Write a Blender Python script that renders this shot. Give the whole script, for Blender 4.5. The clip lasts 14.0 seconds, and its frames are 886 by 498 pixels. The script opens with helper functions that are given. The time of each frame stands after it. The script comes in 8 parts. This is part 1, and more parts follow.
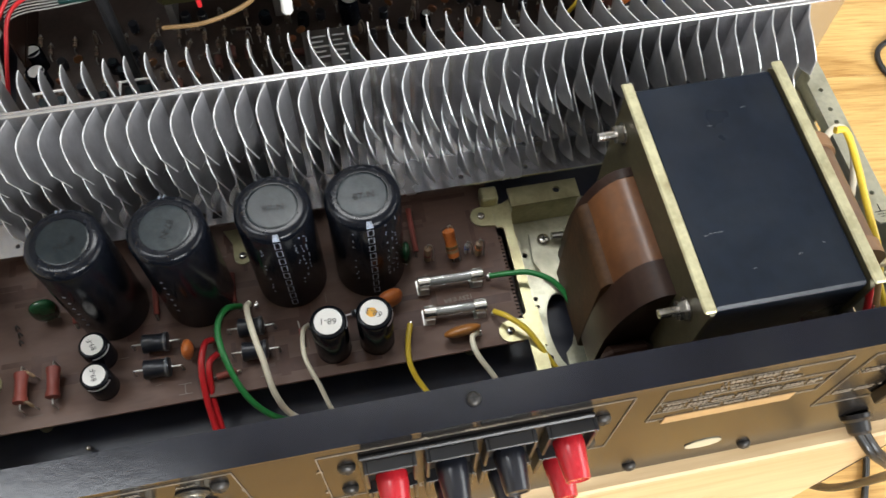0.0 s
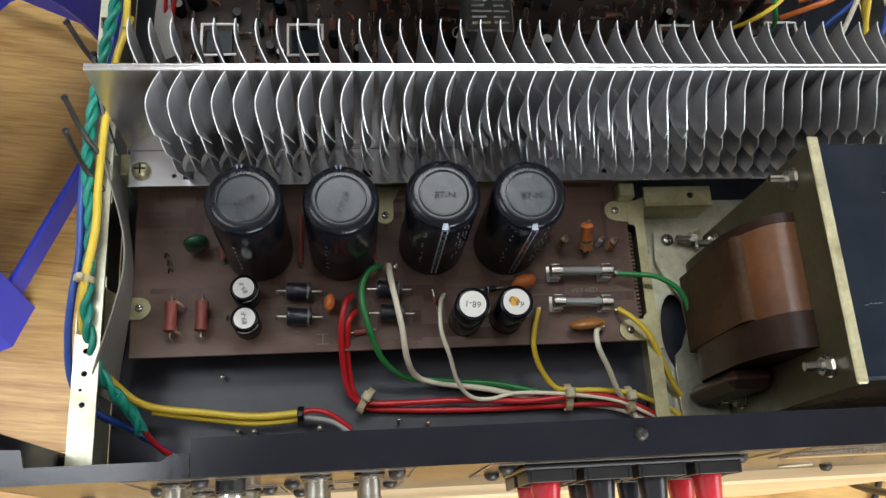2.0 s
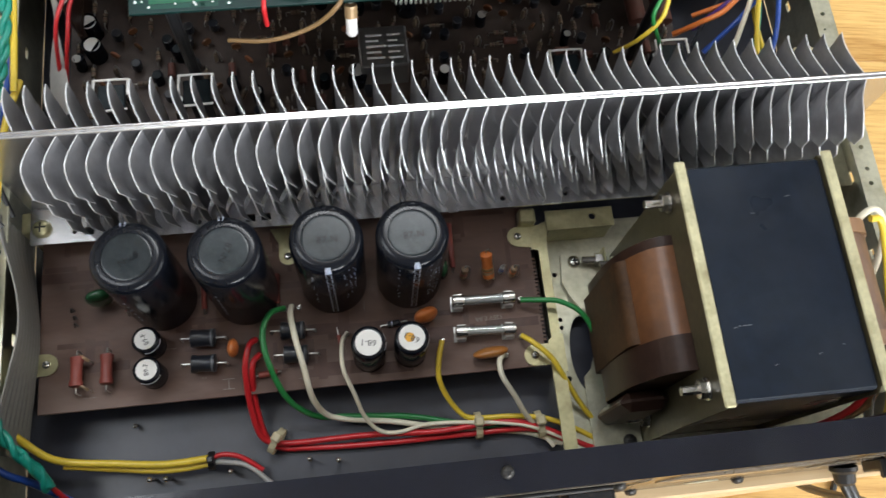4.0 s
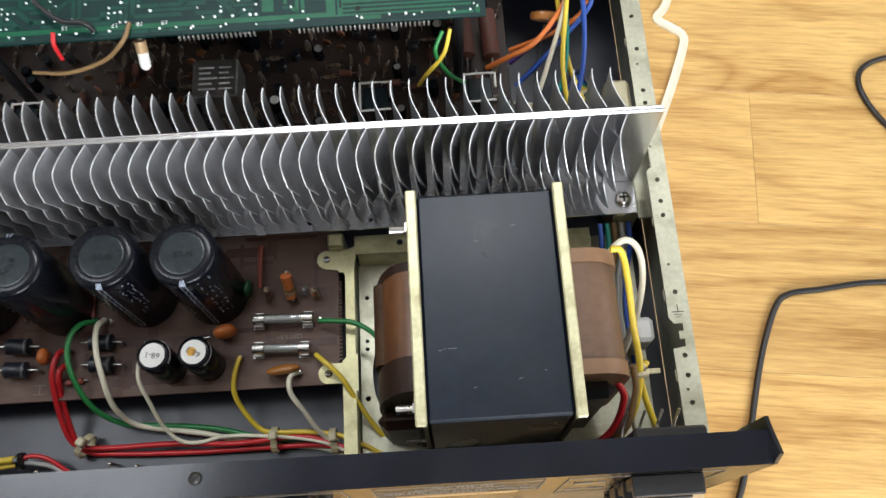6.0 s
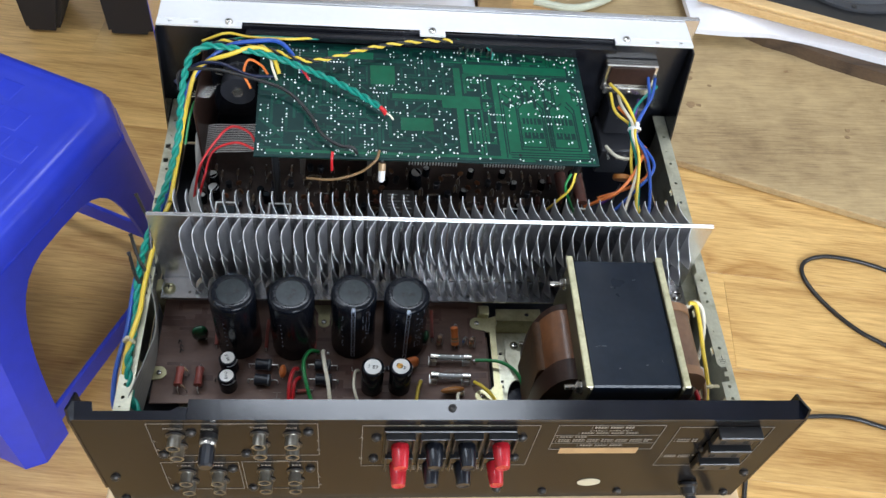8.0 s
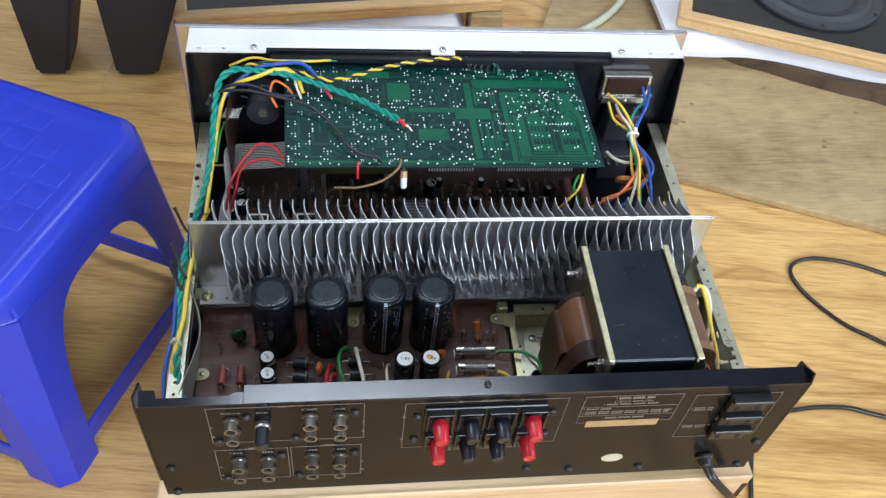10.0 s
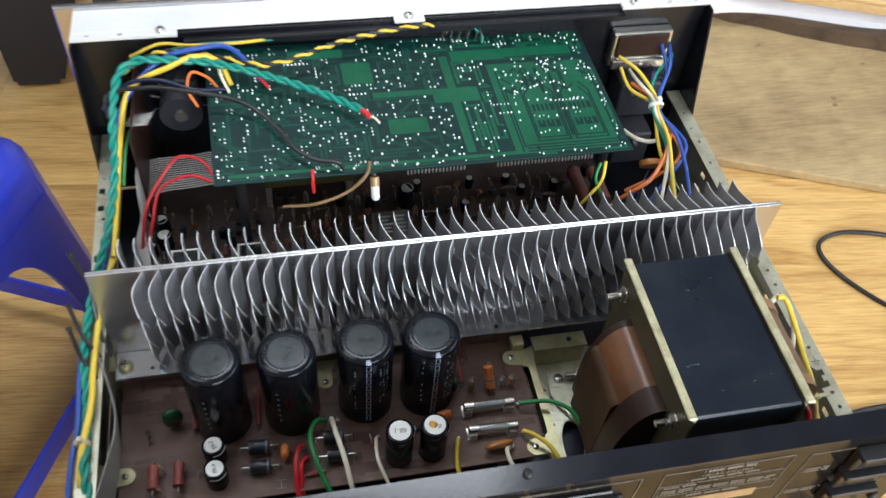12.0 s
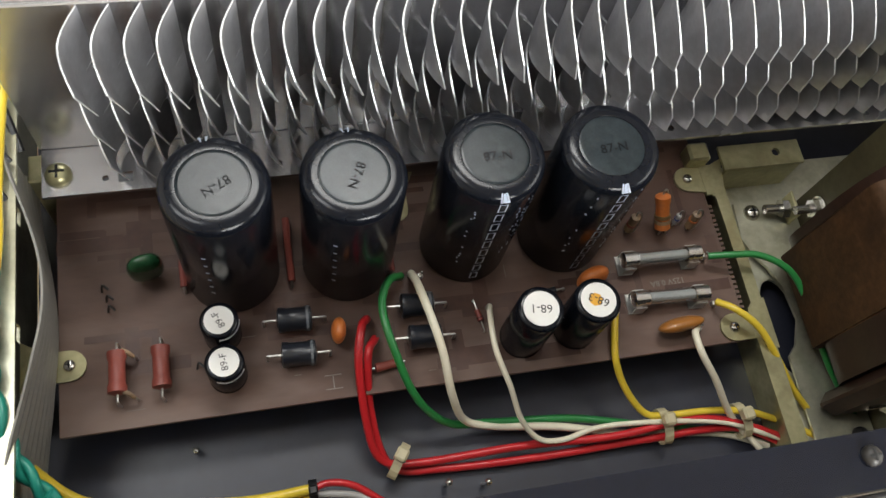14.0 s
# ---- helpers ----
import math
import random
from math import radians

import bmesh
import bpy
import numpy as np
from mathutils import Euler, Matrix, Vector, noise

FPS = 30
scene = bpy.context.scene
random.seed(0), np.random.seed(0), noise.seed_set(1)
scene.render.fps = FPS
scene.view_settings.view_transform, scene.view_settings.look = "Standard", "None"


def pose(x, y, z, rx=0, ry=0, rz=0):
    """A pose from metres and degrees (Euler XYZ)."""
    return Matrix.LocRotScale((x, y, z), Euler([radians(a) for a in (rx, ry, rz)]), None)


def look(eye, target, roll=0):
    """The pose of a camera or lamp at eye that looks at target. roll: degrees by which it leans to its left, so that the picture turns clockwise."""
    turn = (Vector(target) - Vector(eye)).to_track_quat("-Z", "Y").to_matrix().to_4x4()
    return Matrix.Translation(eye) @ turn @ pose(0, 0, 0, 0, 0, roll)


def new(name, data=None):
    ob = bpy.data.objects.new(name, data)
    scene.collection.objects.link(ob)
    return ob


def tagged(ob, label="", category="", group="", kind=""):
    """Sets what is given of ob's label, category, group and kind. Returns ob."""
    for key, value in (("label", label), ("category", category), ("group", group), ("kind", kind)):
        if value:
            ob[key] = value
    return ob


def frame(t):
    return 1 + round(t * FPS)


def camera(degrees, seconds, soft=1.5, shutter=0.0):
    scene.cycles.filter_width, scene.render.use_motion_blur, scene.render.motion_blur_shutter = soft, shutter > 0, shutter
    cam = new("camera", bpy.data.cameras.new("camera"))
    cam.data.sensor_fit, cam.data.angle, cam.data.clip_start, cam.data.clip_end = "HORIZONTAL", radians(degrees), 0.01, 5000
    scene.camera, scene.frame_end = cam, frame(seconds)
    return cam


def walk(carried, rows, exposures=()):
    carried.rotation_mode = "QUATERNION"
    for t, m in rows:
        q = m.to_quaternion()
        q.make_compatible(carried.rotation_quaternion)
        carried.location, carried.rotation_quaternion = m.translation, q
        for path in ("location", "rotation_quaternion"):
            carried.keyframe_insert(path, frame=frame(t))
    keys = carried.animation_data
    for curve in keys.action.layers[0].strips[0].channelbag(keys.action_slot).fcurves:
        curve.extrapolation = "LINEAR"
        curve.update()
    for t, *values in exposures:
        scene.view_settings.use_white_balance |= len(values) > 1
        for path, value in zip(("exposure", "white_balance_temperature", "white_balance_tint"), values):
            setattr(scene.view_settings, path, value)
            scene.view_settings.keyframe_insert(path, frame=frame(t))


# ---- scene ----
# seconds, stops, kelvin, tint
EXPOSURES = [(0.0, 0.27, 6700, 10), (2.0, 0.1, 6600, 10), (4.5, 0.14, 6550, 10), (6.0, 0.04, 6500, 10), (8.0, -0.12, 5950, 10), (11.5, -0.12, 5800, 10), (12.5, 0.2, 6700, 10), (13.2, 0.4, 6850, 10), (14.0, 0.46, 6950, 10)]

cam = camera(53.94, 14.0, soft=1.45, shutter=0.3)
# seconds, eye x y z, yaw, pitch, roll
ROWS = [
    (0.0, -0.0329, -0.0783, 0.6784, -13.31, -62.31, 2.30),
    (0.5, -0.0596, -0.0494, 0.6983, -17.08, -65.77, 8.52),
    (1.0, -0.0759, -0.0397, 0.7111, -19.82, -67.34, 13.53),
    (1.5, -0.0921, -0.0359, 0.7180, -18.91, -68.59, 15.06),
    (2.0, -0.1040, -0.0245, 0.7106, -18.74, -70.54, 16.41),
    (4.5, 0.0040, -0.0130, 0.7277, -12.99, -71.02, 6.86),
    (5.0, 0.0690, -0.0179, 0.7199, -5.15, -70.88, -0.27),
    (5.5, 0.1055, -0.0196, 0.7154, -0.36, -71.01, -4.12),
    (6.0, 0.1009, -0.0338, 0.7472, -0.72, -69.41, -2.70),
    (6.5, 0.0583, -0.0912, 0.7986, -4.80, -64.64, 3.07),
    (7.0, 0.0080, -0.1385, 0.8428, -6.31, -59.71, 6.20),
    (7.5, -0.0258, -0.1853, 0.8682, -8.12, -56.13, 7.98),
    (8.0, -0.0623, -0.2302, 0.8863, -9.75, -53.24, 8.96),
    (10.5, -0.1005, -0.2850, 0.8997, -11.21, -50.24, 7.63),
    (11.0, -0.1003, -0.2850, 0.8987, -10.96, -50.26, 7.31),
    (11.5, -0.1042, -0.2517, 0.8472, -10.16, -49.09, 4.93),
    (12.0, -0.0975, -0.1537, 0.7764, -15.51, -50.54, 6.06),
    (12.5, -0.0946, -0.0646, 0.6988, -20.94, -56.14, 10.38),
    (13.0, -0.1132, -0.0438, 0.6500, -23.34, -59.81, 14.17),
    (13.5, -0.1412, -0.0295, 0.6062, -25.14, -62.60, 17.15),
    (14.0, -0.1336, -0.0060, 0.5922, -27.18, -65.49, 18.58),
]


def aim(x, y, z, yaw, pitch, roll):
    return pose(x, y, z, 0, 0, yaw) @ pose(0, 0, 0, 90 + pitch) @ pose(0, 0, 0, 0, 0, roll)


walk(cam, [(r[0], aim(*r[1:])) for r in ROWS], EXPOSURES)

# ---------------------------------------------------------------- world and light
world = bpy.data.worlds.new("room_world")
scene.world = world
world.use_nodes = True
wn = world.node_tree
sky = wn.nodes.new("ShaderNodeTexSky")
sky.sky_type = 'NISHITA'
sky.sun_disc = False
sky.sun_elevation = radians(40)
sky.sun_rotation = radians(100)
wn.links.new(sky.outputs[0], wn.nodes["Background"].inputs[0])
wn.nodes["Background"].inputs[1].default_value = 0.08


def area(name, at, target, sx, sy, watts, colour, spin=0):
    d = bpy.data.lights.new(name, 'AREA')
    d.shape, d.size, d.size_y, d.energy, d.color = 'RECTANGLE', sx, sy, watts, colour
    o = new(name, d)
    o.matrix_world = look(at, target) @ pose(0, 0, 0, 0, 0, spin)
    return o


# two windows, beyond the right side and behind the walk, and two ceiling lights
area("window_light", (2.36, -0.45, 1.5), (0.2, 0.35, 0.4), 1.7, 1.3, 30, (0.92, 0.97, 1.0))
area("rear_window_light", (0.7, -2.16, 1.5), (0.1, 0.0, 0.4), 1.3, 1.2, 94, (0.93, 0.97, 1.0))
area("ceiling_light_glow", (0.03, 1.16, 2.57), (0.03, 1.16, 0), 1.0, 0.38, 22, (0.93, 0.97, 1.0), -14)
area("ceiling_light_glow", (-1.1, 0.45, 2.57), (-1.1, 0.45, 0), 1.0, 0.5, 15, (0.88, 0.94, 1.0), -14)

# ---------------------------------------------------------------- materials


def mat(name, base, rough=0.5, metal=0.0, var=0.12, scale=60.0, bump=0.0, bscale=None, dirt=0.0, dcol=(0.1, 0.08, 0.06), spec=0.5,
        rvar=0.08, coat=0.0, stretch=(1, 1, 1), rnd=0.0):
    """Principled surface with two scales of colour change, optional dirt and relief; sizes in metres."""
    m = bpy.data.materials.new(name)
    m.use_nodes = True
    nt = m.node_tree
    n, l = nt.nodes, nt.links
    b = n["Principled BSDF"]
    tc = n.new("ShaderNodeTexCoord")
    mp = n.new("ShaderNodeMapping")
    mp.inputs["Scale"].default_value = stretch
    l.new(tc.outputs["Object"], mp.inputs[0])

    def noise_tex(s, detail=4.0):
        t = n.new("ShaderNodeTexNoise")
        t.inputs["Scale"].default_value = s
        t.inputs["Detail"].default_value = detail
        l.new(mp.outputs[0], t.inputs["Vector"])
        return t

    fine, broad = noise_tex(scale * 6), noise_tex(scale * 0.6)
    add = n.new("ShaderNodeMath")
    add.operation = 'MULTIPLY_ADD'
    add.inputs[1].default_value = 0.45
    l.new(fine.outputs[0], add.inputs[0])
    half = n.new("ShaderNodeMath")
    half.operation = 'MULTIPLY'
    half.inputs[1].default_value = 0.55
    l.new(broad.outputs[0], half.inputs[0])
    l.new(half.outputs[0], add.inputs[2])
    ramp = n.new("ShaderNodeValToRGB")
    e = ramp.color_ramp.elements
    e[0].position, e[1].position = 0.3, 0.7
    e[0].color = (*[max(0, c * (1 - var)) for c in base], 1)
    e[1].color = (*[min(1, c * (1 + var)) for c in base], 1)
    l.new(add.outputs[0], ramp.inputs[0])
    col = ramp.outputs[0]
    if dirt:
        dn = noise_tex(scale * 0.9, 8.0)
        dr = n.new("ShaderNodeValToRGB")
        dr.color_ramp.elements[0].position, dr.color_ramp.elements[1].position = 0.5, 0.72
        l.new(dn.outputs[0], dr.inputs[0])
        dm = n.new("ShaderNodeMath")
        dm.operation = 'MULTIPLY'
        dm.inputs[1].default_value = dirt
        l.new(dr.outputs[0], dm.inputs[0])
        mix = n.new("ShaderNodeMixRGB")
        mix.inputs[2].default_value = (*dcol, 1)
        l.new(dm.outputs[0], mix.inputs[0])
        l.new(col, mix.inputs[1])
        col = mix.outputs[0]
    if rnd:
        oi = n.new("ShaderNodeObjectInfo")
        hs = n.new("ShaderNodeHueSaturation")
        mr = n.new("ShaderNodeMapRange")
        mr.inputs[3].default_value, mr.inputs[4].default_value = 1 - rnd, 1 + rnd
        l.new(oi.outputs["Random"], mr.inputs[0])
        l.new(mr.outputs[0], hs.inputs["Value"])
        l.new(col, hs.inputs["Color"])
        col = hs.outputs[0]
    l.new(col, b.inputs["Base Color"])
    rr = n.new("ShaderNodeMapRange")
    rr.inputs[3].default_value, rr.inputs[4].default_value = max(0.02, rough - rvar), min(1, rough + rvar)
    l.new(broad.outputs[0], rr.inputs[0])
    l.new(rr.outputs[0], b.inputs["Roughness"])
    b.inputs["Metallic"].default_value = metal
    b.inputs["Specular IOR Level"].default_value = spec
    b.inputs["Coat Weight"].default_value = coat
    if bump:
        bt = noise_tex(bscale or scale * 8)
        bn = n.new("ShaderNodeBump")
        bn.inputs["Strength"].default_value = bump
        bn.inputs["Distance"].default_value = 0.0006
        l.new(bt.outputs[0], bn.inputs["Height"])
        l.new(bn.outputs[0], b.inputs["Normal"])
    return m


def wood(name, light, dark, rough=0.35, coat=0.0, rnd=0.08, figure=0.4, fibre=0.5, rings=26.0, spread=5.0, long=0.19, knots=0.5, wear=0.0):
    """Board with grain along local x: thin wavy year rings, fine fibres, slow tone drift and sparse knots."""
    m = bpy.data.materials.new(name)
    m.use_nodes = True
    n, l = m.node_tree.nodes, m.node_tree.links
    b = n["Principled BSDF"]
    tc, oi = n.new("ShaderNodeTexCoord"), n.new("ShaderNodeObjectInfo")

    def math_node(op, a, c=None, d=None):
        q = n.new("ShaderNodeMath")
        q.operation = op
        for k, v in enumerate((a, c, d)):
            if v is None:
                continue
            if isinstance(v, (int, float)):
                q.inputs[k].default_value = v
            else:
                l.new(v, q.inputs[k])
        return q.outputs[0]

    # every board is cut from another stretch of the tree
    shift = n.new("ShaderNodeCombineXYZ")
    far = math_node('MULTIPLY', oi.outputs["Random"], 37.0)
    l.new(far, shift.inputs[0])
    l.new(far, shift.inputs[2])
    moved = n.new("ShaderNodeVectorMath")
    moved.operation = 'ADD'
    l.new(tc.outputs["Object"], moved.inputs[0])
    l.new(shift.outputs[0], moved.inputs[1])

    def grain(scale, along, detail, distortion=0.0, rough_=0.5):
        mp, t = n.new("ShaderNodeMapping"), n.new("ShaderNodeTexNoise")
        mp.inputs["Scale"].default_value = (along, 1, 1)
        l.new(moved.outputs[0], mp.inputs[0])
        t.inputs["Scale"].default_value, t.inputs["Detail"].default_value = scale, detail
        t.inputs["Distortion"].default_value, t.inputs["Roughness"].default_value = distortion, rough_
        l.new(mp.outputs[0], t.inputs["Vector"])
        return t.outputs[0]

    # knots push the rings aside
    mk, vo = n.new("ShaderNodeMapping"), n.new("ShaderNodeTexVoronoi")
    mk.inputs["Scale"].default_value = (0.55, 1, 1)
    l.new(moved.outputs[0], mk.inputs[0])
    vo.inputs["Scale"].default_value = 4.2
    l.new(mk.outputs[0], vo.inputs["Vector"])
    knot = math_node('POWER', math_node('MAXIMUM', math_node('SUBTRACT', 1.0, math_node('MULTIPLY', vo.outputs["Distance"], 3.2)), 0.0), 2.0)
    ring_field = math_node('ADD', grain(spread, long, 1.6, 0.25), math_node('MULTIPLY', knot, 0.22))
    line = math_node('POWER', math_node('PINGPONG', math_node('MULTIPLY', ring_field, rings), 1.0), 2.6)
    strength = math_node('MULTIPLY', grain(3.0, 0.3, 1.0), 1.5)
    fib = grain(300.0, 0.075, 5.0, 0.0, 0.65)
    pores = math_node('POWER', grain(560.0, 0.05, 3.0), 3.0)
    drift = grain(9.0, 0.3, 4.0, 0.5)
    v = math_node('MULTIPLY', math_node('MULTIPLY', line, strength), figure)
    v = math_node('MULTIPLY_ADD', math_node('SUBTRACT', fib, 0.42), fibre, v)
    v = math_node('MULTIPLY_ADD', pores, fibre * 0.9, v)
    v = math_node('MULTIPLY_ADD', math_node('SUBTRACT', drift, 0.42), 0.8, v)
    v = math_node('MULTIPLY_ADD', knot, knots, v)
    if wear:
        v = math_node('MULTIPLY_ADD', math_node('SUBTRACT', grain(26.0, 0.7, 6.0, 0.4, 0.65), 0.5), wear, v)
    ramp = n.new("ShaderNodeValToRGB")
    e = ramp.color_ramp.elements
    e[0].position, e[1].position = 0.0, 0.78
    e[0].color, e[1].color = (*light, 1), (*dark, 1)
    l.new(v, ramp.inputs[0])
    hs, mr = n.new("ShaderNodeHueSaturation"), n.new("ShaderNodeMapRange")
    mr.inputs[3].default_value, mr.inputs[4].default_value = 1 - rnd, 1 + rnd
    l.new(oi.outputs["Random"], mr.inputs[0])
    l.new(mr.outputs[0], hs.inputs["Value"])
    l.new(ramp.outputs[0], hs.inputs["Color"])
    l.new(hs.outputs[0], b.inputs["Base Color"])
    rr = n.new("ShaderNodeMapRange")
    rr.inputs[3].default_value, rr.inputs[4].default_value = rough - 0.06, rough + 0.08
    l.new(drift, rr.inputs[0])
    l.new(rr.outputs[0], b.inputs["Roughness"])
    b.inputs["Coat Weight"].default_value = coat
    b.inputs["Coat Roughness"].default_value = 0.25
    bp = n.new("ShaderNodeBump")
    bp.inputs["Strength"].default_value = 0.1
    bp.inputs["Distance"].default_value = 0.0004
    l.new(fib, bp.inputs["Height"])
    l.new(bp.outputs[0], b.inputs["Normal"])
    return m


def glass(name, tint=(0.95, 0.97, 0.97), rough=0.03, alpha=0.25):
    """Thin clear shell: a mix of see-through and gloss."""
    m = bpy.data.materials.new(name)
    m.use_nodes = True
    n, l = m.node_tree.nodes, m.node_tree.links
    n.remove(n["Principled BSDF"])
    tr, gl, mx = n.new("ShaderNodeBsdfTransparent"), n.new("ShaderNodeBsdfGlossy"), n.new("ShaderNodeMixShader")
    tr.inputs[0].default_value = (*tint, 1)
    gl.inputs["Roughness"].default_value = rough
    mx.inputs[0].default_value = alpha
    l.new(tr.outputs[0], mx.inputs[1])
    l.new(gl.outputs[0], mx.inputs[2])
    l.new(mx.outputs[0], n["Material Output"].inputs[0])
    return m


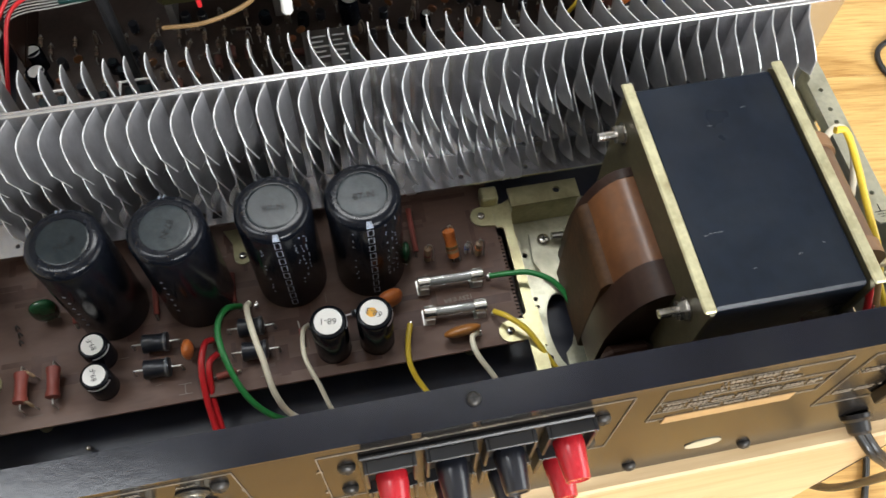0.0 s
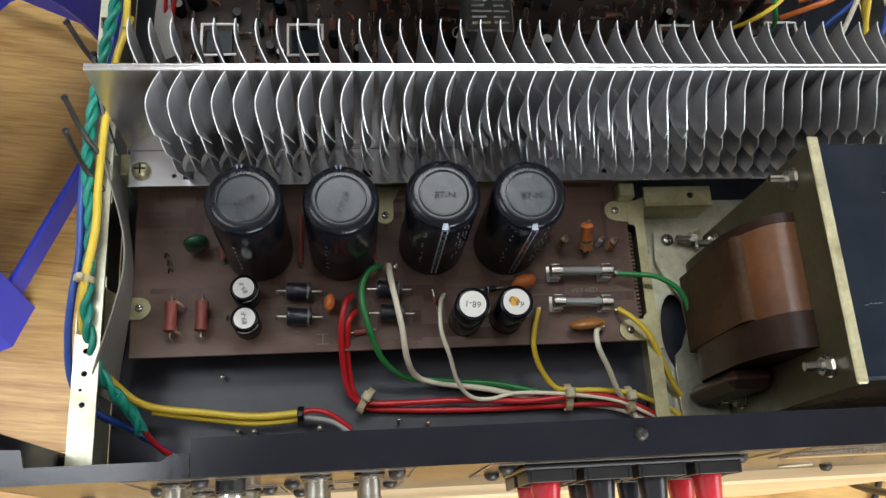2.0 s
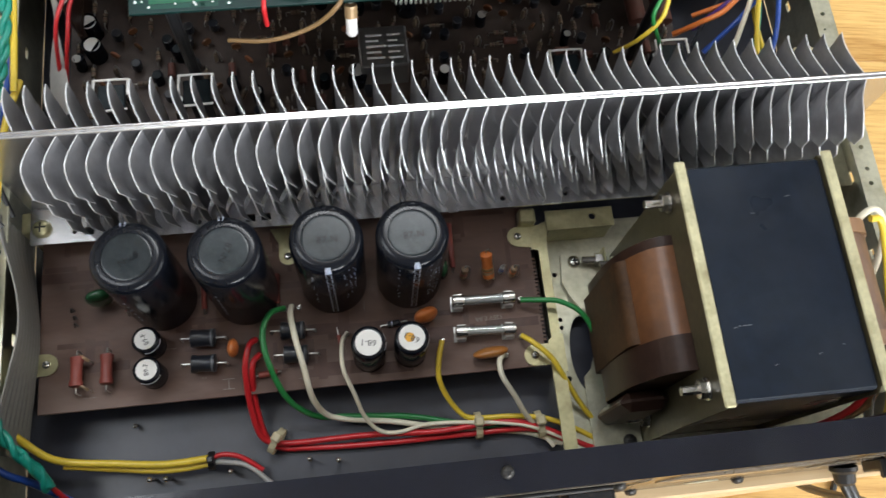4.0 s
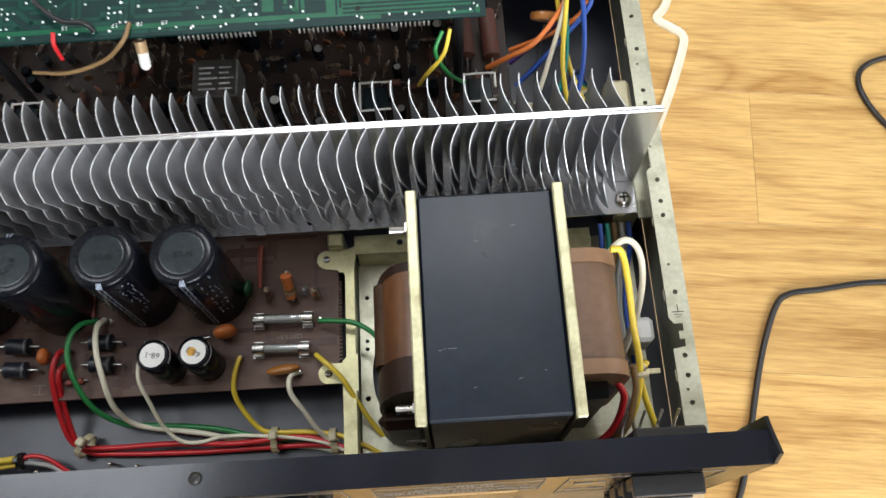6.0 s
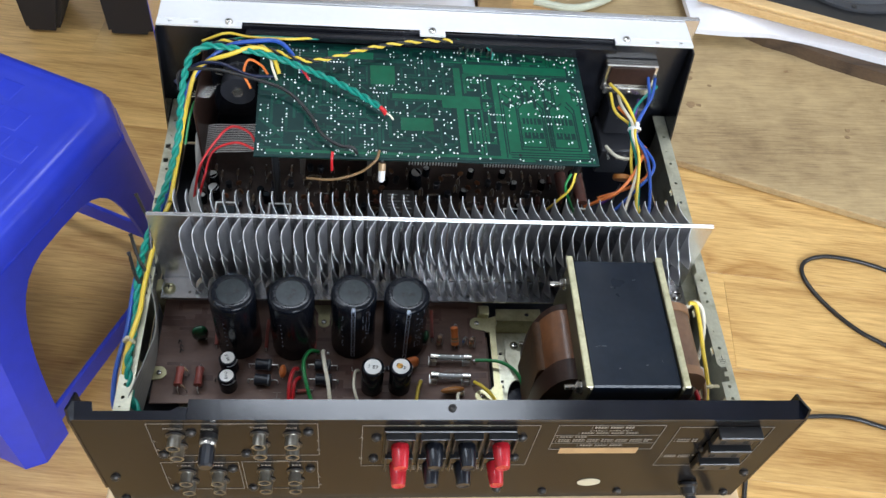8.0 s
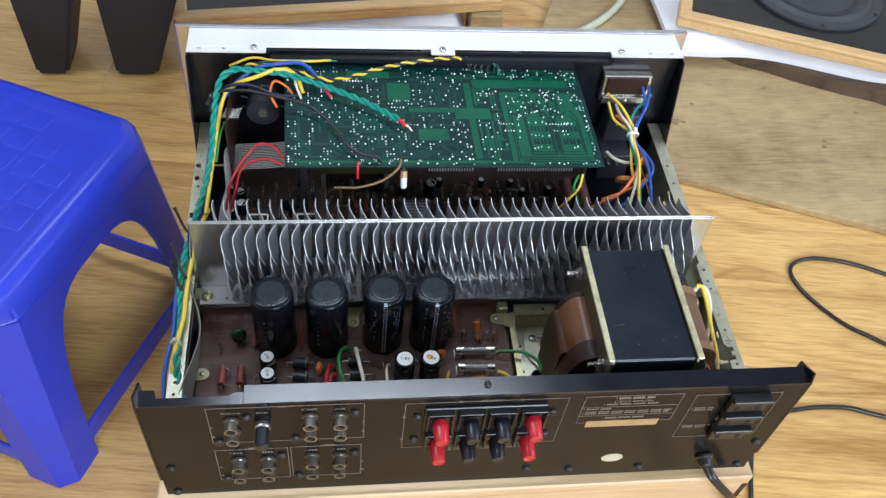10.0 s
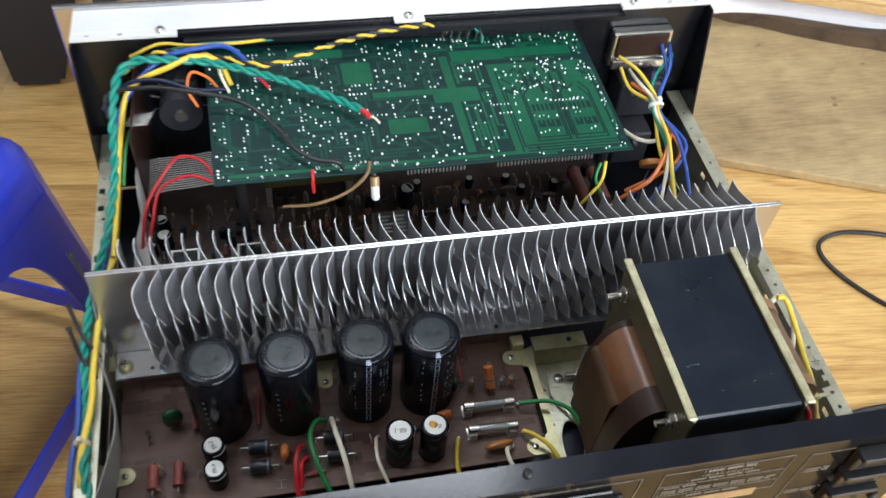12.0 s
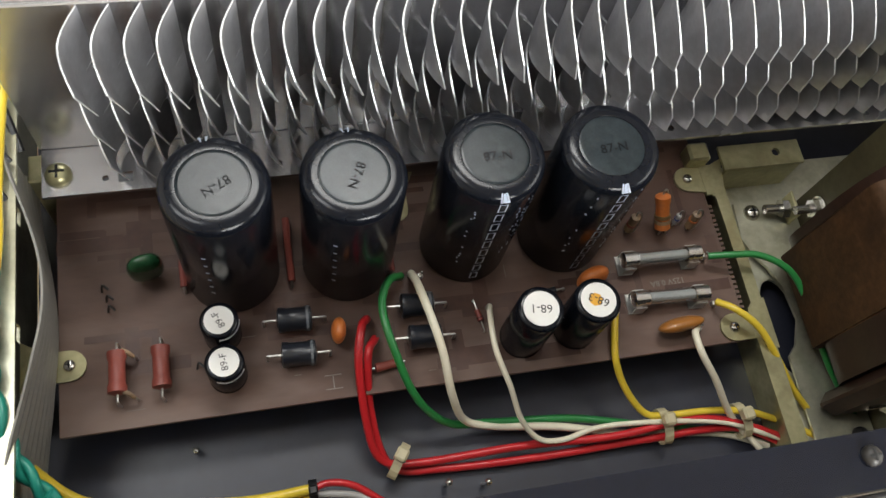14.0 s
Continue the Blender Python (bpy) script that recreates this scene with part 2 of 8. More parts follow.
M = {
    "alu": mat("brushed_aluminium", (0.6, 0.6, 0.61), 0.25, 0.95, 0.08, 40, dirt=0.12, dcol=(0.3, 0.3, 0.3), bump=0.1),
    "alu_fin": mat("dusty_aluminium_fin", (0.56, 0.56, 0.58), 0.36, 0.78, 0.16, 60, dirt=0.35, dcol=(0.36, 0.34, 0.33), rnd=0.06),
    "alu_edge": mat("bare_aluminium_edge", (0.6, 0.61, 0.62), 0.45, 0.5, 0.25, 300),
    "alu_white": mat("bright_front_rail_aluminium", (0.86, 0.86, 0.87), 0.42, 0.35, 0.03, 40),
    "zinc": mat("yellow_zinc_steel", (0.46, 0.43, 0.25), 0.33, 0.7, 0.2, 70, dirt=0.55, dcol=(0.17, 0.14, 0.07), bump=0.05),
    # bracket plates: dirty zinc, with the shade on their faces put into the colour
    "zinc_shaded": mat("shaded_zinc_steel", (0.095, 0.083, 0.046), 0.45, 0.4, 0.3, 50, dirt=0.6, dcol=(0.055, 0.045, 0.025), bump=0.08),
    "zinc_pale": mat("pale_zinc_steel", (0.53, 0.52, 0.4), 0.34, 0.65, 0.2, 70, dirt=0.65, dcol=(0.25, 0.23, 0.14)),
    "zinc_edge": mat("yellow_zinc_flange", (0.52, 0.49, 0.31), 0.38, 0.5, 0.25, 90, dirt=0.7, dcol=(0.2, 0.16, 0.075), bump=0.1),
    "nickel": mat("nickel_plate", (0.62, 0.6, 0.56), 0.25, 0.95, 0.1, 120, dirt=0.2, dcol=(0.25, 0.2, 0.14)),
    # darker, slightly greener nickel for the phono jack shells
    "jack_nickel": mat("dark_nickel", (0.36, 0.34, 0.29), 0.34, 0.9, 0.2, 150, dirt=0.4, dcol=(0.14, 0.12, 0.09)),
    "solder": mat("solder", (0.8, 0.82, 0.82), 0.32, 0.35, 0.1, 400),
    "lead": mat("tinned_lead", (0.5, 0.49, 0.46), 0.35, 0.85, 0.2, 300),
    "steel_dark": mat("blackened_screw", (0.03, 0.028, 0.026), 0.42, 0.3, 0.2, 150),
    "black_paint": mat("black_satin_paint", (0.006, 0.0065, 0.009), 0.25, 0.0, 0.25, 30, dirt=0.4, dcol=(0.026, 0.027, 0.032), bump=0.04, spec=0.45),
    # pan and flange: bluish reflection of the ceiling put into the base colours
    "pan_paint": mat("black_pan_paint_with_sheen", (0.018, 0.02, 0.032), 0.36, 0.0, 0.25, 30, dirt=0.5, dcol=(0.048, 0.051, 0.068), bump=0.04, spec=0.5),
    "flange_paint": mat("worn_black_flange_paint", (0.005, 0.006, 0.011), 0.16, 0.0, 0.3, 45, dirt=0.3, dcol=(0.016, 0.018, 0.02), bump=0.05, spec=0.4, rvar=0.09),
    "panel_brown": mat("dark_brown_panel_paint", (0.009, 0.008, 0.0078), 0.2, 0.0, 0.2, 25, dirt=0.25, dcol=(0.021, 0.0185, 0.0175), bump=0.04, spec=0.14),
    "core": mat("blue_black_transformer_cover", (0.006, 0.01, 0.018), 0.3, 0.0, 0.4, 30, dirt=0.4, dcol=(0.02, 0.024, 0.03), bump=0.1, spec=0.26, rvar=0.12),
    "lamin": mat("transformer_laminations", (0.02, 0.018, 0.015), 0.5, 0.2, 0.3, 60, stretch=(1, 1, 14)),
    "bobbin": mat("brown_insulating_paper", (0.16, 0.066, 0.026), 0.34, 0.0, 0.3, 40, dirt=0.6, dcol=(0.07, 0.03, 0.015), bump=0.05),
    "tape": mat("tan_paper_tape", (0.22, 0.12, 0.062), 0.45, 0.0, 0.1, 30),
    "paper": mat("kraft_insulating_paper", (0.125, 0.07, 0.042), 0.45, 0.0, 0.3, 40, dirt=0.5, dcol=(0.07, 0.038, 0.022), bump=0.1),
    "old_wrap": mat("rusty_brown_wrap", (0.062, 0.031, 0.014), 0.6, 0.0, 0.5, 60, dirt=0.7, dcol=(0.026, 0.014, 0.008), bump=0.3, spec=0.2),
    "varnish": mat("dark_varnished_tape", (0.03, 0.015, 0.0105), 0.42, 0.0, 0.4, 60, spec=0.22),
    "board": mat("brown_phenolic_board", (0.115, 0.068, 0.052), 0.6, 0.0, 0.25, 40, dirt=0.8, dcol=(0.2, 0.145, 0.12), bump=0.2, spec=0.3, stretch=(0.35, 1, 1)),
    "board_track": mat("copper_track_under_varnish", (0.075, 0.036, 0.026), 0.5, 0.0, 0.25, 60, dirt=0.4, dcol=(0.14, 0.095, 0.075), spec=0.35),
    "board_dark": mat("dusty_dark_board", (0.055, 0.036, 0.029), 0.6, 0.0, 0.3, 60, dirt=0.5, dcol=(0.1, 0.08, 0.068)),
    "cap_black": mat("black_capacitor_sleeve", (0.005, 0.006, 0.009), 0.19, 0.0, 0.2, 60, spec=0.22, rvar=0.05, dirt=0.05, dcol=(0.02, 0.02, 0.02)),
    "cap_top": mat("grey_capacitor_top", (0.014, 0.019, 0.022), 0.2, 0.0, 0.3, 320, dirt=0.4, dcol=(0.026, 0.034, 0.036), rnd=0.2, bump=0.06, rvar=0.07, spec=0.24),
    "print_white": mat("white_print", (0.72, 0.73, 0.74), 0.5, 0, 0.06, 300),
    "print_blue": mat("pale_blue_print", (0.6, 0.66, 0.78), 0.5, 0, 0.1, 300),
    "print_gold": mat("faded_panel_print", (0.2, 0.175, 0.145), 0.5, 0, 0.3, 250),
    "label_white": mat("white_dot_label", (0.78, 0.77, 0.74), 0.6, 0, 0.04, 200, dirt=0.12, dcol=(0.6, 0.55, 0.45)),
    "stain": mat("orange_stain", (0.7, 0.35, 0.03), 0.6, 0, 0.2, 200),
    "green_film": mat("green_film_capacitor", (0.015, 0.075, 0.03), 0.2, 0, 0.3, 150, coat=0.4),
    "orange": mat("orange_ceramic", (0.6, 0.17, 0.04), 0.35, 0, 0.15, 150, coat=0.3, dirt=0.15, dcol=(0.3, 0.1, 0.04)),
    "orange_brown": mat("brown_orange_ceramic", (0.36, 0.14, 0.03), 0.32, 0, 0.15, 150, coat=0.3),
    "res_red": mat("red_brown_resistor", (0.23, 0.05, 0.036), 0.5, 0, 0.2, 200, rnd=0.15),
    "res_tan": mat("tan_resistor", (0.3, 0.2, 0.12), 0.5, 0, 0.25, 250, rnd=0.3),
    "diode": mat("black_diode_epoxy", (0.014, 0.016, 0.022), 0.3, 0, 0.2, 200),
    "wire_red": mat("red_wire", (0.52, 0.02, 0.025), 0.32, 0, 0.08, 120),
    "wire_green": mat("green_wire", (0.02, 0.2, 0.05), 0.34, 0, 0.1, 120),
    "wire_teal": mat("teal_wire", (0.01, 0.23, 0.17), 0.34, 0, 0.1, 120),
    "wire_white": mat("cream_white_wire", (0.74, 0.69, 0.54), 0.38, 0, 0.08, 120),
    "wire_yellow": mat("yellow_wire", (0.72, 0.52, 0.05), 0.34, 0, 0.1, 120),
    "wire_blue": mat("blue_wire", (0.02, 0.07, 0.33), 0.32, 0, 0.1, 120),
    "wire_navy": mat("dark_blue_wire", (0.01, 0.015, 0.05), 0.32, 0, 0.1, 120),
    "wire_orange": mat("orange_wire", (0.75, 0.2, 0.04), 0.34, 0, 0.1, 120),
    "wire_violet": mat("violet_wire", (0.1, 0.04, 0.22), 0.34, 0, 0.1, 120),
    "wire_grey": mat("grey_ribbon_wire", (0.36, 0.35, 0.33), 0.45, 0, 0.1, 120),
    "wire_black": mat("black_wire", (0.012, 0.012, 0.013), 0.35, 0, 0.1, 120),
    "wire_brown": mat("brown_wire", (0.2, 0.12, 0.05), 0.4, 0, 0.1, 120),
    "nylon": mat("yellowed_nylon", (0.5, 0.44, 0.28), 0.35, 0, 0.1, 120),
    "plastic_black": mat("black_plastic", (0.012, 0.012, 0.013), 0.35, 0, 0.15, 80, dirt=0.1, dcol=(0.06, 0.06, 0.06)),
    "plastic_grey_dark": mat("dark_grey_plastic", (0.022, 0.023, 0.029), 0.55, 0, 0.12, 40),
    "plastic_grey_light": mat("scuffed_paint", (0.13, 0.14, 0.15), 0.6),
    "post_red": mat("red_binding_post", (0.4, 0.014, 0.022), 0.26, 0, 0.15, 60, coat=0.25),
    "post_black": mat("black_binding_post", (0.007, 0.008, 0.012), 0.28, 0, 0.15, 60, coat=0.15),
    "pcb_dark": mat("dark_green_solder_mask", (0.004, 0.024, 0.022), 0.42, 0, 0.25, 25, spec=0.22),
    # duller copy of the track green: sheen over the left part, put into colour
    "pcb_mid": mat("sheen_dulled_copper_under_mask", (0.004, 0.048, 0.034), 0.38, 0, 0.3, 25, spec=0.26),
    "pcb_green": mat("green_copper_under_mask", (0.004, 0.088, 0.042), 0.36, 0, 0.25, 25, spec=0.3),
    "stool_blue": mat("blue_stool_plastic", (0.025, 0.044, 0.5), 0.33, 0, 0.12, 12, dirt=0.3, dcol=(0.05, 0.065, 0.36), spec=0.5),
    "sticker": mat("aged_gold_sticker", (0.4, 0.27, 0.14), 0.4, 0.2, 0.15, 100, dirt=0.2, dcol=(0.25, 0.15, 0.07)),
    "sticker_oval": mat("pale_oval_sticker", (0.5, 0.47, 0.35), 0.45, 0, 0.2, 150),
    "cloth": mat("white_cloth", (0.78, 0.78, 0.82), 0.9, 0, 0.04, 30, bump=0.5, bscale=900),
    "wall": mat("cream_wall_paint", (0.68, 0.68, 0.67), 0.8, 0, 0.04, 3, bump=0.1, bscale=200),
    "ceiling": mat("pale_ceiling_paint", (0.38, 0.4, 0.44), 0.85, 0, 0.03, 3),
    "joint": mat("floor_joint", (0.4, 0.25, 0.09), 0.8, 0, 0.1, 20),
    "hole": mat("dark_hole", (0.006, 0.006, 0.006), 0.8, 0, 0.1, 100),
    "floor_wood": wood("honey_laminate", (0.74, 0.485, 0.18), (0.36, 0.185, 0.05), 0.33, 0.12, 0.08, 0.36, 1.0, 34.0),
    "ply": wood("worn_plywood", (0.45, 0.33, 0.165), (0.2, 0.13, 0.06), 0.62, 0.0, 0.02, 0.2, 0.9, 12.0, 3.0, 0.25, 0.25, 1.1),
    "stand_wood": wood("pale_stand_wood", (0.72, 0.55, 0.33), (0.45, 0.29, 0.14), 0.5, 0.05, 0.05),
    "speaker_wood": wood("light_maple_cabinet", (0.7, 0.48, 0.22), (0.5, 0.3, 0.12), 0.35, 0.2, 0.03, 0.25, 0.9),
    "dark_ply": wood("dark_ragged_plywood", (0.12, 0.075, 0.04), (0.04, 0.024, 0.014), 0.7, 0.0, 0.05, 0.5, 0.6),
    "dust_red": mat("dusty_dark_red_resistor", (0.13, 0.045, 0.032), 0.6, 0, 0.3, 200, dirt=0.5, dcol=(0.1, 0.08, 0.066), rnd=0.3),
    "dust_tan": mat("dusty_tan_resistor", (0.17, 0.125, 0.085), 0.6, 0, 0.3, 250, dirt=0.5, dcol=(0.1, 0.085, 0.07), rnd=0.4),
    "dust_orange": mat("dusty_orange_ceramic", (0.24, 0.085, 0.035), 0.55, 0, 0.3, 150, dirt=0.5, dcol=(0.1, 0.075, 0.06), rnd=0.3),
    "cap_ink": mat("black_stamp_ink", (0.006, 0.006, 0.007), 0.7, 0, 0.1, 200, spec=0.08),
    "woofer": mat("woofer_rubber", (0.04, 0.042, 0.048), 0.5, 0, 0.1, 60),
    "relay": glass("clear_relay_cover", (0.93, 0.94, 0.93), 0.45, 0.4),
    "fuse_glass": glass("fuse_glass", (0.92, 0.96, 0.97), 0.06, 0.16),
    "copper": mat("copper_coil", (0.5, 0.2, 0.08), 0.35, 0.8, 0.15, 200),
}

# ---------------------------------------------------------------- building helpers
BASE = {}


def thing(name, base, label, category, group="", kind=""):
    ob = new(name)
    ob.empty_display_size = 0.01
    ob.location = base
    BASE[ob] = Vector(base)
    return tagged(ob, label, category, group, kind)


def root(ob):
    return root(ob.parent) if ob.parent else ob


def part(name, bm, material, parent, label="", smooth=None):
    """One mesh object out of a bmesh in world places, as a part of parent."""
    b = BASE.get(root(parent)) if parent else None
    if b is not None:
        bmesh.ops.translate(bm, verts=bm.verts, vec=-b)
    me = bpy.data.meshes.new(name)
    if smooth is not None:
        for f in bm.faces:
            f.smooth = True
    bm.normal_update()
    bm.to_mesh(me)
    bm.free()
    if smooth is not None:
        me.set_sharp_from_angle(angle=radians(smooth))
    me.materials.append(M[material] if isinstance(material, str) else material)
    ob = new(name, me)
    ob.parent = parent
    if label:
        ob["label"] = label
    return ob


def structure(name, bm, material, label, smooth=None):
    return tagged(part(name, bm, material, None, "", smooth), label, "", "", "structure")


def box(x0, x1, y0, y1, z0, z1, bevel=0.0, bm=None, m=None, seg=1):
    bm = bm or bmesh.new()
    r = bmesh.ops.create_cube(bm, size=1.0)
    for v in r["verts"]:
        v.co = Vector((x0 + (v.co.x + 0.5) * (x1 - x0), y0 + (v.co.y + 0.5) * (y1 - y0), z0 + (v.co.z + 0.5) * (z1 - z0)))
    vs = r["verts"]
    if bevel:
        es = list({e for v in vs for e in v.link_edges})
        out = bmesh.ops.bevel(bm, geom=es, offset=bevel, segments=seg, affect='EDGES', clamp_overlap=True)
        vs = list({v for f in out["faces"] for v in f.verts} | {v for v in vs if v.is_valid})
    if m is not None:
        bmesh.ops.transform(bm, matrix=m, verts=vs)
    return bm


def frame_of(d):
    d = Vector(d).normalized()
    a = Vector((0, 0, 1)) if abs(d.z) < 0.9 else Vector((1, 0, 0))
    u = d.cross(a).normalized()
    return d, u, d.cross(u).normalized()


def lathe(profile, at, axis=(0, 0, 1), seg=24, bm=None, cap=True):
    """Turn (radius, along) pairs round an axis."""
    bm = bm or bmesh.new()
    d, u, w = frame_of(axis)
    at = Vector(at)
    rings = []
    for r, h in profile:
        rings.append([bm.verts.new(at + d * h + (u * math.cos(a) + w * math.sin(a)) * max(r, 1e-5)) for a in (2 * math.pi * i / seg for i in range(seg))])
    for p, q in zip(rings, rings[1:]):
        for i in range(seg):
            bm.faces.new((p[i], p[(i + 1) % seg], q[(i + 1) % seg], q[i]))
    if cap:
        bm.faces.new(list(reversed(rings[0])))
        bm.faces.new(rings[-1])
    bmesh.ops.recalc_face_normals(bm, faces=bm.faces[:])
    return bm


def cyl(a, b, r, seg=16, bm=None, bevel=0.0):
    a, b = Vector(a), Vector(b)
    h = (b - a).length
    prof = [(r, 0), (r, h)] if not bevel else [(r - bevel, 0), (r, bevel), (r, h - bevel), (r - bevel, h)]
    return lathe(prof, a, b - a, seg, bm)


def smooth_line(pts, per=6):
    """Catmull-Rom through the points."""
    p = [Vector(q) for q in pts]
    if len(p) < 3:
        return p
    p = [2 * p[0] - p[1]] + p + [2 * p[-1] - p[-2]]
    out = []
    for i in range(1, len(p) - 2):
        a, b, c, d = p[i - 1:i + 3]
        for k in range(per):
            t = k / per
            out.append(0.5 * (2 * b + (c - a) * t + (2 * a - 5 * b + 4 * c - d) * t * t + (3 * b - a - 3 * c + d) * t ** 3))
    out.append(p[-2])
    return out


def tube(pts, r, seg=8, bm=None, per=6, raw=False):
    bm = bm or bmesh.new()
    line = [Vector(q) for q in pts] if raw else smooth_line(pts, per)
    rings, u = [], None
    for i, q in enumerate(line):
        d = (line[min(i + 1, len(line) - 1)] - line[max(i - 1, 0)]).normalized()
        if u is None:
            u = frame_of(d)[1]
        u = (u - d * u.dot(d)).normalized()
        w = d.cross(u)
        rings.append([bm.verts.new(q + (u * math.cos(a) + w * math.sin(a)) * r) for a in (2 * math.pi * k / seg for k in range(seg))])
    for p, q in zip(rings, rings[1:]):
        for i in range(seg):
            bm.faces.new((p[i], p[(i + 1) % seg], q[(i + 1) % seg], q[i]))
    bm.faces.new(list(reversed(rings[0])))
    bm.faces.new(rings[-1])
    return bm


def twisted(pts, r, pitch, phase, per=10):
    """One strand of a twisted pair along a line."""
    line = smooth_line(pts, per)
    out, run, u = [], 0.0, None
    for i, q in enumerate(line):
        d = (line[min(i + 1, len(line) - 1)] - line[max(i - 1, 0)]).normalized()
        if i:
            run += (q - line[i - 1]).length
        if u is None:
            u = frame_of(d)[1]
        u = (u - d * u.dot(d)).normalized()
        w = d.cross(u)
        a = 2 * math.pi * run / pitch + phase
        out.append(q + (u * math.cos(a) + w * math.sin(a)) * r * 0.95)
    return tube(out, r, 7, raw=True)


def prism(outline, z0, z1, bm=None, m=None):
    """Upright prism over an outline of (x, y)."""
    bm = bm or bmesh.new()
    lo = [bm.verts.new((x, y, z0)) for x, y in outline]
    hi = [bm.verts.new((x, y, z1)) for x, y in outline]
    n = len(lo)
    fs = [bm.faces.new(hi), bm.faces.new(list(reversed(lo)))]
    fs += [bm.faces.new((lo[i], lo[(i + 1) % n], hi[(i + 1) % n], hi[i])) for i in range(n)]
    bmesh.ops.recalc_face_normals(bm, faces=fs)
    if m is not None:
        bmesh.ops.transform(bm, matrix=m, verts=lo + hi)
    return bm


def holed(x0, x1, y0, y1, z0, z1, holes, bm=None, m=None, seg=12, rim=None):
    """A flat plate with round or box holes: (x, y, r) or (x, y, hx, hy)."""
    bm = bm or bmesh.new()
    zs = (z0, z1)
    loops = []
    for z in zs:
        es, rims = [], []
        for pts in [rim or [(x0, y0), (x1, y0), (x1, y1), (x0, y1)]] + [
                [(h[0] + h[2] * math.cos(2 * math.pi * k / seg), h[1] + h[2] * math.sin(2 * math.pi * k / seg)) for k in range(seg)] if len(h) == 3 else
                [(h[0] + h[2] * math.cos(2 * math.pi * k / 24), h[1] + h[3] * math.sin(2 * math.pi * k / 24)) for k in range(24)] if len(h) == 5 else
                [(h[0] - h[2], h[1] - h[3]), (h[0] + h[2], h[1] - h[3]), (h[0] + h[2], h[1] + h[3]), (h[0] - h[2], h[1] + h[3])] for h in holes]:
            vs = [bm.verts.new((x, y, z)) for x, y in pts]
            es += [bm.edges.new((vs[i], vs[(i + 1) % len(vs)])) for i in range(len(vs))]
            rims.append(vs)
        bmesh.ops.triangle_fill(bm, use_beauty=True, use_dissolve=False, edges=es)
        loops.append(rims)
    for lo, hi in zip(*loops):
        for i in range(len(lo)):
            j = (i + 1) % len(lo)
            bm.faces.new((lo[i], lo[j], hi[j], hi[i]))
    bmesh.ops.recalc_face_normals(bm, faces=bm.faces[:])
    if m is not None:
        bmesh.ops.transform(bm, matrix=m, verts=bm.verts[:])
    return bm


def screw(name, at, axis, r, material, group, label):
    """Domed screw head with a cross slot."""
    at, ax = Vector(at), Vector(axis).normalized()
    s = thing(name, at, label, "screw", group)
    part("head", lathe([(r, 0), (r, r * 0.25), (r * 0.8, r * 0.6), (r * 0.4, r * 0.78)], at, ax, 16), material, s, smooth=50)
    d, u, w = frame_of(ax)
    rot = Matrix((u, w, d)).transposed().to_4x4()
    b = box(-r * 0.55, r * 0.55, -r * 0.1, r * 0.1, r * 0.7, r * 0.8)
    box(-r * 0.1, r * 0.1, -r * 0.55, r * 0.55, r * 0.7, r * 0.805, bm=b)
    bmesh.ops.transform(b, matrix=Matrix.Translation(at) @ rot, verts=b.verts)
    part("slot", b, "hole", s)
    return s


# ---------------------------------------------------------------- the room
XW0, XW1, YW0, YW1, ZC = -2.1, 2.4, -2.2, 2.6, 2.65
structure("floor", box(XW0, XW1, YW0, YW1, -0.05, -0.006), "joint", "brown laminate floor with fine plank joints")
structure("wall_west", box(XW0 - 0.12, XW0, YW0, YW1, -0.05, ZC), "wall", "plain cream painted wall")
structure("wall_north", box(XW0 - 0.12, XW1 + 0.12, YW1, YW1 + 0.12, -0.05, ZC), "wall", "plain cream painted wall")
wsth = box(XW0 - 0.12, 0.0, YW0 - 0.12, YW0, -0.05, ZC)
box(1.4, XW1 + 0.12, YW0 - 0.12, YW0, -0.05, ZC, bm=wsth)
box(0.0, 1.4, YW0 - 0.12, YW0, -0.05, 0.9, bm=wsth)
box(0.0, 1.4, YW0 - 0.12, YW0, 2.2, ZC, bm=wsth)
structure("wall_south", wsth, "wall", "plain cream painted wall with a window opening")
we = box(XW1, XW1 + 0.12, YW0, -1.3, -0.05, ZC)
box(XW1, XW1 + 0.12, 0.4, YW1, -0.05, ZC, bm=we)
box(XW1, XW1 + 0.12, -1.3, 0.4, -0.05, 0.9, bm=we)
box(XW1, XW1 + 0.12, -1.3, 0.4, 2.2, ZC, bm=we)
structure("wall_east", we, "wall", "plain cream painted wall with a window opening")
structure("ceiling", box(XW0 - 0.12, XW1 + 0.12, YW0 - 0.12, YW1 + 0.12, ZC, ZC + 0.1), "ceiling", "plain white ceiling")

# plywood sheet, cloth and speakers beyond the amplifier


def turned(x, y, z, deg):
    return pose(x, y, z, 0, 0, deg)


PLY = turned(0.392, 0.573, 0, -20.5)
t = thing("plywood_sheet", (0.392, 0.573, 0), "worn stained plywood sheet lying on the wooden floor", "plywood sheet")
part("sheet", box(-0.25, 1.5, 0, 1.1, 0.001, 0.013, 0.001, m=PLY), "ply", t)
bs = bmesh.new()
rs = random.Random(5)
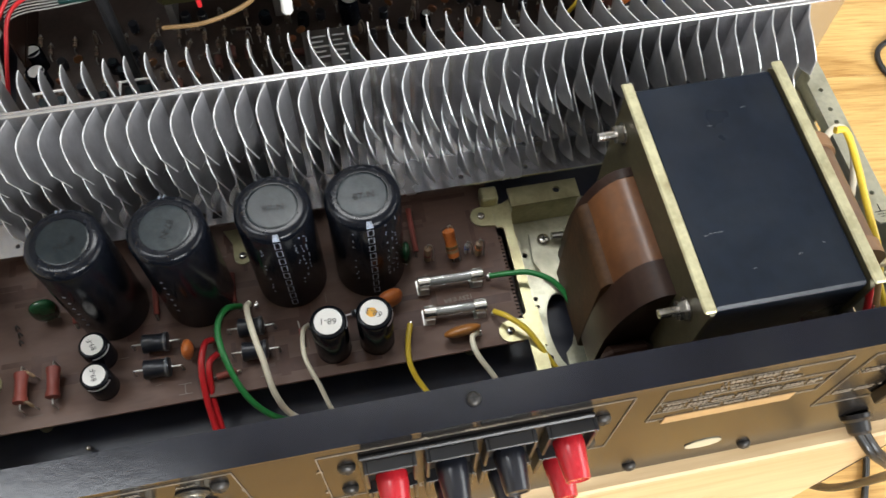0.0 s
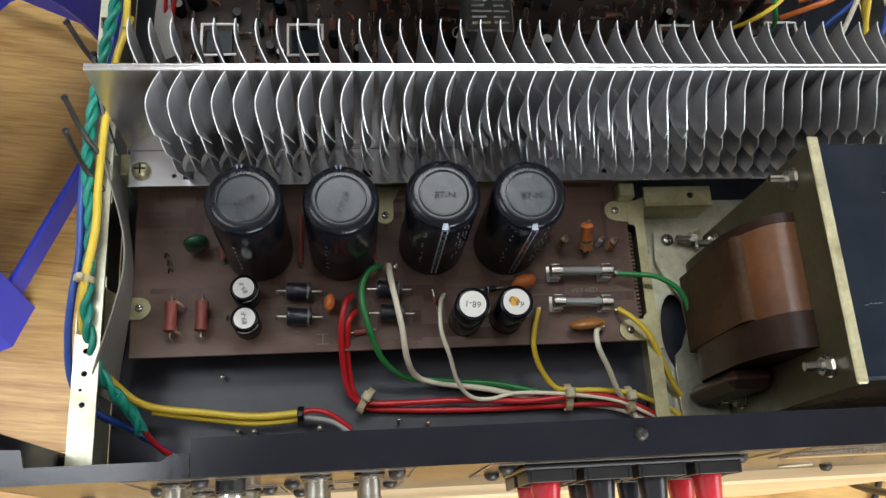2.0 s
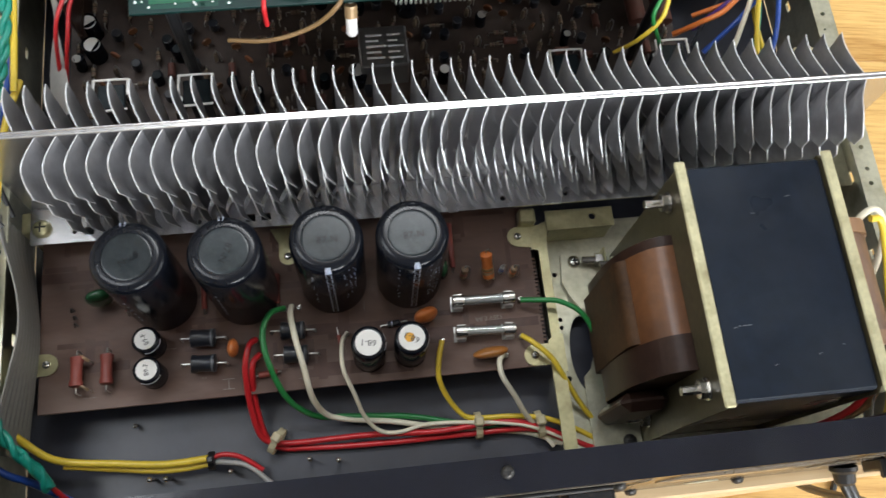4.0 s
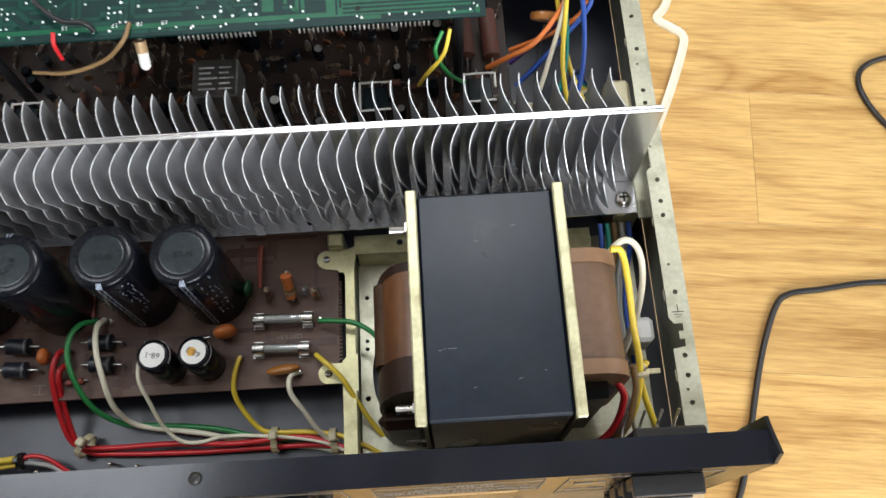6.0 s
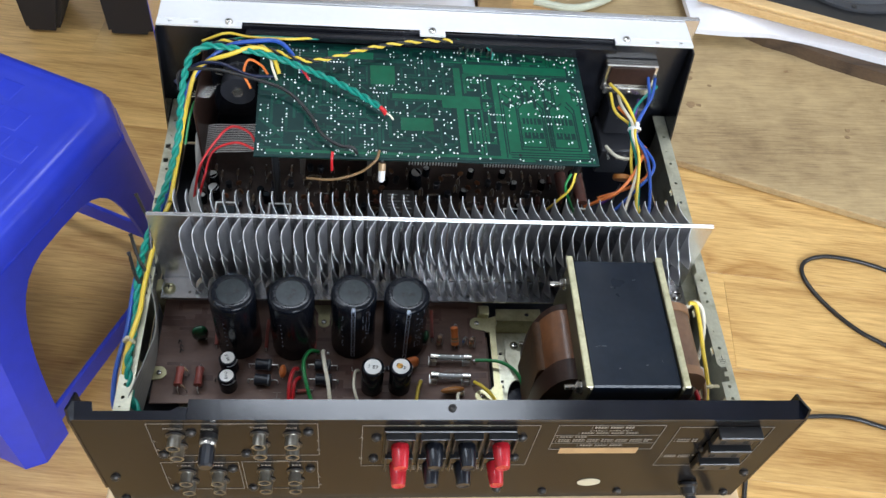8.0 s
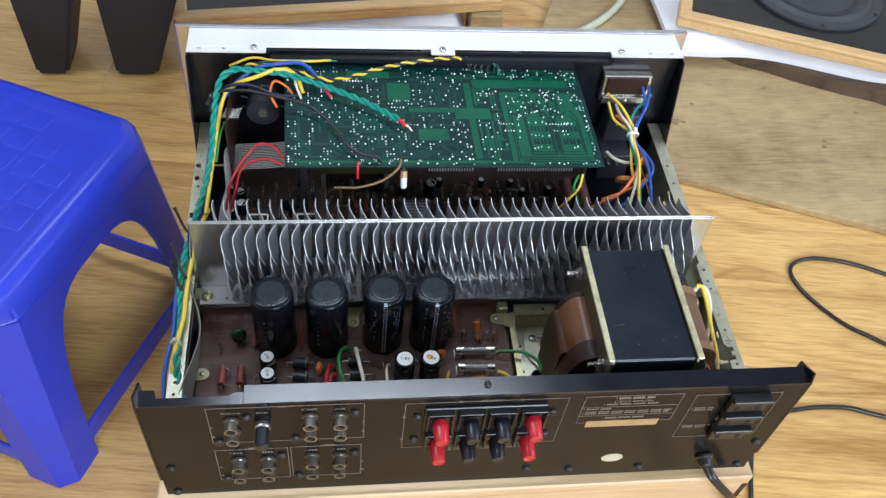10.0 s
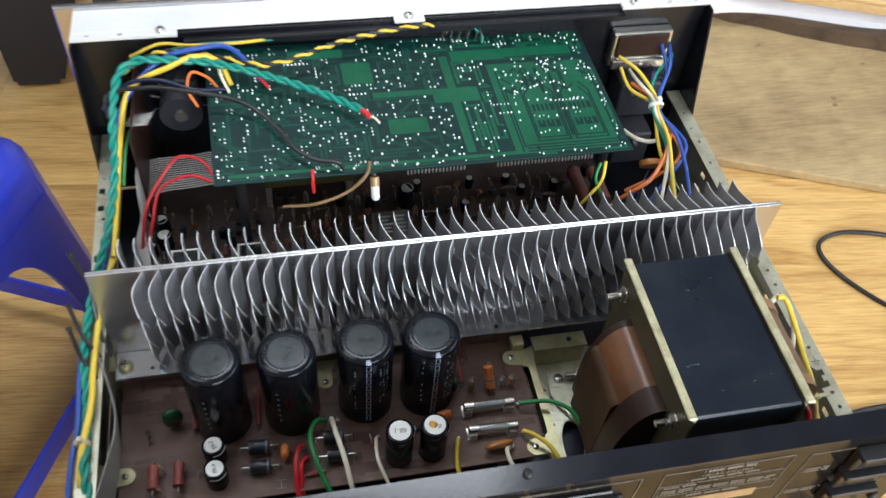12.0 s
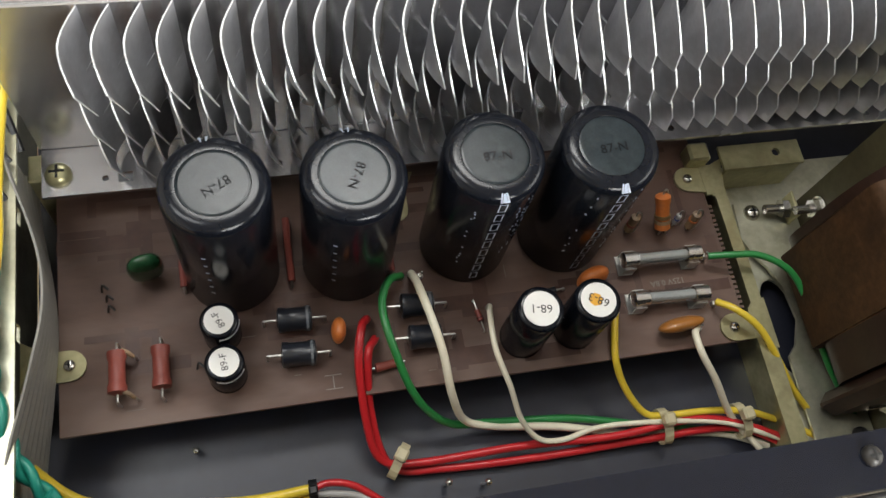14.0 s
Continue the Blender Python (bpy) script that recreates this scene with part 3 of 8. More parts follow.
for k in range(26):
    a, b2, r = rs.uniform(0.02, 0.9), rs.uniform(0.02, 0.4), rs.uniform(0.0015, 0.005)
    if k < 15:
        a, b2, r = -0.035 + rs.gauss(0, 0.02), 0.14 + rs.gauss(0, 0.035), rs.uniform(0.003, 0.008)
    out = [r * rs.uniform(0.55, 1.1) for q in range(12)]
    c = PLY @ Vector((a, b2, 0))
    prism([(c.x + out[q] * 1.3 * math.cos(q * math.pi / 6), c.y + out[q] * math.sin(q * math.pi / 6)) for q in range(12)], 0.0125, 0.01325 + 0.00002 * k, bs)
tagged(part("stain", bs, mat("plywood_stain", (0.24, 0.155, 0.075), 0.7, 0, 0.4, 90), t, "dark brown stains"), kind="stuff")

def cloth(x0, x1, gx, low, high, front, label):
    """Folded cloth: a rumpled top and soft edges down to what it lies on."""
    cl = thing("white_cloth", ((x0 + x1) / 2, front, low), label, "cloth", "white cloths")
    cb = bmesh.new()
    gy = 22
    vs = []
    for i in range(gx + 1):
        for j in range(gy + 1):
            x, y = x0 + (x1 - x0) * i / gx, 0.5 * j / gy
            e = 0.022 * noise.noise(Vector((x * 5, y * 3, 1))) * (1 - j / gy)
            z = high - 0.006 + 0.006 * noise.noise(Vector((x * 9, y * 9, 4))) + 0.003 * noise.noise(Vector((x * 30, y * 30, 2)))
            z = min(z, high - 0.001)
            if min(i, gx - i) == 0 or j == 0:
                z = low + 0.45 * (z - low)
            vs.append(cb.verts.new((x, front + y + e - (0.3 * max(0, x - 0.57) if x0 > 0.3 else -0.1 * (x + 0.3)), z)))
    for i in range(gx):
        for j in range(gy):
            k = i * (gy + 1) + j
            cb.faces.new((vs[k], vs[k + gy + 1], vs[k + gy + 2], vs[k + 1]))
    g = bmesh.ops.extrude_face_region(cb, geom=cb.faces[:])
    for v in [v for v in g["geom"] if isinstance(v, bmesh.types.BMVert)]:
        v.co.z = low
    bmesh.ops.recalc_face_normals(cb, faces=cb.faces[:])
    part("sheet", cb, "cloth", cl, smooth=60)


cloth(-0.3, 0.118, 18, 0.0005, 0.0605, 0.832, "folded white cloth spread under one speaker")
cloth(0.455, 1.15, 28, 0.0345, 0.0605, 0.826, "crumpled white cloth lying over the dark board")
bd2 = thing("plywood_offcut", (0.8, 0.9, 0.0131), "dark ragged plywood offcut lying under the cloth", "plywood sheet")
rs = random.Random(31)
edge = [(0.5 + 0.04 * k, 0.862 - 0.452 * 0.04 * k + rs.uniform(-0.004, 0.004) + (0.012 if k < 2 else 0)) for k in range(15)]
part("sheet", prism(edge + [(1.3, 0.7), (1.45, 1.1), (0.62, 1.3), (0.5, 1.1)], 0.0131, 0.034), "dark_ply", bd2)


def speaker(corner, deg, w, d, h, label, cone_at):
    m = turned(*corner, deg)
    s = thing("loudspeaker", corner, label, "loudspeaker", "speakers lying on the cloth")
    bm = box(0, w, 0, d, 0, h - 0.004, 0.002, m=m)
    part("cabinet", bm, "speaker_wood", s)
    rim = 0.02
    fr = box(0, w, 0, rim, h - 0.0035, h + 0.004, 0.002, m=m)
    box(0, w, d - rim, d, h - 0.0035, h + 0.004, 0.002, bm=fr, m=m)
    box(0, rim, rim, d - rim, h - 0.0035, h + 0.004, 0.002, bm=fr, m=m)
    box(w - rim, w, rim, d - rim, h - 0.0035, h + 0.004, 0.002, bm=fr, m=m)
    part("rim", fr, "speaker_wood", s)
    part("baffle", box(rim + 0.001, w - rim - 0.001, rim + 0.001, d - rim - 0.001, h - 0.0035, h, m=m), "plastic_black", s, "black baffle")
    c = m @ Vector((cone_at[0], cone_at[1], h))
    part("surround", lathe([(0.118, 0.0005), (0.118, 0.005), (0.106, 0.007), (0.1, 0.004), (0.092, 0.010), (0.08, 0.003)], c, (0, 0, 1), 48), "woofer", s, "dark rubber surround", 40)
    part("cone", lathe([(0.079, 0.002), (0.079, 0.0035), (0.03, 0.001), (0.028, 0.006), (0.0, 0.012)], c, (0, 0, 1), 40), "plastic_grey_dark", s, "dark grey cone", 40)
    for k in range(6):
        a = k * math.pi / 3 + 0.3
        p = c + Vector((math.cos(a), math.sin(a), 0)) * 0.112 + Vector((0, 0, 0.0052))
        part("bolt", lathe([(0.004, 0), (0.004, 0.002), (0.002, 0.003)], p, (0, 0, 1), 10), "steel_dark", s)
    return s


speaker((0.463, 0.868, 0.0606), -20, 0.55, 0.36, 0.018, "maple-framed loudspeaker lying face up beside the plywood", (0.22, 0.17))
speaker((-0.335, 0.835, 0.0606), 7.2, 0.515, 0.36, 0.018, "maple-framed loudspeaker lying face up on white cloth", (0.25, 0.19))
wb = thing("wood_offcut", (0.165, 0.91, 0.0), "short rough wood offcut under a speaker corner", "wood block")
part("block", box(0.125, 0.178, 0.885, 0.935, 0.0, 0.0605, 0.002), "ply", wb)
cw = thing("speaker_cable", (0.3, 0.9, 0.03), "flat pale green cable lying on the plywood between the cloths", "cable")
part("jacket", tube([(0.215, 0.90, 0.0215), (0.28, 0.89, 0.0205), (0.34, 0.92, 0.0195), (0.4, 0.98, 0.0195), (0.46, 1.08, 0.0195)], 0.006, 8), mat("pale_green_cable", (0.5, 0.52, 0.4), 0.4), cw)

sb = thing("speaker_stand", (-0.45, 0.9, 0), "dark grey stand on two broad tapered legs, unseen upper body added", "stand")


def frustum(lo, hi, z0, z1):
    fm = bmesh.new()
    a = [fm.verts.new((x, y, z0)) for x, y in lo]
    b = [fm.verts.new((x, y, z1)) for x, y in hi]
    fm.faces.new(list(reversed(a)))
    fm.faces.new(b)
    for i in range(4):
        fm.faces.new((a[i], a[(i + 1) % 4], b[(i + 1) % 4], b[i]))
    bmesh.ops.bevel(fm, geom=fm.edges[:], offset=0.006, segments=2, affect='EDGES')
    return fm


for x0, x1, u0, u1 in ((-0.5435, -0.4975, -0.549, -0.438), (-0.4275, -0.3665, -0.432, -0.290)):
    part("leg", frustum([(x0, 0.800), (x1, 0.800), (x1, 0.88), (x0, 0.88)], [(u0, 0.798), (u1, 0.798), (u1, 0.92), (u0, 0.92)], 0.0, 0.22), "plastic_grey_dark", sb)
# unseen upper body, added to keep ceiling light off the floor behind the stool
part("body", frustum([(-0.56, 0.79), (-0.28, 0.79), (-0.28, 0.93), (-0.56, 0.93)], [(-0.72, 0.77), (-0.12, 0.77), (-0.12, 1.05), (-0.72, 1.05)], 0.22, 0.8), "plastic_grey_dark", sb)

# ---------------------------------------------------------------- the blue stool
ST = turned(-0.4527, 0.3245, 0, -24.5)
stool = thing("plastic_stool", (-0.4527, 0.3245, 0), "blue moulded plastic stool with splayed legs on the floor", "stool")


def stool_ring(half, cham, z):
    return [Vector((sx * a, sy * b, z)) for sx, sy, a, b in ((1, -1, half, half - cham), (1, 1, half, half - cham), (1, 1, half - cham, half), (-1, 1, half - cham, half),
            (-1, 1, half, half - cham), (-1, -1, half, half - cham), (-1, -1, half - cham, half), (1, -1, half - cham, half))]


sbm = bmesh.new()
rings = [[sbm.verts.new(p) for p in stool_ring(h, c, z)] for h, c, z in ((0.136, 0.030, 0.249), (0.1325, 0.028, 0.271), (0.1255, 0.0255, 0.280), (0.116, 0.023, 0.283), (0.106, 0.02, 0.2815))]
for p, q in zip(rings, rings[1:]):
    for i in range(8):
        sbm.faces.new((p[i], p[(i + 1) % 8], q[(i + 1) % 8], q[i]))
sbm.faces.new(rings[-1])
und = [[sbm.verts.new(p) for p in stool_ring(h, c, z)] for h, c, z in ((0.132, 0.028, 0.249), (0.124, 0.025, 0.274))]
for i in range(8):
    sbm.faces.new((rings[0][i], und[0][i], und[0][(i + 1) % 8], rings[0][(i + 1) % 8]))
    sbm.faces.new((und[0][i], und[1][i], und[1][(i + 1) % 8], und[0][(i + 1) % 8]))
sbm.faces.new(list(reversed(und[1])))
bmesh.ops.recalc_face_normals(sbm, faces=sbm.faces[:])
bmesh.ops.bevel(sbm, geom=[e for e in sbm.edges if e.calc_face_angle(0) > 0.3], offset=0.003, segments=2, affect='EDGES')
bmesh.ops.transform(sbm, matrix=ST, verts=sbm.verts)
part("seat", sbm, "stool_blue", stool, "blue seat with faint diamond relief", 40)
dia = bmesh.new()
w2 = 0.0105
hi4 = [dia.verts.new((a * w2, b * w2, -0.0001)) for a, b in ((1, -1), (1, 1), (-1, 1), (-1, -1))]
lo4 = [dia.verts.new((a * w2 * 1.3, b * w2 * 1.3, -0.0006)) for a, b in ((1, -1), (1, 1), (-1, 1), (-1, -1))]
dia.faces.new(hi4)
dia.faces.new(list(reversed(lo4)))
for k in range(4):
    dia.faces.new((lo4[k], lo4[(k + 1) % 4], hi4[(k + 1) % 4], hi4[k]))
pad_mesh = bpy.data.meshes.new("relief_pad")
dia.to_mesh(pad_mesh)
dia.free()
pad_mesh.materials.append(M["stool_blue"])
for i in range(-3, 4):
    for j in range(-3, 4):
        if (abs(i) + abs(j)) <= 4:
            o = new("relief_pad", pad_mesh)
            o.parent = stool
            o.matrix_basis = Matrix.Translation(-BASE[stool]) @ ST @ Matrix.Translation((i * 0.029, j * 0.029, 0.2818))
# four sides: an arch between two splayed legs
for q in range(4):
    sd = bmesh.new()
    rot = ST @ pose(0, 0, 0, 0, 0, 90 * q)

    def side(u, z):
        out = 0.136 + (0.249 - z) * 0.056
        return Vector((out, u * (1 + (0.249 - z) * 1.1), z))

    cols = 20
    outer, inner = [], []
    arch_w, arch_top = 0.0785, 0.230
    for k in range(cols + 1):
        a = math.pi * k / cols
        ca = math.cos(a)
        u_in = -arch_w * (abs(ca) ** 0.55) * (1 if ca > 0 else -1)
        z_in = arch_top * (math.sin(a) ** 0.5) if 0 < k < cols else 0.0
        inner.append(side(u_in, min(z_in, arch_top)))
        f = k / cols
        if f < 0.3:
            outer.append(side(-0.106, 0.249 * f / 0.3))
        elif f > 0.7:
            outer.append(side(0.106, 0.249 * (1 - f) / 0.3))
        else:
            outer.append(side(-0.106 + 0.212 * (f - 0.3) / 0.4, 0.249))
    vo_, vi_ = [sd.verts.new(p) for p in outer], [sd.verts.new(p) for p in inner]
    for k in range(cols):
        sd.faces.new((vo_[k], vo_[k + 1], vi_[k + 1], vi_[k]))
    g = bmesh.ops.extrude_face_region(sd, geom=sd.faces[:])
    bmesh.ops.translate(sd, verts=[v for v in g["geom"] if isinstance(v, bmesh.types.BMVert)], vec=(-0.005, 0, 0))
    # chamfered corner strip down the leg
    c0 = [side(0.106, 0.249), side(0.106, 0.0)]
    m90 = pose(0, 0, 0, 0, 0, 90)
    c1 = [m90 @ side(-0.106, 0.249), m90 @ side(-0.106, 0.0)]
    f4 = [sd.verts.new(p) for p in (c0[1], c1[1], c1[0], c0[0])]
    f5 = [sd.verts.new(p * 1.0 - Vector((0.004, 0.004, 0))) for p in (c0[1], c1[1], c1[0], c0[0])]
    sd.faces.new(f4)
    sd.faces.new(list(reversed(f5)))
    for k in range(4):
        sd.faces.new((f4[k], f5[k], f5[(k + 1) % 4], f4[(k + 1) % 4]))
    bmesh.ops.recalc_face_normals(sd, faces=sd.faces[:])
    bmesh.ops.transform(sd, matrix=rot, verts=sd.verts)
    part("leg_side", sd, "stool_blue", stool, "arched side joining two legs", 30)
    br = box(0.1395, 0.1445, -0.113, 0.113, 0.018, 0.045, 0.0015, m=rot)
    part("stretcher", br, "stool_blue", stool)

# ---------------------------------------------------------------- wooden stand under the amplifier
stand = thing("wooden_stand", (0, 0.19, 0), "pale wooden box stand carrying the open amplifier", "stand")
part("top", box(-0.236, 0.236, -0.006, 0.385, 0.245, 0.2585, 0.0015), "stand_wood", stand)
part("front_board", box(-0.232, 0.232, -0.0052, 0.016, 0.0, 0.2449, 0.001), "stand_wood", stand)
part("back_board", box(-0.23, 0.23, 0.36, 0.375, 0.0, 0.2449, 0.001), "stand_wood", stand)
part("side_board", box(-0.23, -0.216, 0.0162, 0.3598, 0.0, 0.2448, 0.001), "stand_wood", stand)
part("side_board", box(0.216, 0.23, 0.0162, 0.3598, 0.0, 0.2448, 0.001), "stand_wood", stand)
part("edge_strip", box(0.2322, 0.2385, -0.004, 0.014, 0.12, 0.2445, 0.001), "varnish", stand, "reddish brown edge strip")

# ---------------------------------------------------------------- amplifier chassis
amp = thing("amplifier_chassis", (0, 0.19, 0.2585), "opened vintage amplifier chassis with black and zinc steel sheets", "amplifier")
part("bottom_pan", box(-0.2236, 0.2236, 0.004, 0.348, 0.2592, 0.2612, 0.0004), "pan_paint", amp, "black painted bottom pan")
rp = part("rear_panel", box(-0.2268, 0.2268, 0.0, 0.0016, 0.265, 0.3955, 0.0004), "panel_brown", amp, "dark brown rear panel with faded print")
fl = holed(-0.160, 0.2268, 0.0, 0.0135, 0.3955, 0.3972, [(0.0, 0.0077, 0.0016)])
part("flange", fl, "flange_paint", rp, "worn black top flange")
lf = prism([(-0.2268, 0.0), (-0.1603, 0.0), (-0.1603, 0.0085), (-0.166, 0.0085), (-0.170, 0.006), (-0.215, 0.006), (-0.2165, 0.012), (-0.2268, 0.0125)], 0.3955, 0.397)
part("flange_end", lf, "flange_paint", rp)
for s in (-1, 1):
    ear = bmesh.new()
    tri = [(0.0, 0.29), (0.0, 0.3955), (0.003, 0.405), (0.013, 0.3985), (0.019, 0.3955), (0.019, 0.29)]
    a = [ear.verts.new((s * 0.2269, y, z)) for y, z in tri]
    b = [ear.verts.new((s * 0.2284, y, z)) for y, z in tri]
    ear.faces.new(a)
    ear.faces.new(list(reversed(b)))
    for i in range(6):
        ear.faces.new((a[i], b[i], b[(i + 1) % 6], a[(i + 1) % 6]))
    bmesh.ops.recalc_face_normals(ear, faces=ear.faces[:])
    part("end_fold", ear, "flange_paint", rp)
# added screw head gives the dark of the rimmed flange hole
screw("screw", (0.0, 0.0077, 0.3973), (0, 0, 1), 0.0026, "steel_dark", "rear panel screws", "black screw head standing in for a dark flange hole")

# side rails with their rows of holes
for s in (-1, 1):
    hol = [(0.0, y, 0.0013) for y in (0.0385, 0.052, 0.062, 0.095, 0.1374, 0.1455, 0.158, 0.205, 0.213, 0.24, 0.262, 0.285, 0.318)]
    hol += [(-0.0012, y, 0.0007) for y in (0.045, 0.11, 0.178, 0.23, 0.3)]
    edge = None
    if s > 0:
        # stepped notches along the inner edge, and a cut behind the heat sink
        edge = [(-0.0052, 0.008), (0.0058, 0.008), (0.0058, 0.345), (-0.0052, 0.345), (-0.0052, 0.196), (-0.0022, 0.193), (-0.0022, 0.166), (-0.0052, 0.163),
                (-0.0052, 0.0815), (-0.0028, 0.0785), (0.0012, 0.0785), (0.0012, 0.0745), (-0.0012, 0.0745), (-0.0012, 0.0705), (0.0012, 0.0705), (0.0012, 0.0665), (-0.0052, 0.0655)]
    else:
        hol += [(-0.0025, 0.074, 0.0022, 0.0045), (-0.0025, 0.228, 0.002, 0.003), (-0.002, 0.272, 0.002, 0.0025), (-0.002, 0.288, 0.002, 0.0025)]
    cx = 0.2195 * s
    part("side_rail", holed(-0.0052, 0.0058, 0.008, 0.345, 0.3212, 0.3228, hol, m=Matrix.Translation((cx, 0, 0)), rim=edge), "zinc_pale", amp, "perforated pale zinc side rail")
    sx0, sx1 = (0.2238, 0.2252) if s > 0 else (-0.2252, -0.2238)
    wall_holes = [(y, z, 0.0032, 0.002) for y in (0.06, 0.105, 0.15, 0.21, 0.27) for z in (0.285, 0.3)]
    sw = holed(0.008, 0.345, 0.2615, 0.3212, 0, 0.0014, wall_holes, m=Matrix(((0, 0, 1, sx0), (1, 0, 0, 0), (0, 1, 0, 0), (0, 0, 0, 1))))
    part("side_wall", sw, "zinc_pale", amp, "pale zinc side sheet")
    part("post", box(s * 0.213 - 0.004, s * 0.213 + 0.004, 0.1565, 0.1675, 0.2613, 0.2988, 0.0006), "zinc", amp)

part("corner_plate", box(0.2121, 0.2236, 0.1455, 0.192, 0.2989, 0.3003, 0.0003), "zinc_pale", amp, "pale zinc corner plate")

# front: black sub-panel, bright rail, and the fascia beyond
part("front_subpanel", box(-0.2265, 0.2265, 0.350, 0.3515, 0.2615, 0.4045, 0.0004), "black_paint", amp, "black front sub-panel")
for s in (-1, 1):
    ck = prism([(0.30, 0.262), (0.35, 0.262), (0.35, 0.404), (0.339, 0.404)], 0, 0.0014, m=Matrix(((0, 0, 1, s * 0.2262 - 0.0007), (1, 0, 0, 0), (0, 1, 0, 0), (0, 0, 0, 1))))
    part("front_cheek", ck, "black_paint", amp, "black side cheek of the front")
rail = box(-0.2265, 0.2265, 0.3525, 0.378, 0.4047, 0.4065, 0.0005)
part("front_rail", rail, "alu_white", amp, "bright aluminium top rail")
for x0, x1 in ((-0.2265, -0.158), (-0.011, 0.0105), (0.1575, 0.2265)):
    holes = [((x0 + x1) / 2 if x1 - x0 < 0.04 else (x1 - 0.009 if x0 < 0 else x0 + 0.009), 0.3505, 0.0012)]
    if x1 - x0 > 0.04:
        sgn = -1 if x0 < 0 else 1
        holes += [(sgn * 0.195, 0.3495, 0.0018, 0.0013), (sgn * 0.216, 0.3495, 0.0018, 0.0011)]
    part("rail_tab", holed(x0, x1, 0.3452, 0.3524, 0.4047, 0.4064, holes), "alu_white", amp, "bright rail tab with screw hole")
part("fascia", box(-0.2395, 0.2395, 0.3785, 0.3835, 0.262, 0.409, 0.0012), "alu", amp, "silver front fascia edge")
part("lip", box(-0.155, 0.16, 0.343, 0.3499, 0.396, 0.4015, 0.0008), "black_paint", amp)
for x in (-0.1685, -0.0005, 0.1675):
    screw("screw", (x, 0.3505, 0.4064), (0, 0, 1), 0.0034, "nickel", "front rail screws", "nickel cross-head screw in the front rail")

# ---------------------------------------------------------------- heat sink
hs = thing("heat_sink", (0, 0.17, 0.2988), "long silver aluminium heat sink with curved fins", "heat sink")
bpl = box(-0.2125, 0.2125, 0.1683, 0.1696, 0.3005, 0.3795, 0.0004)
box(-0.2125, 0.2125, 0.1704, 0.1717, 0.3005, 0.3795, 0.0004, bm=bpl)
box(-0.2124, 0.2124, 0.1695, 0.1705, 0.3006, 0.3789, bm=bpl)
part("base_plate", bpl, "alu", hs, "aluminium base plate with a grooved top edge")
fh = [(-0.19, 0.1545, 0.0012), (-0.183, 0.1545, 0.0026, 0.002), (-0.102, 0.1545, 0.0024, 0.002), (-0.094, 0.1545, 0.0024, 0.002), (-0.128, 0.1545, 0.0012), (0.03, 0.154, 0.0014), (0.064, 0.154, 0.0012)]
part("foot_flange", holed(-0.2118, 0.2118, 0.149, 0.1682, 0.2988, 0.3004, fh), "alu", hs, "aluminium foot flange with punched holes")
part("foot_flange", box(-0.2118, 0.2118, 0.1718, 0.189, 0.2988, 0.3004), "alu", hs)


def fin(front):
    """One curved fin: plan curve swept from top to foot; the front ones are slit into three twisted tiers."""
    bm = bmesh.new()
    n, th = 9, 0.00052
    depth_top, depth_foot = (0.0245, 0.0178) if front else (0.0225, 0.017)
    tiers = ((0.3785, 0.3548), (0.3542, 0.3297), (0.3291, 0.3045)) if front else ((0.3785, 0.3045),)
    for z_hi, z_lo in tiers:
        lay = []
        for s in range(4):
            g = s / 3
            zt = z_hi + (z_lo - z_hi) * g
            f = (0.3785 - zt) / 0.074
            dep = depth_top + (depth_foot - depth_top) * f
            row = []
            for k in range(n + 1):
                u = k / n
                if front:
                    dx = -0.0105 * math.sin(math.pi * u * 0.78) * 0.55 + 0.0012 * u + 0.0036 * (g - 0.15) * u * u
                else:
                    dx = -0.0068 * math.sin(math.pi * u * 0.62) * 0.8
                # outer corner of every tier cut away in a soft curve
                cut = 0.010 * max(0.0, (u - 0.5) / 0.5) ** 2 * (1 - g) if front else 0.0
                row.append((dx, (-u if front else u) * dep, zt - cut))
            lay.append(row)
        side = []
        for o in (-th / 2, th / 2):
            side.append([[bm.verts.new((p[0] + o, p[1], p[2])) for p in row] for row in lay])
        L, R = side
        for a in range(3):
            for k in range(n):
                bm.faces.new((L[a][k], L[a][k + 1], L[a + 1][k + 1], L[a + 1][k]))
                bm.faces.new((R[a][k + 1], R[a][k], R[a + 1][k], R[a + 1][k + 1]))
            bm.faces.new((L[a][n], R[a][n], R[a + 1][n], L[a + 1][n])).material_index = 1
        for k in range(n):
            bm.faces.new((L[0][k + 1], L[0][k], R[0][k], R[0][k + 1])).material_index = 1
            bm.faces.new((L[3][k], L[3][k + 1], R[3][k + 1], R[3][k])).material_index = 1
    bmesh.ops.recalc_face_normals(bm, faces=bm.faces[:])
    me = bpy.data.meshes.new("fin")
    for fa in bm.faces:
        fa.smooth = True
    bm.to_mesh(me)
    bm.free()
    me.set_sharp_from_angle(angle=radians(40))
    me.materials.append(M["alu_fin"])
    me.materials.append(M["alu_edge"])
    return me


fin_front, fin_back = fin(True), fin(False)
for i in range(44):
    if i < 43:
        o = new("fin", fin_front)
        o.parent, o.location = hs, (-0.1815 + 0.00896 * i, 0.1683 - 0.17, -0.2988)
    o = new("fin", fin_back)
    o.parent, o.location = hs, (-0.1905 + 0.00896 * i, 0.1717 - 0.17, -0.2988)
screw("screw", (-0.2059, 0.1572, 0.3005), (0, 0, 1), 0.0047, "zinc", "heat sink screws", "brassy cross-head screw holding the heat sink")
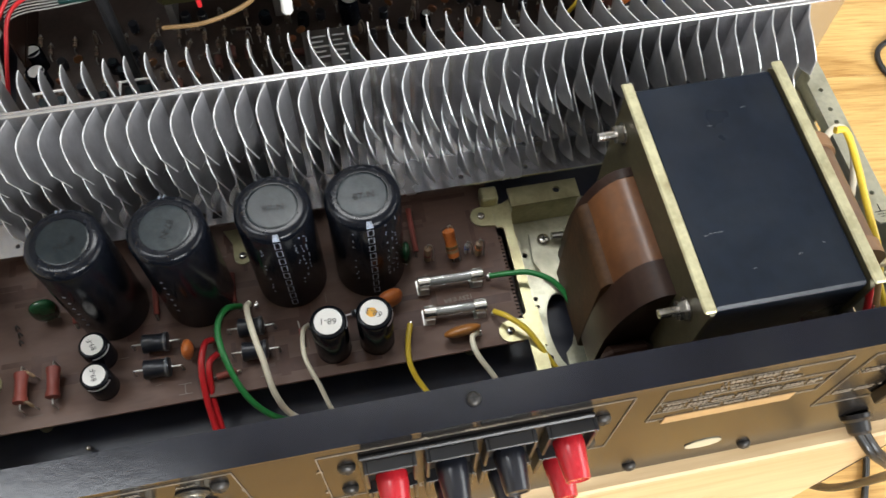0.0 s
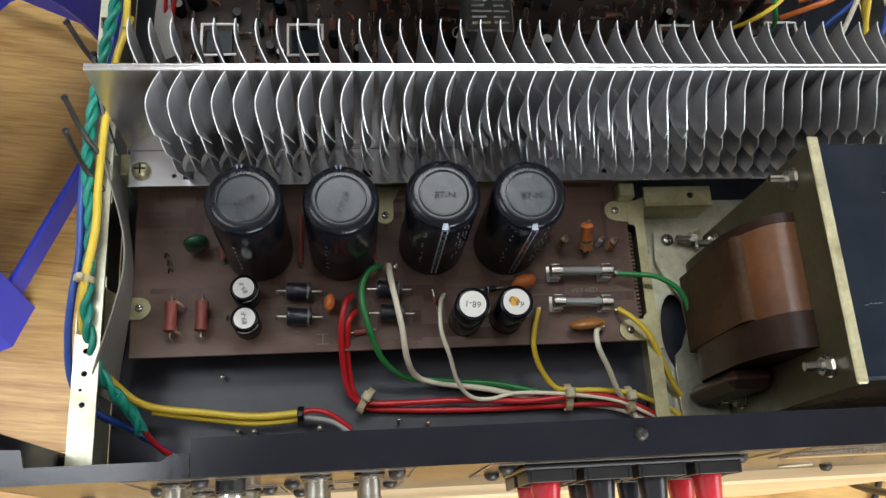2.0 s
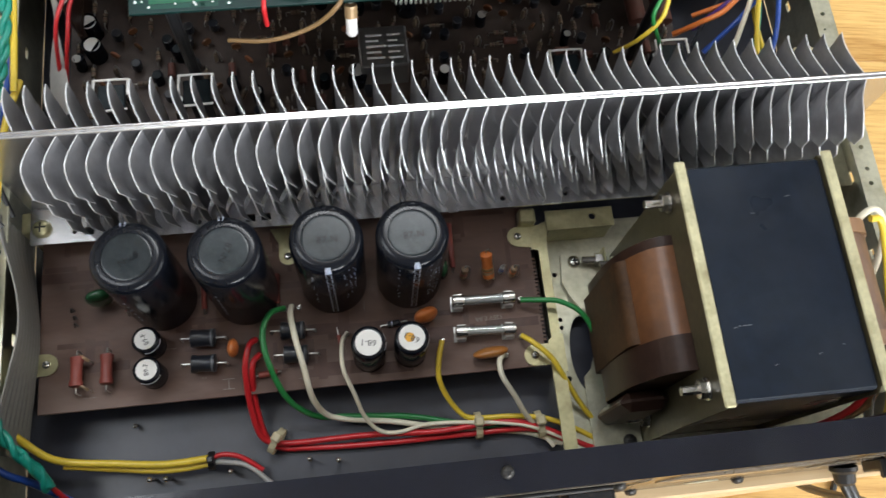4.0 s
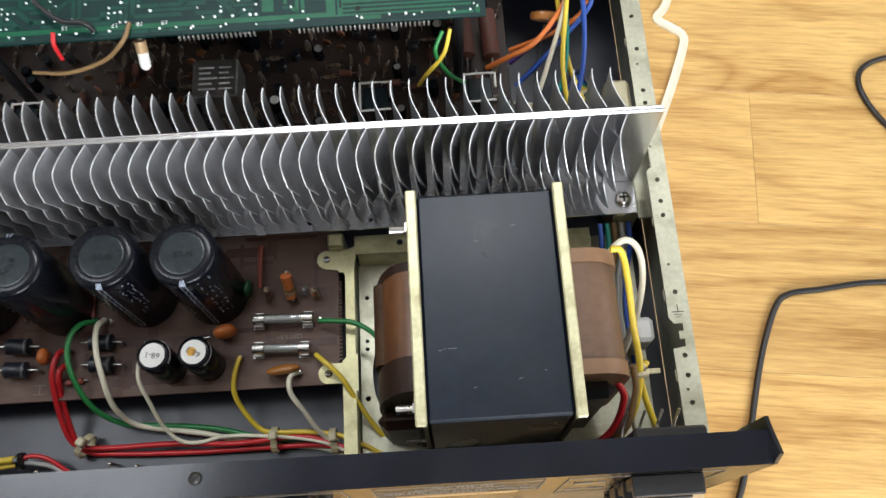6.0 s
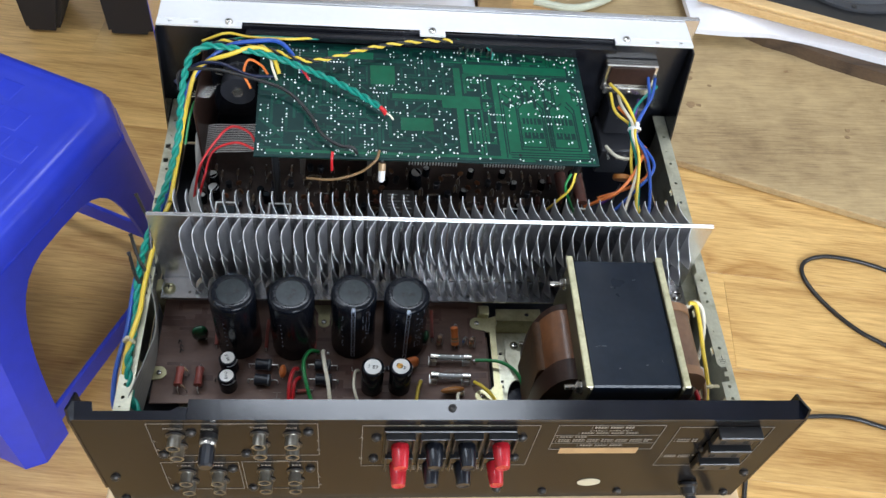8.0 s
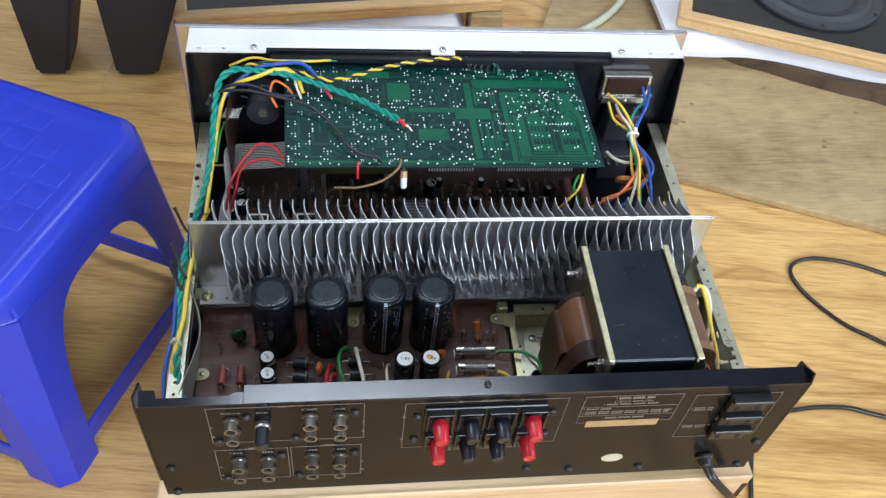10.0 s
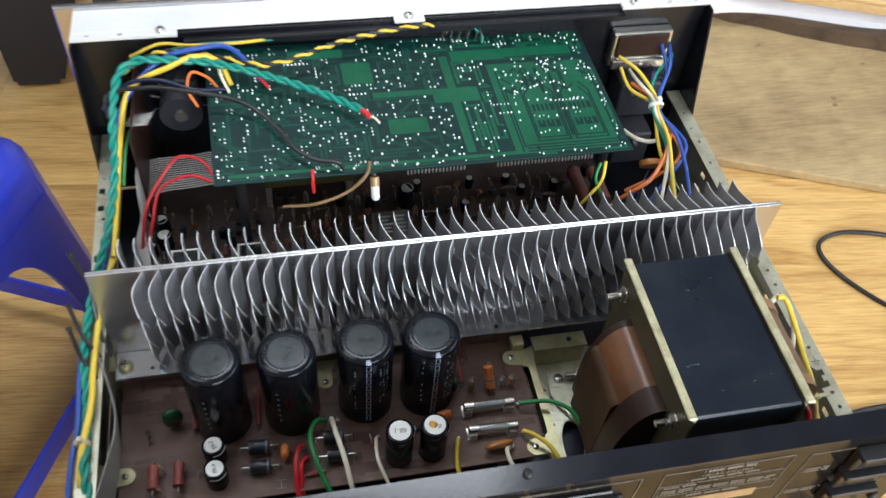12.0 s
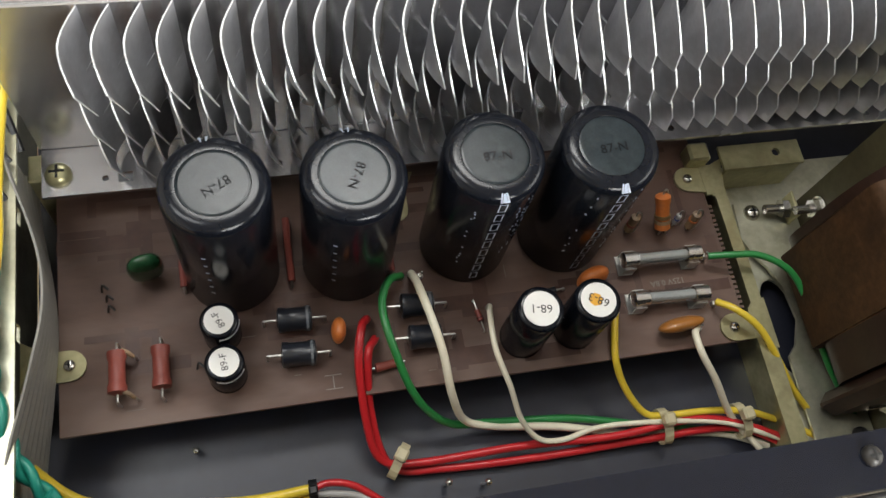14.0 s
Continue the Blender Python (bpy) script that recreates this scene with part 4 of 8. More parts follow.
screw("screw", (0.2048, 0.1572, 0.3005), (0, 0, 1), 0.0047, "nickel", "heat sink screws", "nickel cross-head screw holding the heat sink")

# ---------------------------------------------------------------- power supply board
psb = thing("power_supply_board", (-0.084, 0.11, 0.2612), "dusty brown circuit board holding the power supply parts", "circuit board")
part("board", box(-0.2105, 0.0437, 0.0658, 0.157, 0.2843, 0.286, 0.0002), "board", psb, "brown phenolic board")
teeth = bmesh.new()
for k in range(22):
    box(0.0437, 0.0452, 0.079 + k * 0.0021, 0.0802 + k * 0.0021, 0.2843, 0.2859, bm=teeth)
part("sawn_edge", teeth, "board", psb)
for x, y in ((-0.19, 0.075), (-0.19, 0.145), (0.02, 0.075), (0.02, 0.145)):
    part("standoff", cyl((x, y, 0.2612), (x, y, 0.2843), 0.003, 10), "zinc", psb)


def lug(x, y, dx, dy, w=0.0055):
    """Zinc fixing tongue with a round end and a screw."""
    d = Vector((dx, dy, 0)).normalized()
    nrm = Vector((-d.y, d.x, 0))
    c = Vector((x, y, 0))
    pts = [c - d * 0.016 + nrm * w * 1.9, c - d * 0.008 + nrm * w] + [c + (d * math.cos(a) + nrm * math.sin(a)) * w for a in (math.pi / 2 - k * math.pi / 8 for k in range(9))] + [c - d * 0.008 - nrm * w, c - d * 0.016 - nrm * w * 1.9]
    part("fixing_tongue", prism([(p.x, p.y) for p in pts], 0.2861, 0.2873), "zinc", psb, "zinc fixing tongue")
    screw("screw", (x, y, 0.2873), (0, 0, 1), 0.0021, "nickel", "board screws", "small nickel screw in a board tongue")


lug(-0.2065, 0.0902, 1, 0)
lug(-0.0852, 0.1362, 0, -1, 0.0045)
lug(0.0374, 0.1365, -1, 0.15)
lug(0.0377, 0.0714, -1, 0)
part("edge_bracket", prism([(0.0455, 0.012), (0.0525, 0.012), (0.0525, 0.142), (0.044, 0.142), (0.044, 0.1285), (0.0475, 0.1285), (0.0475, 0.08), (0.0455, 0.078)], 0.2862, 0.2876), "zinc", psb, "yellow zinc edge bracket")
part("bracket_web", box(0.0512, 0.0526, 0.012, 0.142, 0.2614, 0.2861), "zinc", psb)

# zinc deck under the transformer
deck = thing("transformer_deck", (0.13, 0.08, 0.2612), "yellow zinc plated deck plate with oval cutout under the transformer", "metal plate")
part("plate", holed(0.0535, 0.2125, 0.012, 0.148, 0.2690, 0.2706, [(0.0685, 0.073, 0.0085, 0.021, 0), (0.0575, 0.088, 0.0012), (0.0575, 0.0925, 0.0012), (0.0572, 0.06, 0.0016), (0.058, 0.118, 0.0014)]), "zinc_pale", deck)
part("web", box(0.0535, 0.0549, 0.012, 0.148, 0.2613, 0.2689), "zinc_pale", deck)
part("riser", box(0.0545, 0.0895, 0.1375, 0.1388, 0.2707, 0.289, 0.0003), "zinc", deck)
part("shelf", holed(0.0535, 0.0905, 0.1375, 0.1485, 0.2891, 0.2906, [(0.0790, 0.1435, 0.0019)]), "zinc", deck)
part("clip", box(0.0385, 0.0475, 0.1415, 0.15, 0.2612, 0.294, 0.001), "zinc", deck)
tp = prism([(0.0608, 0.1122), (0.0640, 0.1040), (0.0682, 0.0981), (0.0722, 0.088), (0.0734, 0.0744), (0.0690, 0.064), (0.0647, 0.0598), (0.0642, 0.0367), (0.0642, 0.02), (0.0895, 0.02), (0.0895, 0.1299), (0.0622, 0.1285)], 0.2725, 0.2740)
part("raised_plate", tp, "zinc_pale", deck, "raised pale plate with a curved lip")
for q in ((0.0625, 0.1225), (0.0655, 0.026), (0.088, 0.126), (0.088, 0.023)):
    part("plate_boss", cyl((q[0] + 0.001, q[1], 0.2706), (q[0] + 0.001, q[1], 0.2725), 0.0014, 10), "zinc_pale", deck)
lgb = part("terminal_bolt", cyl((0.0725, 0.1225, 0.279), (0.086, 0.1215, 0.279), 0.0021, 12), "nickel", deck, "nickel bolt lying level")
part("nut", lathe([(0.0042, 0), (0.0042, 0.0034)], (0.0795, 0.1220, 0.279), (1, -0.07, 0), 6), "nickel", lgb)
part("bolt_web", box(0.0835, 0.0848, 0.116, 0.1275, 0.2741, 0.2845, 0.0004), "zinc", deck)
screw("screw", (0.0690, 0.1235, 0.274), (0, 0, 1), 0.0036, "nickel", "deck screws", "nickel screw in the zinc deck")
screw("screw", (0.083, 0.0245, 0.274), (0, 0, 1), 0.0036, "steel_dark", "deck screws", "dark screw in the zinc deck")
part("shelf", holed(0.1645, 0.187, 0.1345, 0.148, 0.2831, 0.2846, [(0.172, 0.142, 0.0019)]), "zinc", deck)
part("corner", box(0.2, 0.2135, 0.149, 0.1675, 0.2612, 0.2986, 0.0008), "zinc", deck)

# ---------------------------------------------------------------- transformer
tr = thing("power_transformer", (0.122, 0.074, 0.2706), "large black power transformer with yellow zinc side brackets", "transformer")
part("cover", box(0.0921, 0.1519, 0.0242, 0.1243, 0.3215, 0.3945, 0.0012), "core", tr, "blue-black painted core cover")
part("laminated_core", box(0.0925, 0.1515, 0.0252, 0.1233, 0.2745, 0.3214, 0.0005), "lamin", tr, "dark core laminations")
for x0, x1, f0, f1 in ((0.0902, 0.092, 0.0872, 0.0919), (0.152, 0.1538, 0.1521, 0.1568)):
    pl = prism([(0.0228, 0.2707), (0.1258, 0.2707), (0.1258, 0.393), (0.1225, 0.3965), (0.026, 0.3965), (0.0228, 0.393)], 0, x1 - x0, m=Matrix(((0, 0, 1, x0), (1, 0, 0, 0), (0, 1, 0, 0), (0, 0, 0, 1))))
    br_ = part("bracket", pl, "zinc_shaded", tr, "yellow zinc side bracket")
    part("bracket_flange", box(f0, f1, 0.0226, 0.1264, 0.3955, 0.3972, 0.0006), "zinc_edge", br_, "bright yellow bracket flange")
    part("foot", box(x0 - 0.008, x1 + 0.008, 0.0225, 0.126, 0.2707, 0.2722, 0.0004), "zinc", br_)


def bobbin(x0, x1, y0, y1, z0, z1, rad, tall, name, material, label, sgn):
    """Coil side: rounded outward, wound round an axis along y."""
    xo, xi = (x1, x0) if sgn > 0 else (x0, x1)
    pts = [(xi, z1)]
    for k in range(9):
        a = math.pi / 2 * k / 8
        pts.append((xo - sgn * rad * (1 - math.sin(a)), z1 - tall * (1 - math.cos(a))))
    for k in range(9):
        a = math.pi / 2 * k / 8
        pts.append((xo - sgn * rad * (1 - math.cos(a)), z0 + rad * (1 - math.sin(a))))
    pts.append((xi, z0))
    m = Matrix(((1, 0, 0, 0), (0, 0, 1, 0), (0, 1, 0, 0), (0, 0, 0, 1)))
    bm = prism(pts, y0, y1, m=m)
    bmesh.ops.recalc_face_normals(bm, faces=bm.faces[:])
    return part(name, bm, material, tr, label, 40)


bobbin(0.0685, 0.0901, 0.0585, 0.0985, 0.284, 0.3695, 0.018, 0.046, "winding", "bobbin", "glossy brown wrapped winding", -1)
bobbin(0.0679, 0.0901, 0.0590, 0.0982, 0.283, 0.3530, 0.004, 0.006, "wrap", "old_wrap", "rough dark brown lower wrap", -1)
bobbin(0.1539, 0.1818, 0.0510, 0.0955, 0.284, 0.3755, 0.016, 0.016, "winding", "paper", "matt brown paper wrapped winding", 1)
bobbin(0.1539, 0.1825, 0.0442, 0.0509, 0.284, 0.3765, 0.016, 0.016, "tape", "tape", "tan tape band", 1)
bobbin(0.1539, 0.1825, 0.0956, 0.1022, 0.284, 0.3765, 0.016, 0.016, "tape", "tape", "tan tape band", 1)
bobbin(0.0677, 0.0901, 0.0425, 0.0584, 0.281, 0.3705, 0.019, 0.047, "tape", "varnish", "dark varnished tape band", -1)
bobbin(0.0681, 0.0901, 0.0986, 0.1030, 0.281, 0.3699, 0.019, 0.047, "tape", "varnish", "dark varnished tape band", -1)
part("lead_sleeve", box(0.0668, 0.09, 0.0330, 0.0423, 0.276, 0.33, 0.004), "varnish", tr)
part("lead_sleeve", box(0.1545, 0.176, 0.0360, 0.0438, 0.276, 0.365, 0.004), "plastic_black", tr)
for y, z in ((0.116, 0.376), (0.0335, 0.376), (0.116, 0.29), (0.0335, 0.29)):
    bo = part("bolt", cyl((0.0785, y, z), (0.0901, y, z), 0.0019, 12), "nickel", tr, "protruding nickel bolt")
    part("nut", lathe([(0.0041, 0), (0.0041, 0.0032)], (0.0858, y, z), (1, 0, 0), 6), "nickel", bo)
    part("washer", lathe([(0.005, 0), (0.005, 0.0009)], (0.0891, y, z), (1, 0, 0), 18), "nickel", bo)
    part("bolt_head", lathe([(0.0036, 0), (0.0036, 0.002), (0.002, 0.0032)], (0.154, y, z), (1, 0, 0), 12), "nickel", tr)
sc = bmesh.new()
rs = random.Random(3)
for k in range(9):
    cx, cy = rs.uniform(0.097, 0.148), rs.uniform(0.035, 0.118)
    if k < 4:
        cx, cy = (0.099 + k * 0.002, 0.054 + rs.uniform(-.0006, .0006))
    a = rs.uniform(-0.4, 0.4)
    ln, wd = rs.uniform(0.0003, 0.0011), 0.00012
    box(-ln, ln, -wd, wd, 0.39455, 0.3947, bm=sc, m=pose(cx, cy, 0, 0, 0, math.degrees(a)))
part("scratch", sc, "plastic_grey_light", tr, "pale scratches on the paint")

# ---------------------------------------------------------------- filter capacitors


def big_cap(x, y, turn, marks, label):
    z0, z1, r = 0.2861, 0.3565, 0.0168
    c = thing("filter_capacitor", (x, y, z0), label, "capacitor", "large filter capacitors")
    part("can", lathe([(r - 0.001, 0), (r, 0.0012), (r, z1 - z0 - 0.0036), (r - 0.0003, z1 - z0 - 0.0022), (r - 0.0011, z1 - z0 - 0.0010), (r - 0.0023, z1 - z0 - 0.0003), (r - 0.0040, z1 - z0), (r - 0.0056, z1 - z0 - 0.00005), (r - 0.0058, z1 - z0 - 0.0005)], (x, y, z0), (0, 0, 1), 48), "cap_black", c, "glossy black sleeve", 50)
    part("top_disc", lathe([(r - 0.00581, 0), (r - 0.00581, 0.0003), (r - 0.0066, 0.0004)], (x, y, z1 - 0.0006), (0, 0, 1), 40), "cap_top", c, "dusty grey top")
    st = bmesh.new()
    # print on the sleeve: wedge at the rim, then a column of outlined blocks
    def curved(a0, a1, h0, h1, rr=r + 0.00008):
        n = 3
        lo = [st.verts.new((x + rr * math.cos(a0 + (a1 - a0) * k / n), y + rr * math.sin(a0 + (a1 - a0) * k / n), z0 + h0)) for k in range(n + 1)]
        hi = [st.verts.new((x + rr * math.cos(a0 + (a1 - a0) * k / n), y + rr * math.sin(a0 + (a1 - a0) * k / n), z0 + h1)) for k in range(n + 1)]
        for k in range(n):
            st.faces.new((lo[k], lo[k + 1], hi[k + 1], hi[k]))
    top = z1 - z0 - 0.002
    if marks:
        for k in range(9):
            h1 = top - 0.001 - k * 0.0071
            h0 = h1 - 0.0052
            w = 0.085
            for q0, q1, g0, g1 in ((-w, -w + 0.026, h0, h1), (w - 0.026, w, h0, h1), (-w + 0.026, w - 0.026, h0, h0 + 0.0004), (-w + 0.026, w - 0.026, h1 - 0.0004, h1)):
                curved(turn + q0, turn + q1, g0, g1)
        rs2 = random.Random(int(abs(x) * 1e4))
        for k in range(46):
            a = turn + rs2.choice((0.42, 0.58, 0.74, -0.5)) + rs2.uniform(-0.03, 0.03)
            h = top - rs2.uniform(0.002, 0.052)
            curved(a, a + 0.035, h, h + 0.0009)
    else:
        curved(turn - 0.075, turn - 0.03, top - 0.006, top)
        curved(turn + 0.03, turn + 0.075, top - 0.006, top)
        for k in range(5):
            curved(turn + 0.6 + k * 0.07, turn + 0.63 + k * 0.07, top - 0.004, top - 0.0022)
        for k in range(6):
            curved(turn + 2.6, turn + 2.68, 0.05 - k * 0.006, 0.0508 - k * 0.006)
    # wedge over the shoulder
    d, nrm = Vector((math.cos(turn), math.sin(turn), 0)), Vector((-math.sin(turn), math.cos(turn), 0))
    base = Vector((x, y, 0))
    for s2 in (-1, 1):
        q = [base + d * (r - 0.0026) + nrm * s2 * 0.0005 + Vector((0, 0, z1 + 0.0001)), base + d * (r - 0.0026) + nrm * s2 * 0.001 + Vector((0, 0, z1 + 0.0001)),
             base + d * (r + 0.0001) + nrm * s2 * 0.0016 + Vector((0, 0, z1 - 0.0016)), base + d * (r + 0.0001) + nrm * s2 * 0.0009 + Vector((0, 0, z1 - 0.0016))]
        st.faces.new([st.verts.new(p) for p in q])
    if marks:
        st.faces.new([st.verts.new(base + d * a + nrm * b2 + Vector((0, 0, h))) for a, b2, h in ((r - 0.0024, -0.0004, z1 + 0.0001), (r - 0.0024, 0.0004, z1 + 0.0001), (r + 0.0001, 0.0008, z1 - 0.0016), (r + 0.0001, -0.0008, z1 - 0.0016))])
    bmesh.ops.recalc_face_normals(st, faces=st.faces[:])
    g = bmesh.ops.extrude_face_region(st, geom=st.faces[:])
    tagged(part("print", st, "print_blue", c, "pale printed marks"), kind="stuff")
    return c


big_cap(-0.1490, 0.119, radians(97), False, "large black filter capacitor with a dark grey top")
big_cap(-0.1071, 0.118, radians(93), False, "large black filter capacitor with a pale grey top")
big_cap(-0.0620, 0.120, radians(-90), True, "large black filter capacitor with white block print")
big_cap(-0.0231, 0.119, radians(-87), True, "large black filter capacitor with block stripe print")

# ---------------------------------------------------------------- small parts on the power supply board
ZB = 0.286
DG = bpy.context.evaluated_depsgraph_get


def letters(text, size, m, material, parent, depth=0.00004):
    """Words in the built-in font as a thin mesh part."""
    cu = bpy.data.curves.new("lettering", 'FONT')
    cu.body, cu.size, cu.extrude, cu.align_x, cu.align_y, cu.resolution_u = text, size, depth, 'CENTER', 'CENTER', 2
    tmp = new("lettering", cu)
    me = bpy.data.meshes.new_from_object(tmp.evaluated_get(DG()))
    bpy.data.objects.remove(tmp)
    bm = bmesh.new()
    bm.from_mesh(me)
    bpy.data.meshes.remove(me)
    bmesh.ops.transform(bm, matrix=m, verts=bm.verts)
    return part("lettering", bm, material, parent)


def can_cap(x, y, r, h, text, turn, label, stain=False, tilt=(0, 0)):
    c = thing("electrolytic_capacitor", (x, y, ZB), label, "capacitor", "small electrolytic capacitors")
    ax = Vector((tilt[0], tilt[1], 1)).normalized()
    at = Vector((x, y, ZB))
    part("can", lathe([(r * 0.96, 0.0002), (r, 0.001), (r * 0.97, 0.0022), (r, 0.0034), (r, h - 0.001), (r * 0.95, h - 0.0003), (r * 0.82, h)], at, ax, 32), "cap_black", c, "black sleeve", 50)
    top = at + ax * (h + 0.00005)
    part("top_label", lathe([(r * 0.76, 0), (r * 0.76, 0.0002)], top, ax, 28), "label_white", c, "round white label")
    letters(text, r * 0.52, Matrix.Translation(top + ax * 0.0003) @ pose(0, 0, 0, 0, 0, turn), "steel_dark", c)
    if stain:
        part("stain", lathe([(r * 0.3, 0), (r * 0.22, 0.0001)], top + ax * 0.00022 + Vector((-0.001, 0.0002, 0)), ax, 7), "stain", c, "orange glue stain")
    d = bmesh.new()
    for k in range(12):
        a = turn * 0.02 + 2.4 + k * 0.14
        p = at + Vector((math.cos(a), math.sin(a), 0)) * (r + 0.00005)
        box(-0.0001, 0.0001, -0.00035, 0.00035, h - 0.0028, h - 0.0018, bm=d, m=Matrix.Translation(p) @ pose(0, 0, 0, 0, 0, math.degrees(a)))
    part("print", d, "print_white", c)


can_cap(-0.1546, 0.0945, 0.0066, 0.0175, "89-F", 115, "small black capacitor with a white numbered label")
can_cap(-0.1540, 0.0795, 0.0066, 0.0175, "89-F", 95, "small black capacitor with a white label, beside its twin")
can_cap(-0.0470, 0.0790, 0.0083, 0.0330, "68-1", 172, "medium black capacitor with a white numbered label")
can_cap(-0.0262, 0.0795, 0.0083, 0.0330, "68-3", 150, "medium black capacitor with an orange-stained label", True)


def axial(a, b, r, body, material, label, bands=(), height=0.0035, name="resistor", group="resistors on the supply board", zb=None, lead_r=0.0004, ends=1.0):
    """Body on two bent leads between two solder points a and b (x, y)."""
    z0 = ZB if zb is None else zb
    A, B = Vector((a[0], a[1], z0)), Vector((b[0], b[1], z0))
    d = (B - A).normalized()
    mid = (A + B) / 2 + Vector((0, 0, height))
    t = thing(name, (mid.x, mid.y, z0), label, name, group)
    p, q = mid - d * body / 2, mid + d * body / 2
    part("body", lathe([(r * 0.55, 0), (r * ends, body * 0.04), (r * ends, body * 0.18), (r * 0.93, body * 0.24), (r * 0.93, body * 0.76), (r * ends, body * 0.82), (r * ends, body * 0.96), (r * 0.55, body)], p, d, 18), material, t, "", 50)
    for u, v in bands:
        part("band", lathe([(r * 1.03, 0), (r * 1.03, body * 0.07)], p + d * body * u, d, 16), v, t)
    up = Vector((0, 0, height))
    part("lead", tube([A, A + up * 0.9, A + up + d * 0.001, p], lead_r, 6, per=3), "lead", t)
    part("lead", tube([B, B + up * 0.9, B + up - d * 0.001, q], lead_r, 6, per=3), "lead", t)
    return t


for x in (-0.1899, -0.1755):
    axial((x, 0.0945), (x - 0.0003, 0.0735), 0.0030, 0.0155, "res_red", "red-brown power resistor lying on the supply board", height=0.007, ends=1.08)
for y in (0.0905, 0.0760):
    lk = thing("wire_link", (-0.186, y, ZB), "pale cloth-sleeved wire link on the board", "wire link", "sleeved links")
    part("sleeve", tube([(-0.1885, y + 0.001, 0.2935), (-0.1865, y, 0.2935), (-0.1850, y - 0.001, 0.291)], 0.0008, 8), "res_tan", lk)
    part("lead", tube([(-0.185, y - 0.001, 0.291), (-0.1845, y - 0.001, 0.289), (-0.1843, y - 0.001, ZB)], 0.0004, 6), "lead", lk)
for cx, cy in ((-0.1292, 0.0955), (-0.1290, 0.0825), (-0.0845, 0.0952), (-0.0835, 0.0828)):
    axial((cx - 0.011, cy + 0.0005), (cx + 0.011, cy - 0.0005), 0.0045, 0.0124, "diode", "black epoxy rectifier diode with a grey band", [(0.83, "plastic_grey_light")], 0.0054, "diode", "rectifier diodes", lead_r=0.0005)


def disc_cap(x, y, w, h, th, deg, material, label, lean=0.0):
    m = Matrix.Translation((x, y, ZB)) @ pose(0, 0, 0, 0, 0, deg) @ pose(0, 0, 0, lean)
    c = thing("disc_capacitor", (x, y, ZB), label, "capacitor", "disc and film capacitors")
    bm = bmesh.new()
    bmesh.ops.create_uvsphere(bm, u_segments=20, v_segments=12, radius=1.0)
    for v in bm.verts:
        s = 1.0 / max(1e-6, (abs(v.co.x) ** 2.6 + abs(v.co.z) ** 2.6) ** (1 / 2.6)) if (abs(v.co.x) + abs(v.co.z)) > 1e-5 else 1
        k = min(1.15, max(1.0, s * math.hypot(v.co.x, v.co.z)))
        v.co = Vector((v.co.x * k * w / 2, v.co.y * th / 2, v.co.z * k * h / 2 + h / 2 + 0.002))
    bmesh.ops.transform(bm, matrix=m, verts=bm.verts)
    part("body", bm, material, c, "", 60)
    for s in (-1, 1):
        part("lead", tube([m @ Vector((s * w * 0.25, 0, 0.004)), m @ Vector((s * w * 0.25, 0, 0.001)), Vector((*(m @ Vector((s * w * 0.25, 0, 0))).xy, ZB))], 0.00035, 6, per=2), "lead", c)


disc_cap(-0.1785, 0.1195, 0.0125, 0.0175, 0.0075, 12, "green_film", "glossy dark green film capacitor on the supply board")
disc_cap(-0.1143, 0.0885, 0.0090, 0.0110, 0.0055, 82, "orange", "small orange ceramic capacitor between diodes and wires")
disc_cap(-0.0168, 0.0960, 0.0125, 0.0135, 0.0075, 15, "orange", "orange ceramic capacitor beside the fuse holders")
disc_cap(0.0140, 0.0765, 0.0185, 0.0090, 0.0055, 6, "orange_brown", "flat brown-orange ceramic disc capacitor", 22)
disc_cap(-0.0050, 0.1195, 0.0100, 0.0120, 0.0055, 80, "green_film", "dark green film capacitor beside the filter capacitor")


def standing(x, y, r, h, material, label, bands=(), ax=(0.05, 0.12, 1), lift=0.002):
    """Resistor standing on end with its lead bent down."""
    t = thing("resistor", (x, y, ZB), label, "resistor", "resistors on the supply board")
    part("body", lathe([(r * 0.5, 0), (r, h * 0.06), (r, h * 0.2), (r * 0.9, h * 0.28), (r * 0.9, h * 0.72), (r, h * 0.8), (r, h * 0.94), (r * 0.5, h)], (x, y, ZB + lift), ax, 16), material, t, "", 50)
    for u, c in bands:
        part("band", lathe([(r * 1.05, 0), (r * 1.05, h * 0.09)], Vector((x, y, ZB + lift)) + Vector(ax).normalized() * h * u, ax, 14), c, t)
    end = Vector((x, y, ZB + lift)) + Vector(ax).normalized() * h
    part("lead", tube([(x, y, ZB), (x, y, ZB + lift + 0.0005)], 0.0004, 6, raw=True), "lead", t)
    part("lead", tube([end - Vector(ax).normalized() * 0.0005, end + Vector((0.0004, 0.0006, 0.0018)), (end.x + 0.0025, end.y, end.z - 0.001), (x + 0.0032, y, ZB)], 0.0004, 6), "lead", t)


standing(0.0185, 0.1140, 0.0031, 0.0160, "orange", "orange power resistor leaning over the board", [(0.22, "res_tan"), (0.36, "wire_brown")], (-0.1, 0.62, 0.78), 0.0045)
standing(0.0053, 0.1165, 0.0019, 0.0105, "res_tan", "small tan resistor standing on the board", [(0.4, "res_red")])
standing(0.0255, 0.1172, 0.0012, 0.0065, "wire_grey", "tiny grey resistor standing on the board", [(0.5, "wire_blue")])
standing(0.0310, 0.1150, 0.0018, 0.0100, "res_tan", "small tan resistor standing on the board", [(0.5, "orange")])
